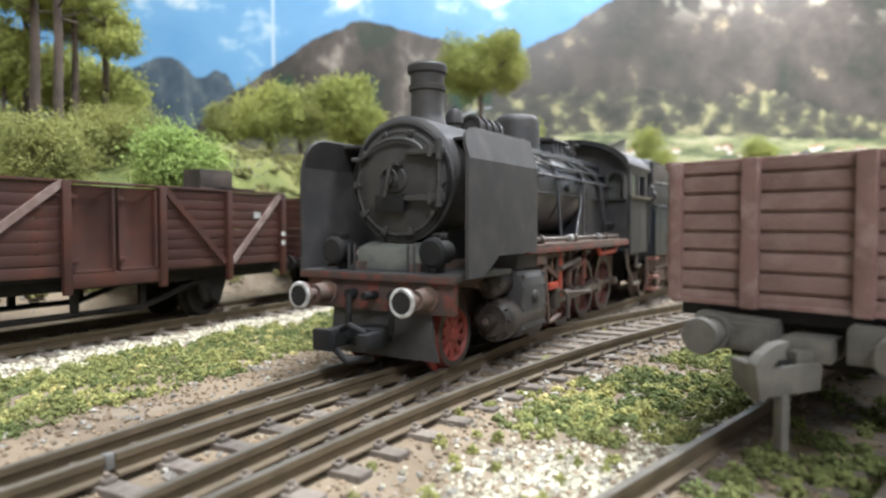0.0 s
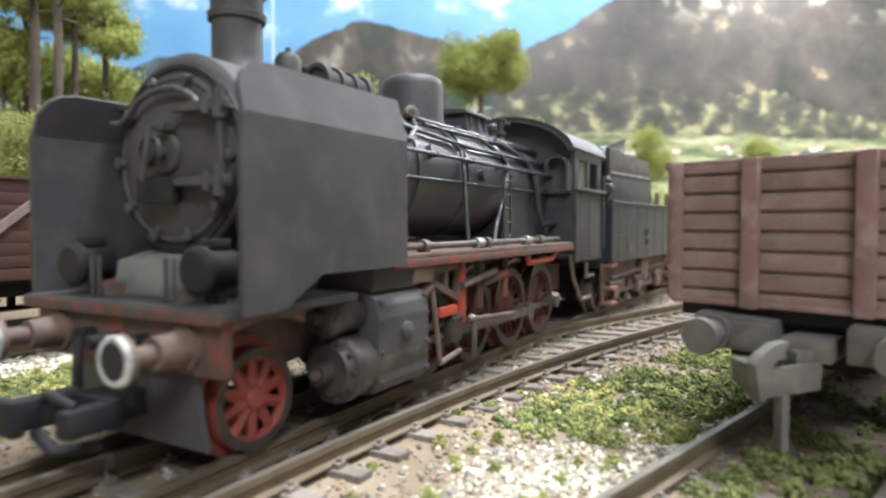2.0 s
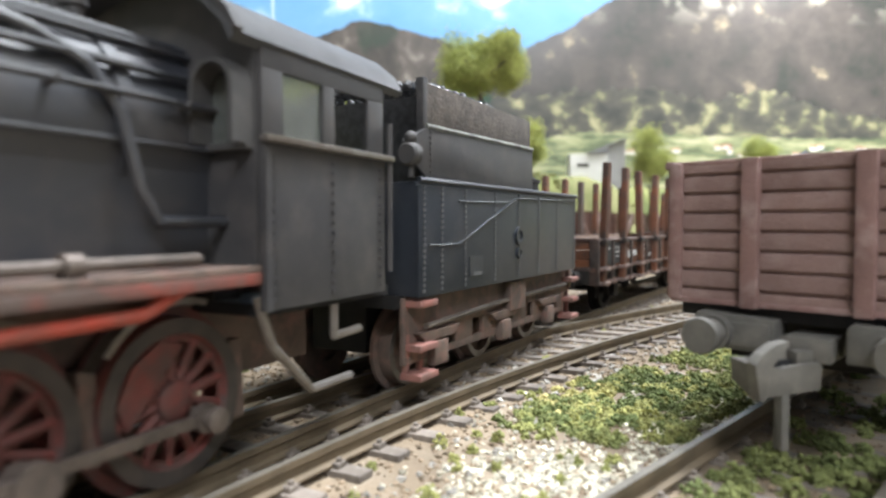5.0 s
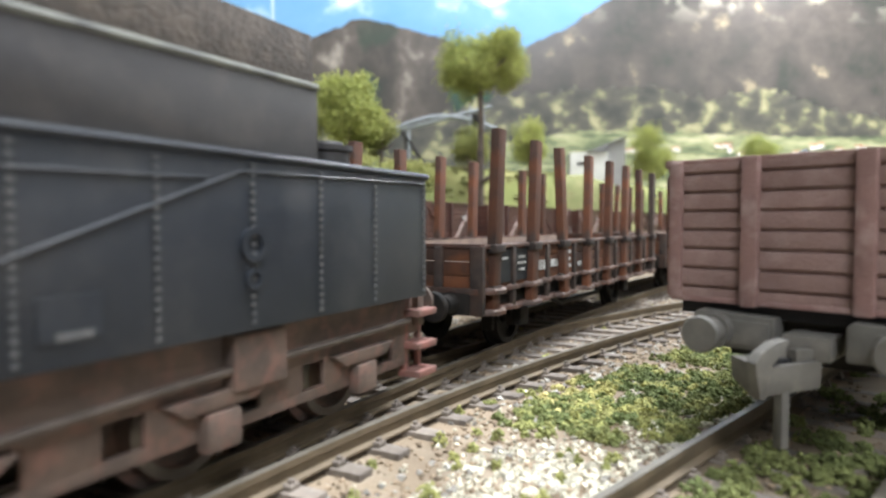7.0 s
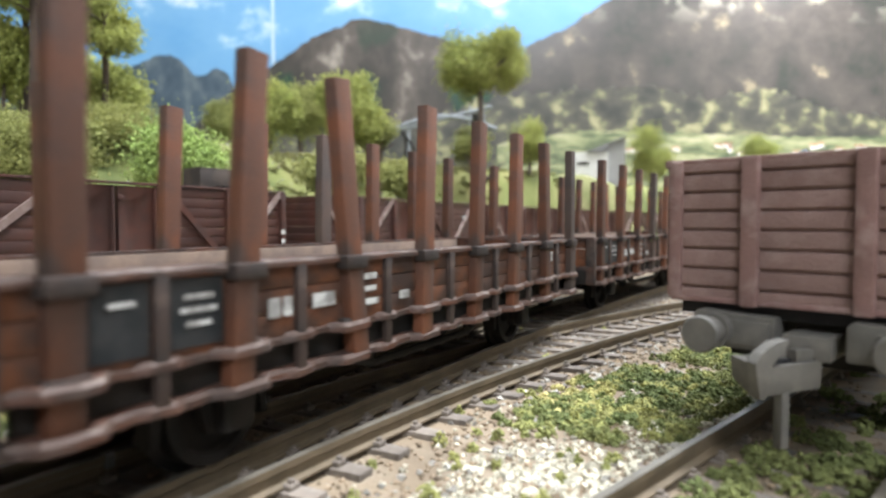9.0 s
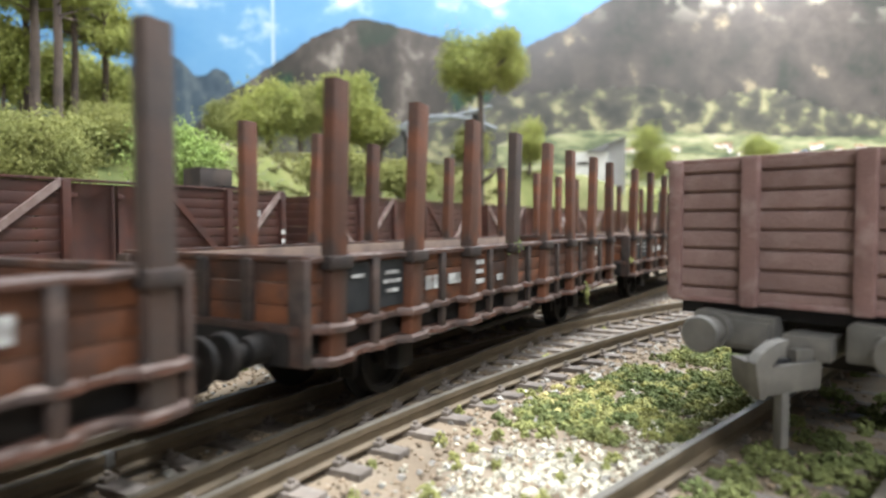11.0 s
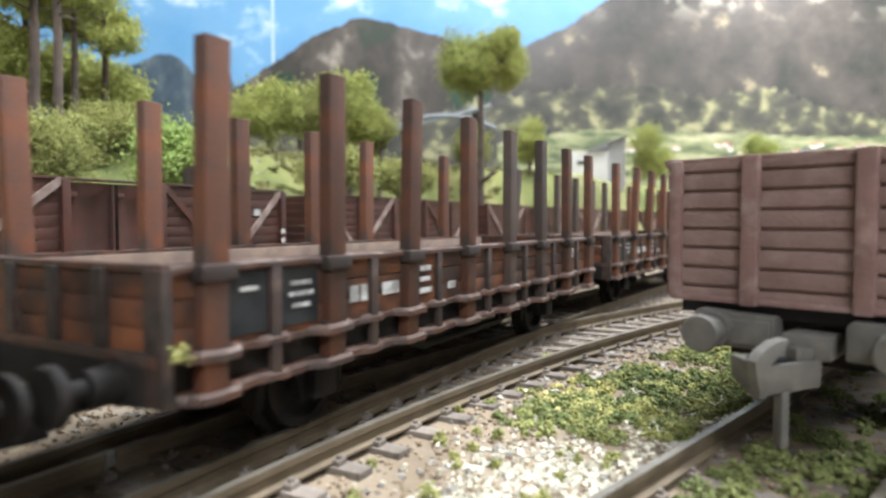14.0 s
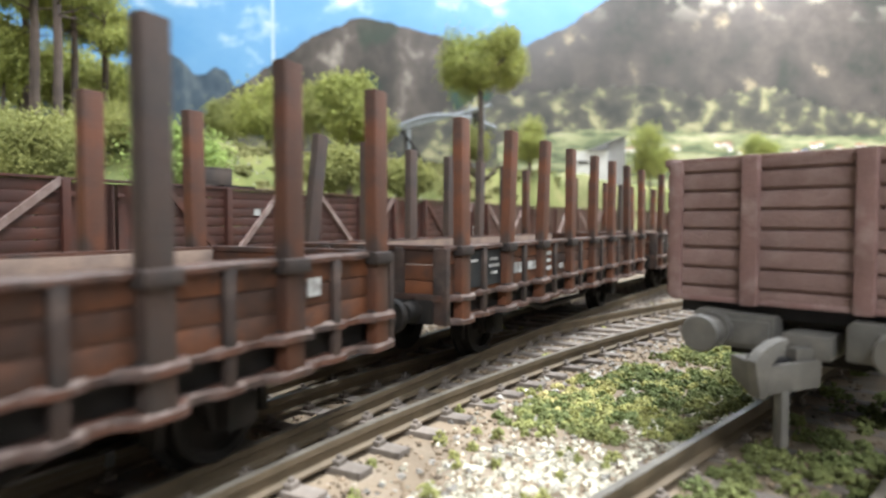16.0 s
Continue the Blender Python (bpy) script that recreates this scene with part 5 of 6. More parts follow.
        rod(bm, (s * 14.4, 47.0, 3.8), (s * 14.4, 53.0, 4.6), 0.45, seg=8)
        part("combination_lever", bm, GRIME, lo)
        bm = BM()
        box(bm, min(s * 12.4, s * 14.4), max(s * 12.4, s * 14.4), 50.4, 53.8, 6.0, 10.4, 0.4)
        for dy in (50.8, 52.1, 53.4):
            rod(bm, (s * 14.2, dy, 9.6), (s * 14.8, dy, 9.6), 0.4, seg=6)
        part("crosshead", bm, OILY, lo)
        bm = BM()
        rod(bm, (s * 15.0, 54.6, 9.2), (s * 15.0, 72.0, 8.0), 0.42, seg=8)
        rod(bm, (s * 15.0, 56.6, 9.0), (s * 15.0, 56.6, 3.4), 0.5, seg=8)
        rod(bm, (s * 14.4, 53.5, 14.4), (s * 14.4, 66, 16.0), 0.55, seg=8)
        bmesh.ops.create_icosphere(bm, subdivisions=1, radius=0.9, matrix=Matrix.Translation((s * 14.6, 56.6, 9.0)))
        part("valve_linkage", bm, RODS, lo)
        bm = BM()
        box(bm, min(s * 13.6, s * 15.4), max(s * 13.6, s * 15.4), 38.6, 43.4, 16.0, 18.4, 0.25)
        part("lubricator", bm, GRIME, lo, "dusty pinkish lubricator box")
        # cab side
        bm = BM()
        prism(bm, [(104, 15.6), (125, 15.6), (125, 31.8), (104, 31.8)], "x", s * 15.5, s * 16.1, 0.1)
        for ya, yb in ((104, 107), (113.2, 115.2), (121.6, 125)):
            prism(bm, [(ya, 31.9), (yb, 31.9), (yb, 38.4), (ya, 38.4)], "x", s * 15.4, s * 15.9, 0.08)
        prism(bm, [(104, 38.3), (125, 38.3), (125, 40.9), (104, 40.9)], "x", s * 15.3, s * 15.9, 0.08)
        prism(bm, [(104, 15.6), (104.8, 15.6), (104.8, 31), (104, 31)], "x", s * 16.0, s * 16.4)
        for y in (105.2, 114.5, 123.8):
            for k in range(14):
                box(bm, min(s * 16.0, s * 16.35), max(s * 16.0, s * 16.35), y - 0.18, y + 0.18, 16.4 + k * 1.05, 16.75 + k * 1.05)
        cab = part("cab_side", bm, LOCO, lo, "riveted cab side with two windows")
        bm = BM()
        prism(bm, [(103.6, 31.4), (126, 31.4), (126, 32.1), (103.6, 32.1)], "x", s * 16.0, s * 17.0, 0.15)
        part("window_ledge", bm, STEEL, cab)
        bm = BM()
        rod(bm, (s * 16.4, 125.6, 18), (s * 16.4, 125.6, 36), 0.35, seg=8)
        part("grab_rail", bm, LOCO, cab)
        bm = BM()
        box(bm, s * 15.4 - 0.1, s * 15.4 + 0.1, 107, 113.2, 31.8, 38.4)
        part("pane", bm, GLASS, cab, "dusty window pane")
        # cab steps
        bm = BM()
        pipe(bm, [(s * 15, 104, 17), (s * 15, 106, 12), (s * 15, 112, 6.4), (s * 15, 119, 6.4)], 0.5, 8)
        pipe(bm, [(s * 15, 116, 15), (s * 15, 116, 11.4), (s * 15, 121, 11.6)], 0.5, 8)
        part("cab_step", bm, STEEL, lo)
    # cab front, roof, back
    bm = BM()
    roof = [(-16.2, 40.6), (-15.2, 42.4), (-12.5, 44.6), (-8.5, 46.4), (-4.0, 47.5), (0, 47.8), (4.0, 47.5), (8.5, 46.4), (12.5, 44.6), (15.2, 42.4), (16.2, 40.6)]
    inner = [(x * 0.96, z - 0.8) for x, z in roof[::-1]]
    prism(bm, roof + inner, "y", 100.5, 129.0)
    part("cab_roof", bm, ROOF, lo, "curved dusty grey roof")
    bm = BM()
    prism(bm, roof + [(x * 1.02, z + 0.35) for x, z in roof[::-1]], "y", 100.2, 101.2)
    part("roof_edge", bm, LOCO, lo)
    bm = BM()
    prism(bm, [(-15.4, 19.6)] + [(x * 0.95, z - 0.7) for x, z in roof] + [(15.4, 19.6)], "y", 103.6, 104.3)
    part("cab_front", bm, LOCO, lo)
    for s in (-1, 1):
        def arch(r, foot, c=12.6):
            return [(c - r, foot)] + [(c + r * math.cos(a), 36.2 + r * math.sin(a)) for a in [math.pi * k / 12 for k in range(12, -1, -1)]] + [(c + r, foot)]
        bm = BM()
        o, q = arch(2.7, 31.2), arch(2.2, 31.2)
        prism(bm, [(s * u, v) for u, v in o + q[::-1]], "y", 100.9, 103.7)
        box(bm, min(s * 9.9, s * 15.3), max(s * 9.9, s * 15.3), 102.6, 103.7, 30.7, 31.3, 0.1)
        fw = part("front_window_frame", bm, DUSTRELIEF, lo, "arched window hood")
        bm = BM()
        prism(bm, [(s * u, v) for u, v in arch(2.2, 31.2)], "y", 103.3, 103.58)
        part("pane", bm, GLASS, fw)
    bm = BM()
    box(bm, -15.2, 15.2, 104.4, 127, 15.0, 16.2)
    prism(bm, [(-9, 16), (-9, 38), (9, 38), (9, 16)], "y", 104.5, 108)
    part("cab_floor", bm, DARK, lo)
    # front platform and buffer beam
    bm = BM()
    box(bm, -14.6, 14.6, 7.2, 8.6, 9.8, 15.2, 0.2)
    part("buffer_beam", bm, BEAM, lo, "dirty red buffer beam")
    bm = BM()
    box(bm, -15.6, 15.6, 6.4, 26.0, 15.2, 16.1, 0.15)
    part("front_platform", bm, LOCO, lo)
    bm = BM()
    box(bm, -15.5, 15.5, 6.1, 6.5, 14.8, 15.9, 0.12)
    part("platform_edge", bm, BEAM, lo, "chipped red edge strip")
    bm = BM()
    prism(bm, [(11.5, 16.1), (12.0, 19.8), (15.5, 20.8), (17.0, 20.8), (17.0, 16.1)], "x", -7.4, 7.4, 0.2)
    part("step_plate", bm, PALE, lo, "pale dusty sloping plate")
    bm = BM()
    prism(bm, [(-9.8, 9.9), (9.8, 9.9), (10.4, 5.0), (11.2, 2.2), (-11.2, 2.2), (-10.4, 5.0)], "y", 8.4, 9.0, 0.1)
    part("apron", bm, LOCO, lo, "dark sheet apron over the rails")
    bm = BM()
    for x in (-4.4, 4.2):
        rod(bm, (x, 5.6, 12.4), (x, 7.4, 12.4), 0.9, seg=12)
        pipe(bm, [(x, 5.8, 12.4), (x + 0.4, 5.2, 9.5), (x + 0.2, 5.4, 6.6)], 0.5, 8)
    rod(bm, (0, 4.0, 12.4), (0, 7.4, 12.4), 0.7, seg=10)
    part("brake_hose", bm, DARK, lo)
    bm = BM()
    box(bm, -2.4, 2.4, 3.5, 11.0, 4.6, 7.4, 0.4)
    box(bm, -4.6, -2.4, -1.2, 5.0, 4.6, 7.6, 0.4)
    box(bm, 1.8, 3.8, -0.4, 5.0, 4.6, 7.2, 0.4)
    box(bm, -4.6, 3.8, 3.6, 5.2, 4.4, 7.4, 0.4)
    box(bm, -5.2, -1.6, -2.2, -1.0, 4.4, 7.8, 0.35)
    pipe(bm, [(-2.0, 1.0, 7.4), (0.5, 0.0, 8.4), (2.6, 1.0, 7.2)], 0.5, 8)
    pipe(bm, [(-3.0, 0.5, 4.4), (-1.0, 1.0, 2.6), (2.0, 4, 2.8)], 0.6, 8)
    part("coupling", bm, DARK, lo, "chunky black model coupling")
    buffer_pair(lo, 0.0, 7.2, 12.4, 2.2, GRIME, WHITE)
    # wheels
    lead = wheel_pair(lo, 15.9, 5.5, LEADRED, OILY, 10, "red spoked leading wheel", half=8.7, spoke=(0.85, 0.62))
    drivers = []
    for y in (49.6, 66.1, 82.6, 99.1):
        ax = wheel_pair(lo, y, 7.7, WHEELRED, OILY, 14, "dusty red spoked driving wheel", half=8.7)
        for s in (-1, 1):
            bm = BM()
            rod(bm, (s * 9.6, 0, -3.1), (s * 12.6, 0, -3.1), 0.9, seg=14)
            turned(bm, [(0, 1.2), (0.6, 1.2), (0.8, 0.7)], (s * 12.2, 0, -3.1), (s, 0, 0), 14)
            part("crank_pin", bm, RODS, ax)
            bm = BM()
            prism(bm, [(-4.4, 2.6), (4.4, 2.6), (3.3, 4.9), (0, 5.8), (-3.3, 4.9)], "x", s * 9.2, s * 9.8)
            part("counterweight", bm, WHEELRED, ax)
        drivers.append(ax)
        bm = BM()
        for s in (-1, 1):
            turned(bm, [(0.0, 8.9), (0.0, 9.5), (1.6, 9.5), (1.6, 8.9)], (s * 9.2, y, 7.7), (s, 0, 0), 40, caps=False)
        bmesh.ops.delete(bm, geom=[v for v in bm.verts if v.co.z < 12.0 or v.co.y > y + 4], context="VERTS")
        part("splasher", bm, STEEL, lo)
    rods = []
    for s in (-1, 1):
        bm = BM()
        box(bm, s * 11.0 - 0.35, s * 11.0 + 0.35, -24.75, 24.75, -0.55, 0.55, 0.12)
        for k in (-24.75, -8.25, 8.25, 24.75):
            turned(bm, [(-0.5, 1.4), (0.5, 1.4)], (s * 11.0, k, 0), (1, 0, 0), 16)
        rods.append((part("coupling_rod", bm, RODS, lo, "oily steel coupling rod", at=P(0, 74.35, 4.6)), s))
    mains = []
    for s in (-1, 1):
        bm = BM()
        prism(bm, [(-0.2, -0.55), (30.6, -0.85), (30.6, 0.85), (-0.2, 0.55)], "x", s * 12.6 - 0.4, s * 12.6 + 0.4, 0.1)
        for k, r in ((0, 1.2), (30.6, 1.7)):
            turned(bm, [(-0.55, r), (0.55, r)], (s * 12.6, k, 0), (1, 0, 0), 18)
        mains.append(part("connecting_rod", bm, RODS, lo, "steel connecting rod", at=P(0, 52.0, 7.0)))
    bm = BM()
    for s in (-1, 1):
        for y in (58, 74.4, 91, 107):
            prism(bm, [(y - 0.8, 12), (y + 0.8, 12), (y + 1.2, 4), (y - 0.4, 4)], "x", s * 7.6, s * 9.2)
        rod(bm, (s * 12.4, 22, 6.9), (s * 12.4, 52, 6.9), 0.6, seg=10)
    part("brake_rigging", bm, GRIME, lo)
    bm = BM()
    box(bm, -5, 5, 20, 118, 9, 18.6)
    part("ash_pan", bm, DARK, lo)
    return lo, [lead] + drivers, rods, mains


def tender():
    te = thing("tender", "blue-black riveted coal tender on a rusty brown frame", "tender")
    for s in (-1, 1):
        bm = BM()
        prism(bm, [(133, 14.0), (198.2, 14.0), (198.2, 29.6), (133, 29.0)], "x", s * 15.4, s * 16.0, 0.15)
        part("tank_side", bm, TENDER, te, "blue-black riveted tank side")
    for ya in (133.2, 197.25):
        bm = BM()
        prism(bm, [(-15.4, 14.1), (15.4, 14.1), (15.4, 29.5), (-15.4, 29.5)], "y", ya, ya + 0.9, 0.15)
        part("tank_end", bm, TENDER, te)
    bm = BM()
    box(bm, -15.3, 15.3, 134.2, 197.2, 28.9, 29.5)
    tank = part("water_tank", bm, TENDER, te, "blue-black tank top")
    bm = BM()
    for s in (-1, 1):
        rod(bm, (s * 16.0, 133, 29.7), (s * 16.0, 198.4, 29.9), 0.42, seg=8)
    rod(bm, (-16, 198.3, 29.9), (16, 198.3, 29.9), 0.42, seg=8)
    part("edge_bead", bm, TENDER, tank)
    for s in (-1, 1):
        bm = BM()
        pipe(bm, [(s * 16.1, 135.5, 21.0), (s * 16.1, 144, 20.9), (s * 16.1, 165, 28.3), (s * 16.1, 197.4, 28.9)], 0.17, 6)
        pipe(bm, [(s * 16.1, 144, 27.2), (s * 16.1, 161.3, 27.5)], 0.14, 6)
        part("tank_seam", bm, TENDER, tank)
        rb = BM()
        for y in (134.2, 139.0, 146.0, 156.4, 166.4, 176.0, 186.0, 197.4):
            for k in range(19):
                z = 14.8 + k * 0.78
                box(rb, min(s * 15.9, s * 16.22), max(s * 15.9, s * 16.22), y - 0.2, y + 0.2, z - 0.2, z + 0.2)
        tagged(part("riveting", rb, RIVET, tank), kind="stuff")
        bm = BM()
        for z, r in ((21.8, 1.6), (18.7, 1.0)):
            turned(bm, [(0, r), (0.4, r), (0.4, r * 0.6), (0.1, r * 0.6), (0.1, 0.01)], (s * 16.0, 166.4, z), (s, 0, 0), 24)
        part("tank_cap", bm, TENDER, tank)
        bm = BM()
        box(bm, s * 16.06 - 0.08, s * 16.06 + 0.08, 147.4, 151.9, 15.9, 18.9)
        part("worn_panel", bm, TENDER, tank, "faded rubbed-out panel")
        bm = BM()
        box(bm, s * 16.06 - 0.1, s * 16.06 + 0.1, 148.6, 151.2, 15.9, 16.5)
        part("marking", bm, RIVET, tank, "illegible pale mark")
        # coal bunker side
        bm = BM()
        prism(bm, [(133.0, 35.0), (138.6, 37.4), (178.4, 38.2), (178.4, 29.6), (140.0, 29.6), (133.0, 33.6)], "x", s * 13.2, s * 13.8, 0.12)
        for k in range(9):
            box(bm, min(s * 13.7, s * 14.0), max(s * 13.7, s * 14.0), 139.4, 139.7, 30.3 + k * 0.8, 30.6 + k * 0.8)
        part("bunker_side", bm, LOCO, te)
        bm = BM()
        rod(bm, (s * 13.6, 138.6, 37.6), (s * 13.6, 178.4, 38.3), 0.45, seg=8)
        part("bunker_bead", bm, PALE, te, "dusty pale bead")
        bm = BM()
        box(bm, s * 13.0 - 0.4, s * 13.0 + 0.4, 138.8, 178.0, 38.0, 43.8, 0.12)
        part("coal_board", bm, COALBOARD, te, "weathered grey extension board")
        bm = BM()
        box(bm, s * 13.0 - 0.6, s * 13.0 + 0.6, 138.0, 139.2, 34, 44.4, 0.15)
        part("board_post", bm, LOCO, te)
        # front handrail lamp
        bm = BM()
        turned(bm, [(0, 1.3), (0.4, 1.6), (1.6, 1.6), (1.8, 1.0)], (s * 15.0, 131.5, 33.0), (0, 1, 0), 18)
        rod(bm, (s * 15, 132.6, 30), (s * 15, 132.6, 34.8), 0.4, seg=8)
        bmesh.ops.create_icosphere(bm, subdivisions=2, radius=0.9, matrix=Matrix.Translation((s * 15, 132.6, 35.2)))
        part("lamp", bm, LOCO, te)
        # frame with holes: top and bottom bars and posts
        bm = BM()
        for ya, yb, za, zb in ((133, 200, 8.6, 13.8), (133, 197, 4.6, 5.8)):
            box(bm, min(s * 12.8, s * 13.6), max(s * 12.8, s * 13.6), ya, yb, za, zb, 0.2)
        for ya, yb in ((133, 144.2), (147.6, 153.4), (157.0, 166), (169.6, 176), (179.5, 190), (193.5, 198)):
            box(bm, s * 13.2 - 0.38, s * 13.2 + 0.38, ya, yb, 5.0, 9.4, 0.3)
        part("side_frame", bm, GRIME, te, "rust-brown dusty frame plate")
        bm = BM()
        pipe(bm, [(s * 14.6, 137, 9.6), (s * 14.6, 160, 10.4), (s * 14.6, 196, 10.8)], 0.42, 8)
        part("pull_rod", bm, RODS, te, "dusty brown pull rod")
        for y in (141.0, 164.0, 186.0):
            bm = BM()
            box(bm, min(s * 13.4, s * 15.0), max(s * 13.4, s * 15.0), y - 2, y + 2, 3.6, 7.2, 0.5)
            prism(bm, [(y - 6, 8.8), (y + 6, 8.8), (y + 4, 7.4), (y - 4, 7.4)], "x", s * 13.4, s * 14.8, 0.15)
            part("axle_box", bm, GRIME, te)
        bm = BM()
        box(bm, min(s * 13.2, s * 15.2), max(s * 13.2, s * 15.2), 165.0, 171.8, 8.4, 13.6, 0.3)
        part("equipment_box", bm, GRIME, te, "dusty red-brown box")
        for y, zs in ((136.0, (2.6, 6.6, 12.6)), (199.0, (3.0, 6.8, 11.2))):
            for z in zs:
                bm = BM()
                box(bm, min(s * 12.6, s * 16.0), max(s * 12.6, s * 16.0), y - 2.6, y + 2.2, z, z + 0.9, 0.15)
                part("step", bm, DUSTRED, te, "dusty pinkish-red step")
            for d in (-2.0, 1.6):
                bm = BM()
                box(bm, s * 13.2 - 0.4, s * 13.2 + 0.4, y + d - 0.4, y + d + 0.4, zs[0], 13.8, 0.1)
                part("step_hanger", bm, DUSTRED, te)
    for i in range(4):
        bm = BM()
        box(bm, -13, 13, 177.6, 178.6, 29.6 + i * 3.0, 32.4 + i * 3.0, 0.12)
        part("coal_board", bm, COALBOARD, te)
    bm = BM()
    turned(bm, [(0, 2.6), (2.6, 2.6), (2.7, 3.0), (3.3, 3.0), (3.4, 2.0), (3.8, 1.8), (3.9, 0.01)], (9.5, 185.5, 29.7), (0, 0, 1), 28)
    part("filler_cap", bm, LOCO, te)
    bm = BM()
    rng = random.Random(3)
    box(bm, -12.5, 12.5, 140, 177.5, 30, 42.2)
    for _ in range(420):
        x, y = rng.uniform(-12, 12), rng.uniform(140, 177)
        z = 42.6 + 3.6 * (1 - (x / 13) ** 4) * max(0, 1 - ((y - 156) / 21) ** 2)
        bmesh.ops.create_icosphere(bm, subdivisions=1, radius=rng.uniform(0.6, 1.25), matrix=Matrix.Translation((x, y, z)) @ Euler((rng.random() * 6, rng.random() * 6, 0)).to_matrix().to_4x4() @ Matrix.Diagonal((1, 0.7, 0.85, 1)))
    part("coal", bm, COAL, te, "heaped shiny black coal")
    bm = BM()
    box(bm, -13, 13, 132, 198, 12.4, 14.2)
    box(bm, -5, 5, 136, 196, 5, 12.4)
    part("underframe", bm, DARK, te)
    bm = BM()
    box(bm, -14.5, 14.5, 198.6, 200.2, 9.6, 14.0, 0.2)
    part("rear_beam", bm, GRIME, te)
    buffer_pair(te, 207.0, 200.2, 12.0, 2.5, GRIME)
    coupling(te, 204.0, -1, DARK)
    axles = [wheel_pair(te, y, 5.6, GRIME, STEEL, 0, "") for y in (141.0, 164.0, 186.0)]
    return te, axles


GLASS = bpy.data.materials.new("cab_glass")
GLASS.use_nodes = True
GLASS.node_tree.nodes["Principled BSDF"].inputs["Base Color"].default_value = (0.42, 0.45, 0.42, 1)
GLASS.node_tree.nodes["Principled BSDF"].inputs["Transmission Weight"].default_value = 0.85
GLASS.node_tree.nodes["Principled BSDF"].inputs["Roughness"].default_value = 0.12
DUSTRED = mat("dusty_pink_red", (0.25, 0.105, 0.085), (0.155, 0.082, 0.068), 240, 0.75, 0, 0.2, 3500, ((0.12, 0.085, 0.07), 0.5))

ENGINE, ENGINE_AXLES, SIDE_RODS, MAIN_RODS = locomotive()
TENDER_CAR, TENDER_AXLES = tender()
WAGONS = stake_train()
main_track()
other_tracks()


# ---- loose ground cover ----
RNG = np.random.default_rng(8)


def patchy(x, y, f, seed):
    return noise.noise(Vector((x * f, y * f, seed)))


def strew(name, n, xr, yr, want, size, material, label, sink=0.2, flat=0.75):
    """Single stones where want(x, y) says so."""
    cs, ss = [], []
    while n > 0:
        n -= 1
        x, y = RNG.uniform(*xr), RNG.uniform(*yr)
        if RNG.random() > want(x, y):
            continue
        s = RNG.uniform(*size)
        cs.append((x, y, land(x, y) + s * (0.5 - sink)))
        ss.append(s)
    ob = new(name, crumbs(name, cs, ss, material, RNG, flat))
    return tagged(ob, label, "gravel", kind="stuff")


def foam(name, n, xr, yr, want, radius, grain, material, label, height=0.7, per=38):
    """Tufts: small heaps of foam crumbs."""
    cs, ss = [], []
    for _ in range(n):
        x, y = RNG.uniform(*xr), RNG.uniform(*yr)
        if RNG.random() > want(x, y):
            continue
        r = RNG.uniform(*radius)
        k = max(6, int(per * RNG.uniform(0.6, 1.3)))
        d = RNG.normal(size=(k, 3))
        d /= np.linalg.norm(d, axis=1)[:, None]
        d *= (r * RNG.random(k) ** 0.45)[:, None]
        d[:, 2] = np.abs(d[:, 2]) * height * 1.3
        z = land(x, y)
        for q in d:
            cs.append((x + q[0], y + q[1], z + q[2]))
            ss.append(RNG.uniform(*grain))
    ob = new(name, crumbs(name, cs, ss, material, RNG))
    return tagged(ob, label, "grass", kind="stuff")


def clear(x, y):
    """0 on a running rail, 1 away from it."""
    for c in (main_x(y) - 8.7, main_x(y) + 8.7, branch_x(y) - 8.7, branch_x(y) + 8.7, siding_x(y) - 8.7, siding_x(y) + 8.7):
        if abs(x - c) < 1.3:
            return 0.0
    return 1.0


def band(v, a, b, soft):
    return max(0.0, min(1.0, (v - a) / soft, (b - v) / soft))


def w_white_l(x, y):
    return band(x, -75 + 3 * patchy(x, y, 0.06, 1), -57 + 5 * patchy(x, y, 0.05, 2), 3)


def w_green_l(x, y):
    return band(x, -61 + 6 * patchy(x, y, 0.05, 4), -27 + 5 * patchy(x, y, 0.05, 2), 3) * (0.35 + 0.65 * (patchy(x, y, 0.10, 6) > -0.25))


def w_patch_r(x, y):
    """White stones beside the turnout."""
    d = ((x - 36.5) / 11.0) ** 2 + ((y - 12) / 17.0) ** 2
    e = ((x - 43.0) / 5.0) ** 2 + ((y - 40) / 12.0) ** 2
    return clear(x, y) * max(1.15 - d, 0.7 - e, 0.05) * (1 if siding_x(y) - 9.5 > x else 0.15)


def w_green_r(x, y):
    lim = siding_x(y) - (10.5 if y > 62 else 13.5 + 3 * patchy(x, y, 0.16, 8))
    if x > lim or x < branch_x(y) + 11.5:
        return 0.0
    c = 27 + 0.25 * (y - 40)
    v = band(y, 29, 150, 8) * band(x, c - 2 + 4 * patchy(x, y, 0.12, 3), 60, 3)
    return v * (1.0 if patchy(x, y, 0.085, 9) > -0.28 else 0.05)


def w_wagon(x, y):
    return clear(x, y) * (1.0 if x > siding_x(y) + 1 and y > 22 else 0.12) * (patchy(x, y, 0.1, 12) > -0.15)


def w_dirt(x, y):
    return clear(x, y) * (0.9 if x < 47 else 0.6)


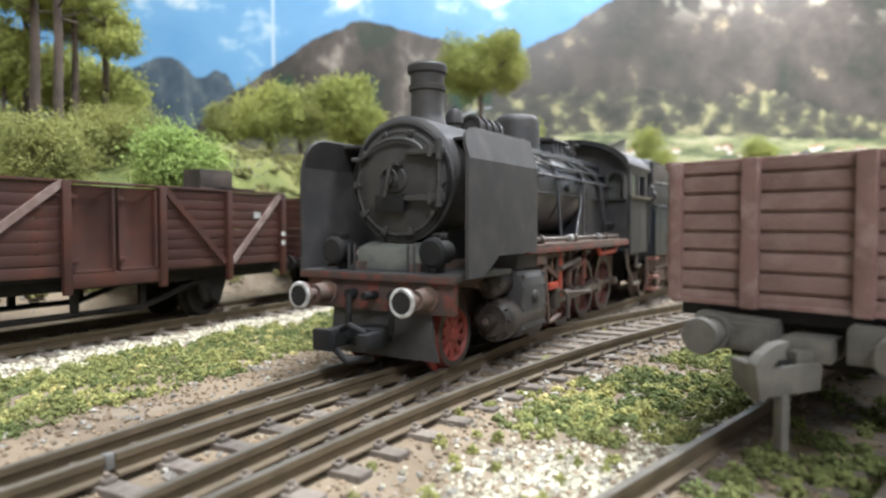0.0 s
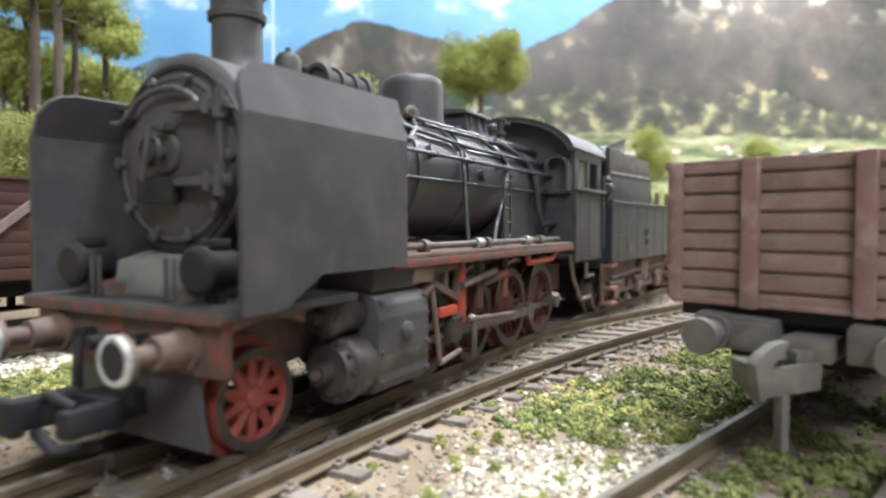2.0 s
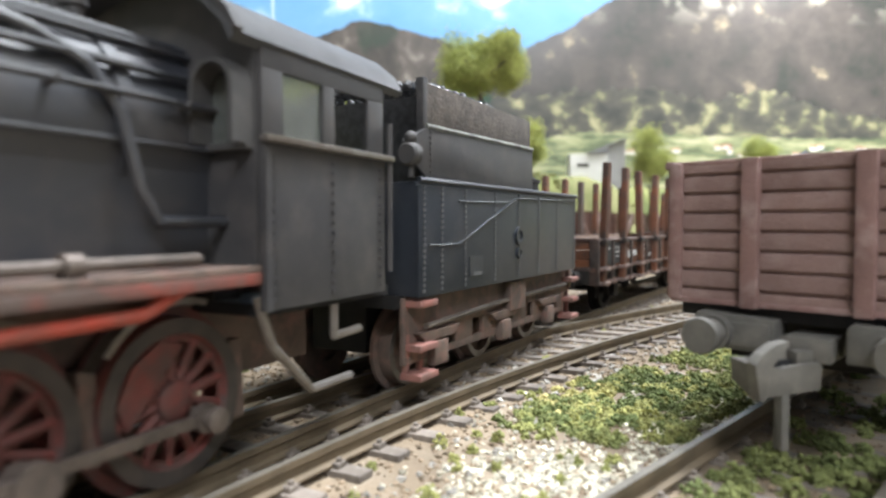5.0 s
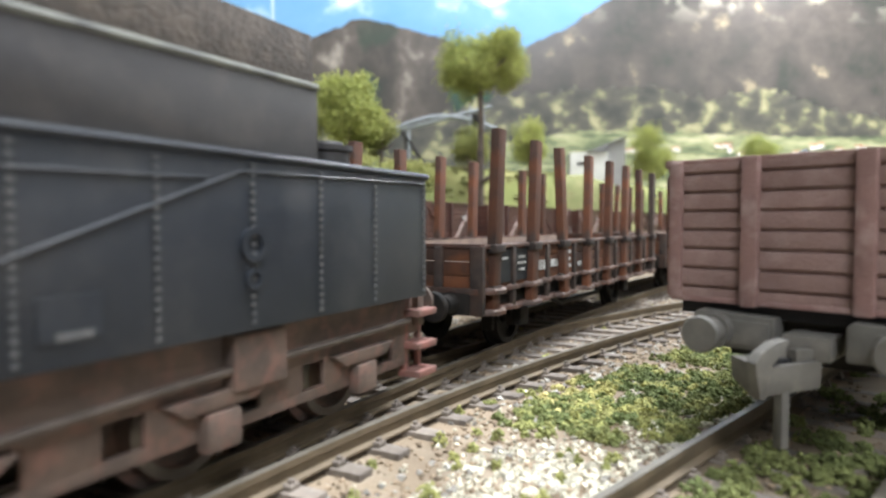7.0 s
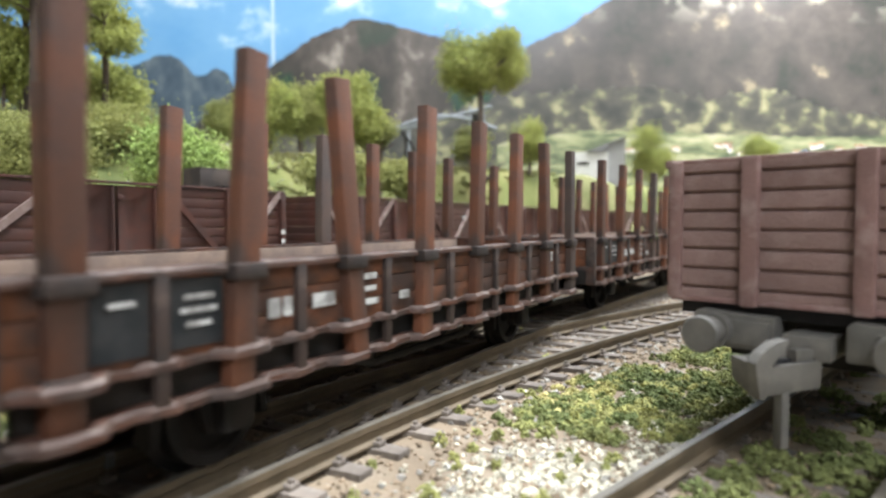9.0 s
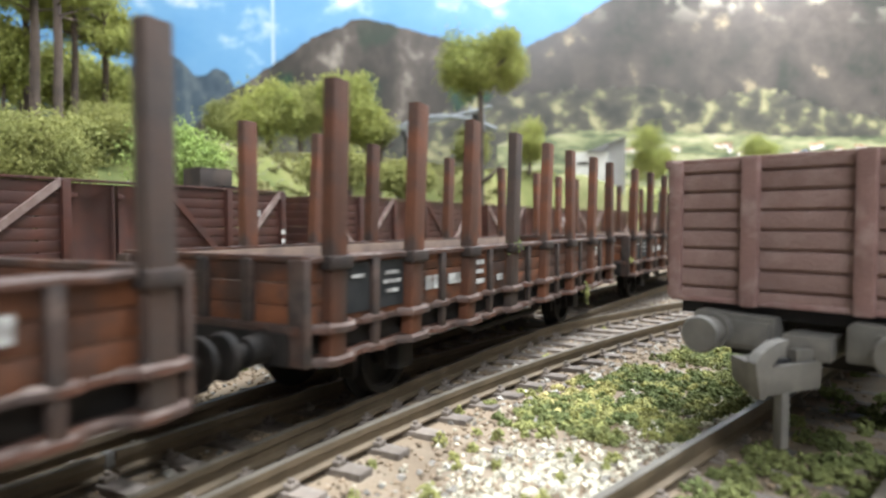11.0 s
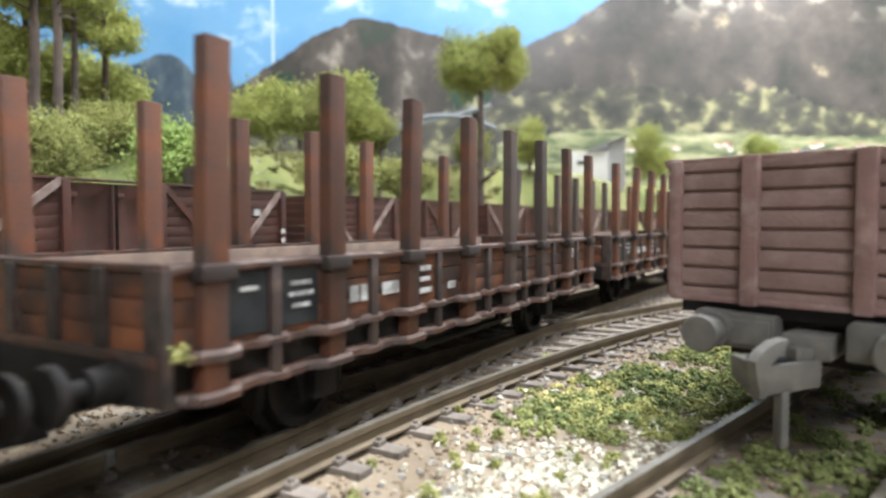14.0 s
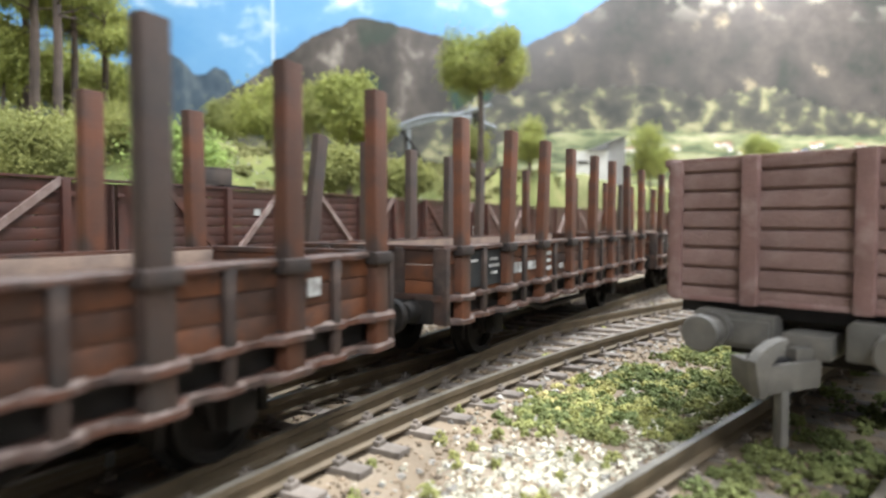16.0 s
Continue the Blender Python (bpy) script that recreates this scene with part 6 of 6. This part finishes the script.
strew("gravel_white", 15000, (-80, -50), (-40, 330), w_white_l, (0.25, 0.6), STONE, "chalk-white gravel strip beside the yard track")
strew("gravel_white", 9000, (20, 52), (-14, 60), w_patch_r, (0.2, 0.52), STONE, "bright white stones beside the turnout")
strew("gravel_brown", 17000, (-30, 70), (-42, 190), w_dirt, (0.22, 0.5), BALLAST, "fine brown track ballast", flat=0.7)
strew("gravel_grey", 4200, (-30, 60), (-42, 200), lambda x, y: clear(x, y) * (0.35 + 0.65 * (y > 60) * (x > 5)), (0.3, 0.75), GREYST, "grey stones between the sleepers", flat=0.7)
strew("gravel_grey", 6000, (-200, -72), (-40, 300), lambda x, y: 0.9 if x > -105 else 0.5, (0.4, 0.8), GREYST, "grey ballast of the yard tracks", flat=0.7)
strew("gravel_white", 1500, (28, 62), (14, 72), lambda x, y: clear(x, y) * (siding_x(y) - 18 < x < siding_x(y) - 9.8), (0.3, 0.7), STONE, "pale stones along the siding rail")
foam("grass", 2300, (-64, -22), (-40, 250), w_green_l, (0.7, 1.9), (0.19, 0.36), TURF, "dark green foam turf strip between the tracks")
foam("grass", 1500, (-64, -22), (-40, 250), w_green_l, (0.8, 2.0), (0.19, 0.36), TURF2, "light green foam turf between the tracks", 0.9)
foam("grass", 420, (-60, -20), (-40, 200), lambda x, y: w_green_l(x, y) * (patchy(x, y, 0.07, 21) > -0.1), (0.8, 1.6), (0.3, 0.5), STRAW, "yellow straw flecks in the turf", 0.5)
foam("grass", 2600, (20, 64), (24, 160), w_green_r, (0.5, 1.6), (0.22, 0.44), TURF, "dark green foam turf beside the siding")
foam("grass", 1050, (20, 64), (24, 160), w_green_r, (0.7, 1.6), (0.28, 0.5), TURF2, "light green foam turf beside the siding")
foam("grass", 170, (22, 46), (26, 66), lambda x, y: band(x, 25, 36, 3) * band(y, 36, 62, 6), (0.8, 1.6), (0.28, 0.5), STRAW, "straw-yellow tufts", 0.6)
# dark foam, few light tufts: the wagon's shade is put into turf colour
foam("grass", 700, (52, 100), (-5, 130), w_wagon, (0.9, 2.2), (0.32, 0.6), TURF, "turf under the brown wagon, its shade painted by dark foam")
foam("grass", 420, (46, 96), (-16, 60), lambda x, y: (siding_x(y) - 6.5 < x) * (abs(x - siding_x(y) - 8.3) > 1.6) * (patchy(x, y, 0.13, 17) > -0.1), (0.6, 1.7), (0.22, 0.42), TURF, "green turf between the siding rails, kept dark as painted shade")
foam("grass", 45, (46, 96), (-16, 50), lambda x, y: (siding_x(y) - 6.5 < x) * (abs(x - siding_x(y) - 8.3) > 1.6) * (patchy(x, y, 0.13, 5) > 0.0), (0.5, 1.2), (0.2, 0.36), TURF2, "light green tufts between the siding rails")
foam("grass", 70, (18, 48), (-10, 60), lambda x, y: clear(x, y) * (x > branch_x(y) + 10), (0.4, 1.0), (0.18, 0.34), TURF2, "single light green tufts on the gravel", 1.3)
foam("grass", 34, (-20, 46), (60, 190), lambda x, y: clear(x, y), (0.5, 1.2), (0.26, 0.45), TURF2, "weeds between the far sleepers", 0.8)

# the bank
foam("bank_grass", 2900, (-330, -60), (-20, 540), lambda x, y: 0.95 * (x < yard_x(y) - 32), (2.5, 6.0), (0.45, 0.95), BANKG, "olive and straw grass fibres on the bank", 0.35, 34)
foam("bank_grass", 900, (-300, 260), (540, 900), lambda x, y: 0.8, (3, 7), (0.8, 1.6), BANKG, "grass before the far village", 0.3, 16)


# ---- trees and bushes ----
def crown(cx, cy, z0, z1, w, seed, lumps, per, grain):
    """Crumbs in many clumps inside an uneven egg."""
    g = np.random.default_rng(seed)
    cs, ss = [], []
    h = (z1 - z0) / 2
    for _ in range(lumps):
        d = g.normal(size=3)
        d /= np.linalg.norm(d)
        rr = g.random() ** 0.42 * 0.80
        c = np.array((cx + d[0] * rr * w / 2, cy + d[1] * rr * w / 2, (z0 + z1) / 2 + d[2] * rr * h))
        lr = g.uniform(0.15, 0.24) * w
        k = int(per * g.uniform(0.6, 1.3))
        q = g.normal(size=(k, 3))
        q *= lr * 0.52
        q[:, 2] *= 0.85
        cs += list(c + q)
        ss += list(g.uniform(grain[0], grain[1], k))
    return cs, ss


def tree(cx, cy, z0, z1, w, seed, leaf, name, label, thick=1.6, lumps=34, per=190, grain=(0.38, 0.8), lobes=()):
    """A tapered trunk with limbs, and a crown of clumps in one or more lobes (dx, dy, z0, z1, width)."""
    base = land(cx, cy) - 0.5
    tr = thing(name, label, "tree" if "tree" in name else "bush", at=P(cx, cy, base))
    r = random.Random(seed)
    bm = BM()
    bend = [(0, 0, 0)]
    n = 6
    top = z0 + (z1 - z0) * 0.7 - base
    for i in range(1, n + 1):
        bend.append((bend[-1][0] + r.uniform(-0.6, 0.6), bend[-1][1] + r.uniform(-0.6, 0.6), top * i / n))
    for i in range(n):
        rod(bm, bend[i], bend[i + 1], thick * (1 - 0.12 * i), thick * (1 - 0.12 * (i + 1)), 9)
    for _ in range(9):
        i = r.randint(2, n - 1)
        a = r.uniform(0, 6.28)
        p = Vector(bend[i])
        l = w * r.uniform(0.22, 0.4)
        rod(bm, p, p + Vector((l * math.cos(a), l * math.sin(a), l * r.uniform(0.3, 0.8))), thick * 0.35, thick * 0.12, 6)
    part("trunk", bm, BARK, tr)
    cs, ss = [], []
    for k, (dx, dy, za, zb, lw) in enumerate(lobes or ((0, 0, z0, z1, w),)):
        c = crown(dx, dy, za - base, zb - base, lw, seed + 100 * k, lumps, per, grain)
        cs += c[0]
        ss += c[1]
    c = new("crown", crumbs("crown", cs, ss, leaf, np.random.default_rng(seed + 1)))
    c.parent = tr
    return tr


tree(-109, 317, 97, 149, 53, 1, LEAF, "tree", "tall light-green broadleaf tree with a stout bare trunk", thick=3.3, lumps=56, lobes=((-7, -4, 96, 149, 37), (13, 7, 104, 147, 31)))
tree(-178, 203, 61, 98, 33, 2, LEAF, "tree", "round light-green tree on the bank", lumps=50)
tree(-141, 223, 69, 105, 35, 3, LEAF, "tree", "tall light-green tree with loose foliage", lumps=46, lobes=((-3, -1, 80, 105, 27), (3, 2, 61, 93, 32)))
tree(-136, 244, 56, 88, 22, 33, LEAFD, "tree", "small olive-green tree on the bank", lumps=26)
tree(-196, 250, 69, 110, 37, 4, LEAFD, "tree", "darker green tree behind the bank", lumps=44)
tree(-38, 493, 52, 107, 39, 5, LEAF, "tree", "light-green tree beside the white house", lumps=40)
tree(-111, 409, 65, 105, 32, 6, LEAF, "tree", "thin leaning light-green tree", lumps=30)
tree(-133, 352, 64, 92, 31, 7, LEAFD, "tree", "dark green bushy tree behind the yard", lumps=30)
tree(-235, 230, 69, 102, 27, 8, LEAFD, "tree", "olive-green tree behind the bank", lumps=30)
tree(36, 727, 82, 119, 38, 9, LEAF, "tree", "far light-green tree near the village", lumps=30)
tree(225, 690, 70, 118, 46, 34, LEAF, "tree", "light-green tree far behind the siding", lumps=30)
tree(-110, 91, 34, 53, 31, 10, LEAFY, "bush", "fresh bright-green bush on the bank", thick=0.8, lumps=70, grain=(0.3, 0.6))
tree(-143, 65, 34, 55, 33, 11, LEAFD, "bush", "large light-green bush on the bank", thick=0.8, lumps=60, per=230, grain=(0.26, 0.52))
tree(-158, 61, 35, 61, 26, 41, LEAFD, "bush", "loose light-green bush on the bank", thick=0.8, lumps=44, per=230, grain=(0.26, 0.52))
tree(-201, 89, 72, 101, 21, 42, LEAF, "bush", "tall light-green shrub under the pines", thick=0.8, lumps=44)
tree(-161, 105, 52, 65, 36, 12, LEAFD, "bush", "spreading yellow-green bush on the bank", thick=0.8, lumps=50, per=230, grain=(0.26, 0.52))
tree(-154, 85, 42, 58, 23, 43, LEAFD, "bush", "low olive-green bush on the slope", thick=0.8, lumps=36)
tree(-106, 165, 38, 53, 30, 44, LEAFD, "bush", "low olive-green bush on the slope", thick=0.8, lumps=36)
tree(-99, 212, 37, 52, 29, 45, LEAFD, "bush", "low olive-green bush on the slope", thick=0.8, lumps=30)
tree(-231, 130, 73, 104, 39, 50, LEAF, "bush", "green shrub behind the pines", thick=0.8, lumps=44)
tree(-207, 137, 70, 96, 29, 51, LEAF, "bush", "green shrub behind the pines", thick=0.8, lumps=44)
tree(-260, 126, 76, 114, 32, 52, LEAF, "bush", "green shrub behind the pines", thick=0.8, lumps=44)
tree(-279, 116, 76, 124, 43, 53, LEAF, "bush", "green shrub behind the pines", thick=0.8, lumps=44)
tree(-191, 129, 65, 83, 22, 54, LEAF, "bush", "green shrub behind the pines", thick=0.8, lumps=44)


def pine(x, y, seed, r, crown_z, w):
    tr = thing("pine_tree", "tall pine with a bare brown trunk and flat high crown", "tree", "pines on the bank", at=P(x, y, land(x, y) - 0.6))
    bm = BM()
    top = crown_z + 10 - land(x, y)
    rod(bm, (0, 0, 0), (0.8, 0.4, top * 0.5), r, r * 0.85, 10)
    rod(bm, (0.8, 0.4, top * 0.5), (0.5, 0.2, top), r * 0.85, r * 0.5, 10)
    rr = random.Random(seed)
    for i in range(12):
        a = rr.uniform(0, 6.28)
        h = top * rr.uniform(0.62, 0.98)
        l = w * rr.uniform(0.2, 0.45)
        rod(bm, (0.6, 0.3, h), (0.6 + l * math.cos(a), 0.3 + l * math.sin(a), h + l * rr.uniform(0, 0.3)), 0.5, 0.2, 6)
    part("trunk", bm, BARK, tr)
    cs, ss = [], []
    b = land(x, y) - 0.6
    for k in range(5):
        a = rr.uniform(0, 6.28)
        c = crown(w * 0.28 * math.cos(a), w * 0.28 * math.sin(a), crown_z - b - 8 + k * 4, crown_z - b + 2 + k * 4.5, w * 0.8, seed * 7 + k, 15, 100, (0.32, 0.66))
        cs += c[0]
        ss += c[1]
    o = new("crown", crumbs("crown", cs, ss, LEAF, np.random.default_rng(seed)))
    o.parent = tr


pine(-181, 88, 1, 1.90, 114, 32)
pine(-157, 82, 2, 1.65, 108, 26)
pine(-188, 107, 3, 1.50, 109, 26)
pine(-187, 119, 4, 1.50, 100, 27)
pine(-219, 106, 5, 1.70, 114, 32)


# ---- buildings and structures beyond the yard ----
def house():
    z = land(-78, 520) - 2
    ho = thing("house", "small white house with a grey pitched roof", "house", at=P(-91, 512, z, 0, 0, 24))
    wallm = mat("white_plaster", (0.62, 0.61, 0.58), (0.54, 0.53, 0.50), 60, 0.9, 0, 0.1)
    roofm = mat("grey_roof", (0.24, 0.24, 0.25), (0.18, 0.18, 0.185), 60, 0.8)
    top = 88 - z
    bm = BM()
    prism(bm, [(-20, 0), (12, 0), (12, top - 2.0), (-20, top - 3.0)], "y", -12, 12)
    part("wall", bm, wallm, ho)
    # gable away from the light: shade painted as a greyer plaster
    bm = BM()
    prism(bm, [(12, 0), (27, 0), (27, top + 9.4), (12, top + 4.2)], "y", -11, 12)
    part("gable", bm, mat("shaded_plaster", (0.34, 0.335, 0.33), (0.29, 0.285, 0.28), 60, 0.9, 0, 0.1), ho, "plastered gable, painted grey as the shaded side")
    bm = BM()
    prism(bm, [(-6, top - 2.6), (28, top + 11.2), (28, top + 9.4), (12, top + 3.6), (10, top - 2.2)], "y", -14, 14)
    part("roof", bm, roofm, ho)
    bm = BM()
    box(bm, -14, -4, -12.4, -12.0, top - 14, top - 11.4)
    part("sign", bm, FRAME, ho, "dark illegible sign bar")


def mound():
    """A grassy rise before the house."""
    bm = BM()
    nx, ny, h = 26, 12, 65.0
    rows = []
    for j in range(ny + 1):
        v = -1 + 2 * j / ny
        rows.append([])
        for i in range(nx + 1):
            u = -1 + 2 * i / nx
            x, y = -95 + 62 * u, 482 + 26 * v
            lift = max(0.0, 1 - abs(u) ** 3.2) * max(0.0, 1 - v * v) ** 0.6
            g = land(x, y) - 3
            rows[-1].append(bm.verts.new((x, y, g + (h - g) * lift * (0.97 + 0.05 * patchy(x, y, 0.06, 4)))))
    for a, b in zip(rows, rows[1:]):
        for i in range(nx):
            bm.faces.new((a[i], a[i + 1], b[i + 1], b[i]))
    solid("mound", bm, mat("pale_grass", (0.20, 0.20, 0.085), (0.145, 0.155, 0.062), 60, 0.95, 0, 0.5, 700, ((0.27, 0.24, 0.12), 0.6)), "pale green grassy rise before the white house", "ground", kind="structure")


mound()


def gantry():
    z = land(-160, 440) - 2
    pale = mat("pale_grey_steel", (0.24, 0.26, 0.28), (0.19, 0.205, 0.22), 60, 0.6)
    ga = thing("footbridge", "pale grey steel footbridge with arched girder", "bridge", at=P(-195, 430, z, 0, 0, 26))
    bm = BM()
    pts = [(-44 + 88 * i / 14, 0, 100 - z + 14 * math.sin(math.pi * (i + 1) / 16)) for i in range(15)]
    for a, b in zip(pts, pts[1:]):
        rod(bm, a, b, 1.9, seg=8)
    rod(bm, (-44, 0, 101 - z), (40, 0, 122 - z), 1.6, seg=8)
    part("girder", bm, pale, ga)
    for x in (22.0, 33.0, -30):
        bm = BM()
        box(bm, x - 1.1, x + 1.1, -1, 1, 0, 122 - z if x > 0 else 108 - z, 0.1)
        part("post", bm, pale, ga)
    bm = BM()
    box(bm, -34, -31, -1, 1, 0, 98 - z)
    rod(bm, (-38, 0, 105 - z), (-14, 0, 70 - z), 1.4, seg=8)
    part("stair", bm, FRAME, ga, "dark stair stringer")
    bm = BM()
    box(bm, 23.5, 31, -2, 2, 106 - z, 116 - z, 0.4)
    part("signal_box", bm, FRAME, ga, "dark signal lamp housing")


house()
gantry()
for x, y, h in ((-70, 470, 26), (20, 620, 30)):
    bm = BM()
    rod(bm, (0, 0, 0), (0, 0, h), 0.8, seg=8)
    solid("pole", bm, BARK, "thin wooden pole near the house", "pole", at=P(x, y, land(x, y)))


# ---- movement: the train rolls towards the camera along the main track ----
ROLL = ((0, 32.3), (0.5, 22.7), (1.0, 13.0), (1.5, 0.0), (2.0, -12.6), (2.5, -28.2), (3.0, -41.7), (3.5, -57.4), (4.0, -72.5), (4.2, -80.2), (6.3, -148.0), (6.5, -154.0),
        (7.0, -170.0), (7.5, -184.0), (8.0, -201.8), (8.5, -220.5), (9.0, -243.0), (9.2, -251.0), (11.3, -363.0), (11.5, -374.5), (12.0, -401.8), (12.5, -429.0), (13.0, -455.5),
        (13.5, -478.5), (14.0, -498.0), (14.5, -518.5), (15.0, -538.5), (15.2, -547.0), (16.0, -584.0))


def rolled(t):
    """Place of the front buffers along the track at t seconds (a smooth curve through ROLL)."""
    n = len(ROLL)
    i = max(0, min(n - 2, sum(1 for a, _ in ROLL if a <= t) - 1))

    def slope(k):
        a, b = ROLL[max(0, k - 1)], ROLL[min(n - 1, k + 1)]
        return (b[1] - a[1]) / (b[0] - a[0])
    (t0, s0), (t1, s1) = ROLL[i], ROLL[i + 1]
    h = t1 - t0
    u = (t - t0) / h
    return (s0 * (2 * u ** 3 - 3 * u ** 2 + 1) + h * slope(i) * (u ** 3 - 2 * u ** 2 + u)
            + s1 * (3 * u ** 2 - 2 * u ** 3) + h * slope(i + 1) * (u ** 3 - u ** 2))


def on_track(s, a, b, start=0.0):
    """Pose of a vehicle whose pivots lie a and b behind the train's front; its origin lies at start."""
    ya, yb = s + a, s + b
    xa, xb = main_x(ya), main_x(yb)
    turn = math.atan2(xb - xa, yb - ya)
    d = a - start
    return P(xa - d * math.sin(turn), ya - d * math.cos(turn), 0, 0, 0, -math.degrees(turn))


def motions():
    times = [k / 10 for k in range(161)]
    way = [rolled(t) for t in times]
    walk(ENGINE, [(t, on_track(s, 17, 99)) for t, s in zip(times, way)])
    walk(TENDER_CAR, [(t, on_track(s, 141, 186)) for t, s in zip(times, way)])
    for i, w in enumerate(WAGONS):
        f = FIRST + i * PITCH
        walk(w, [(t, on_track(s, f + 22, f + WL - 22, f)) for t, s in zip(times, way)])

    def spin(ax, r):
        c = ax.matrix_basis.translation.copy()
        walk(ax, [(t, Matrix.Translation(c) @ Matrix.Rotation((way[0] - s) / r + (1.714 if r > 7 else 0), 4, "X")) for t, s in zip(times, way)])
    for ax in ENGINE_AXLES[:1]:
        spin(ax, 5.5)
    for ax in ENGINE_AXLES[1:]:
        spin(ax, 7.7)
    for ax in TENDER_AXLES:
        spin(ax, 5.6)
    for w in WAGONS:
        for c in w.children:
            if c.name.startswith("axle") and not c.name.startswith("axle_box"):
                spin(c, 5.6)
    # crank pin: 3.1 below the axle before the wheel has turned
    pins = []
    for s in way:
        a = (way[0] - s) / 7.7 + 1.714
        pins.append((3.1 * math.sin(a), -3.1 * math.cos(a)))
    for ob, _ in SIDE_RODS:
        walk(ob, [(t, P(0, 74.35 + dy, 7.7 + dz)) for t, (dy, dz) in zip(times, pins)])
    for ob in MAIN_RODS:
        rows = []
        for t, (dy, dz) in zip(times, pins):
            py, pz = 82.6 + dy, 7.7 + dz
            z0 = 7.0
            y0 = py - math.sqrt(30.6 ** 2 - (pz - z0) ** 2)
            rows.append((t, P(0, y0, z0, math.degrees(math.atan2(pz - z0, py - y0)))))
        walk(ob, rows)


motions()
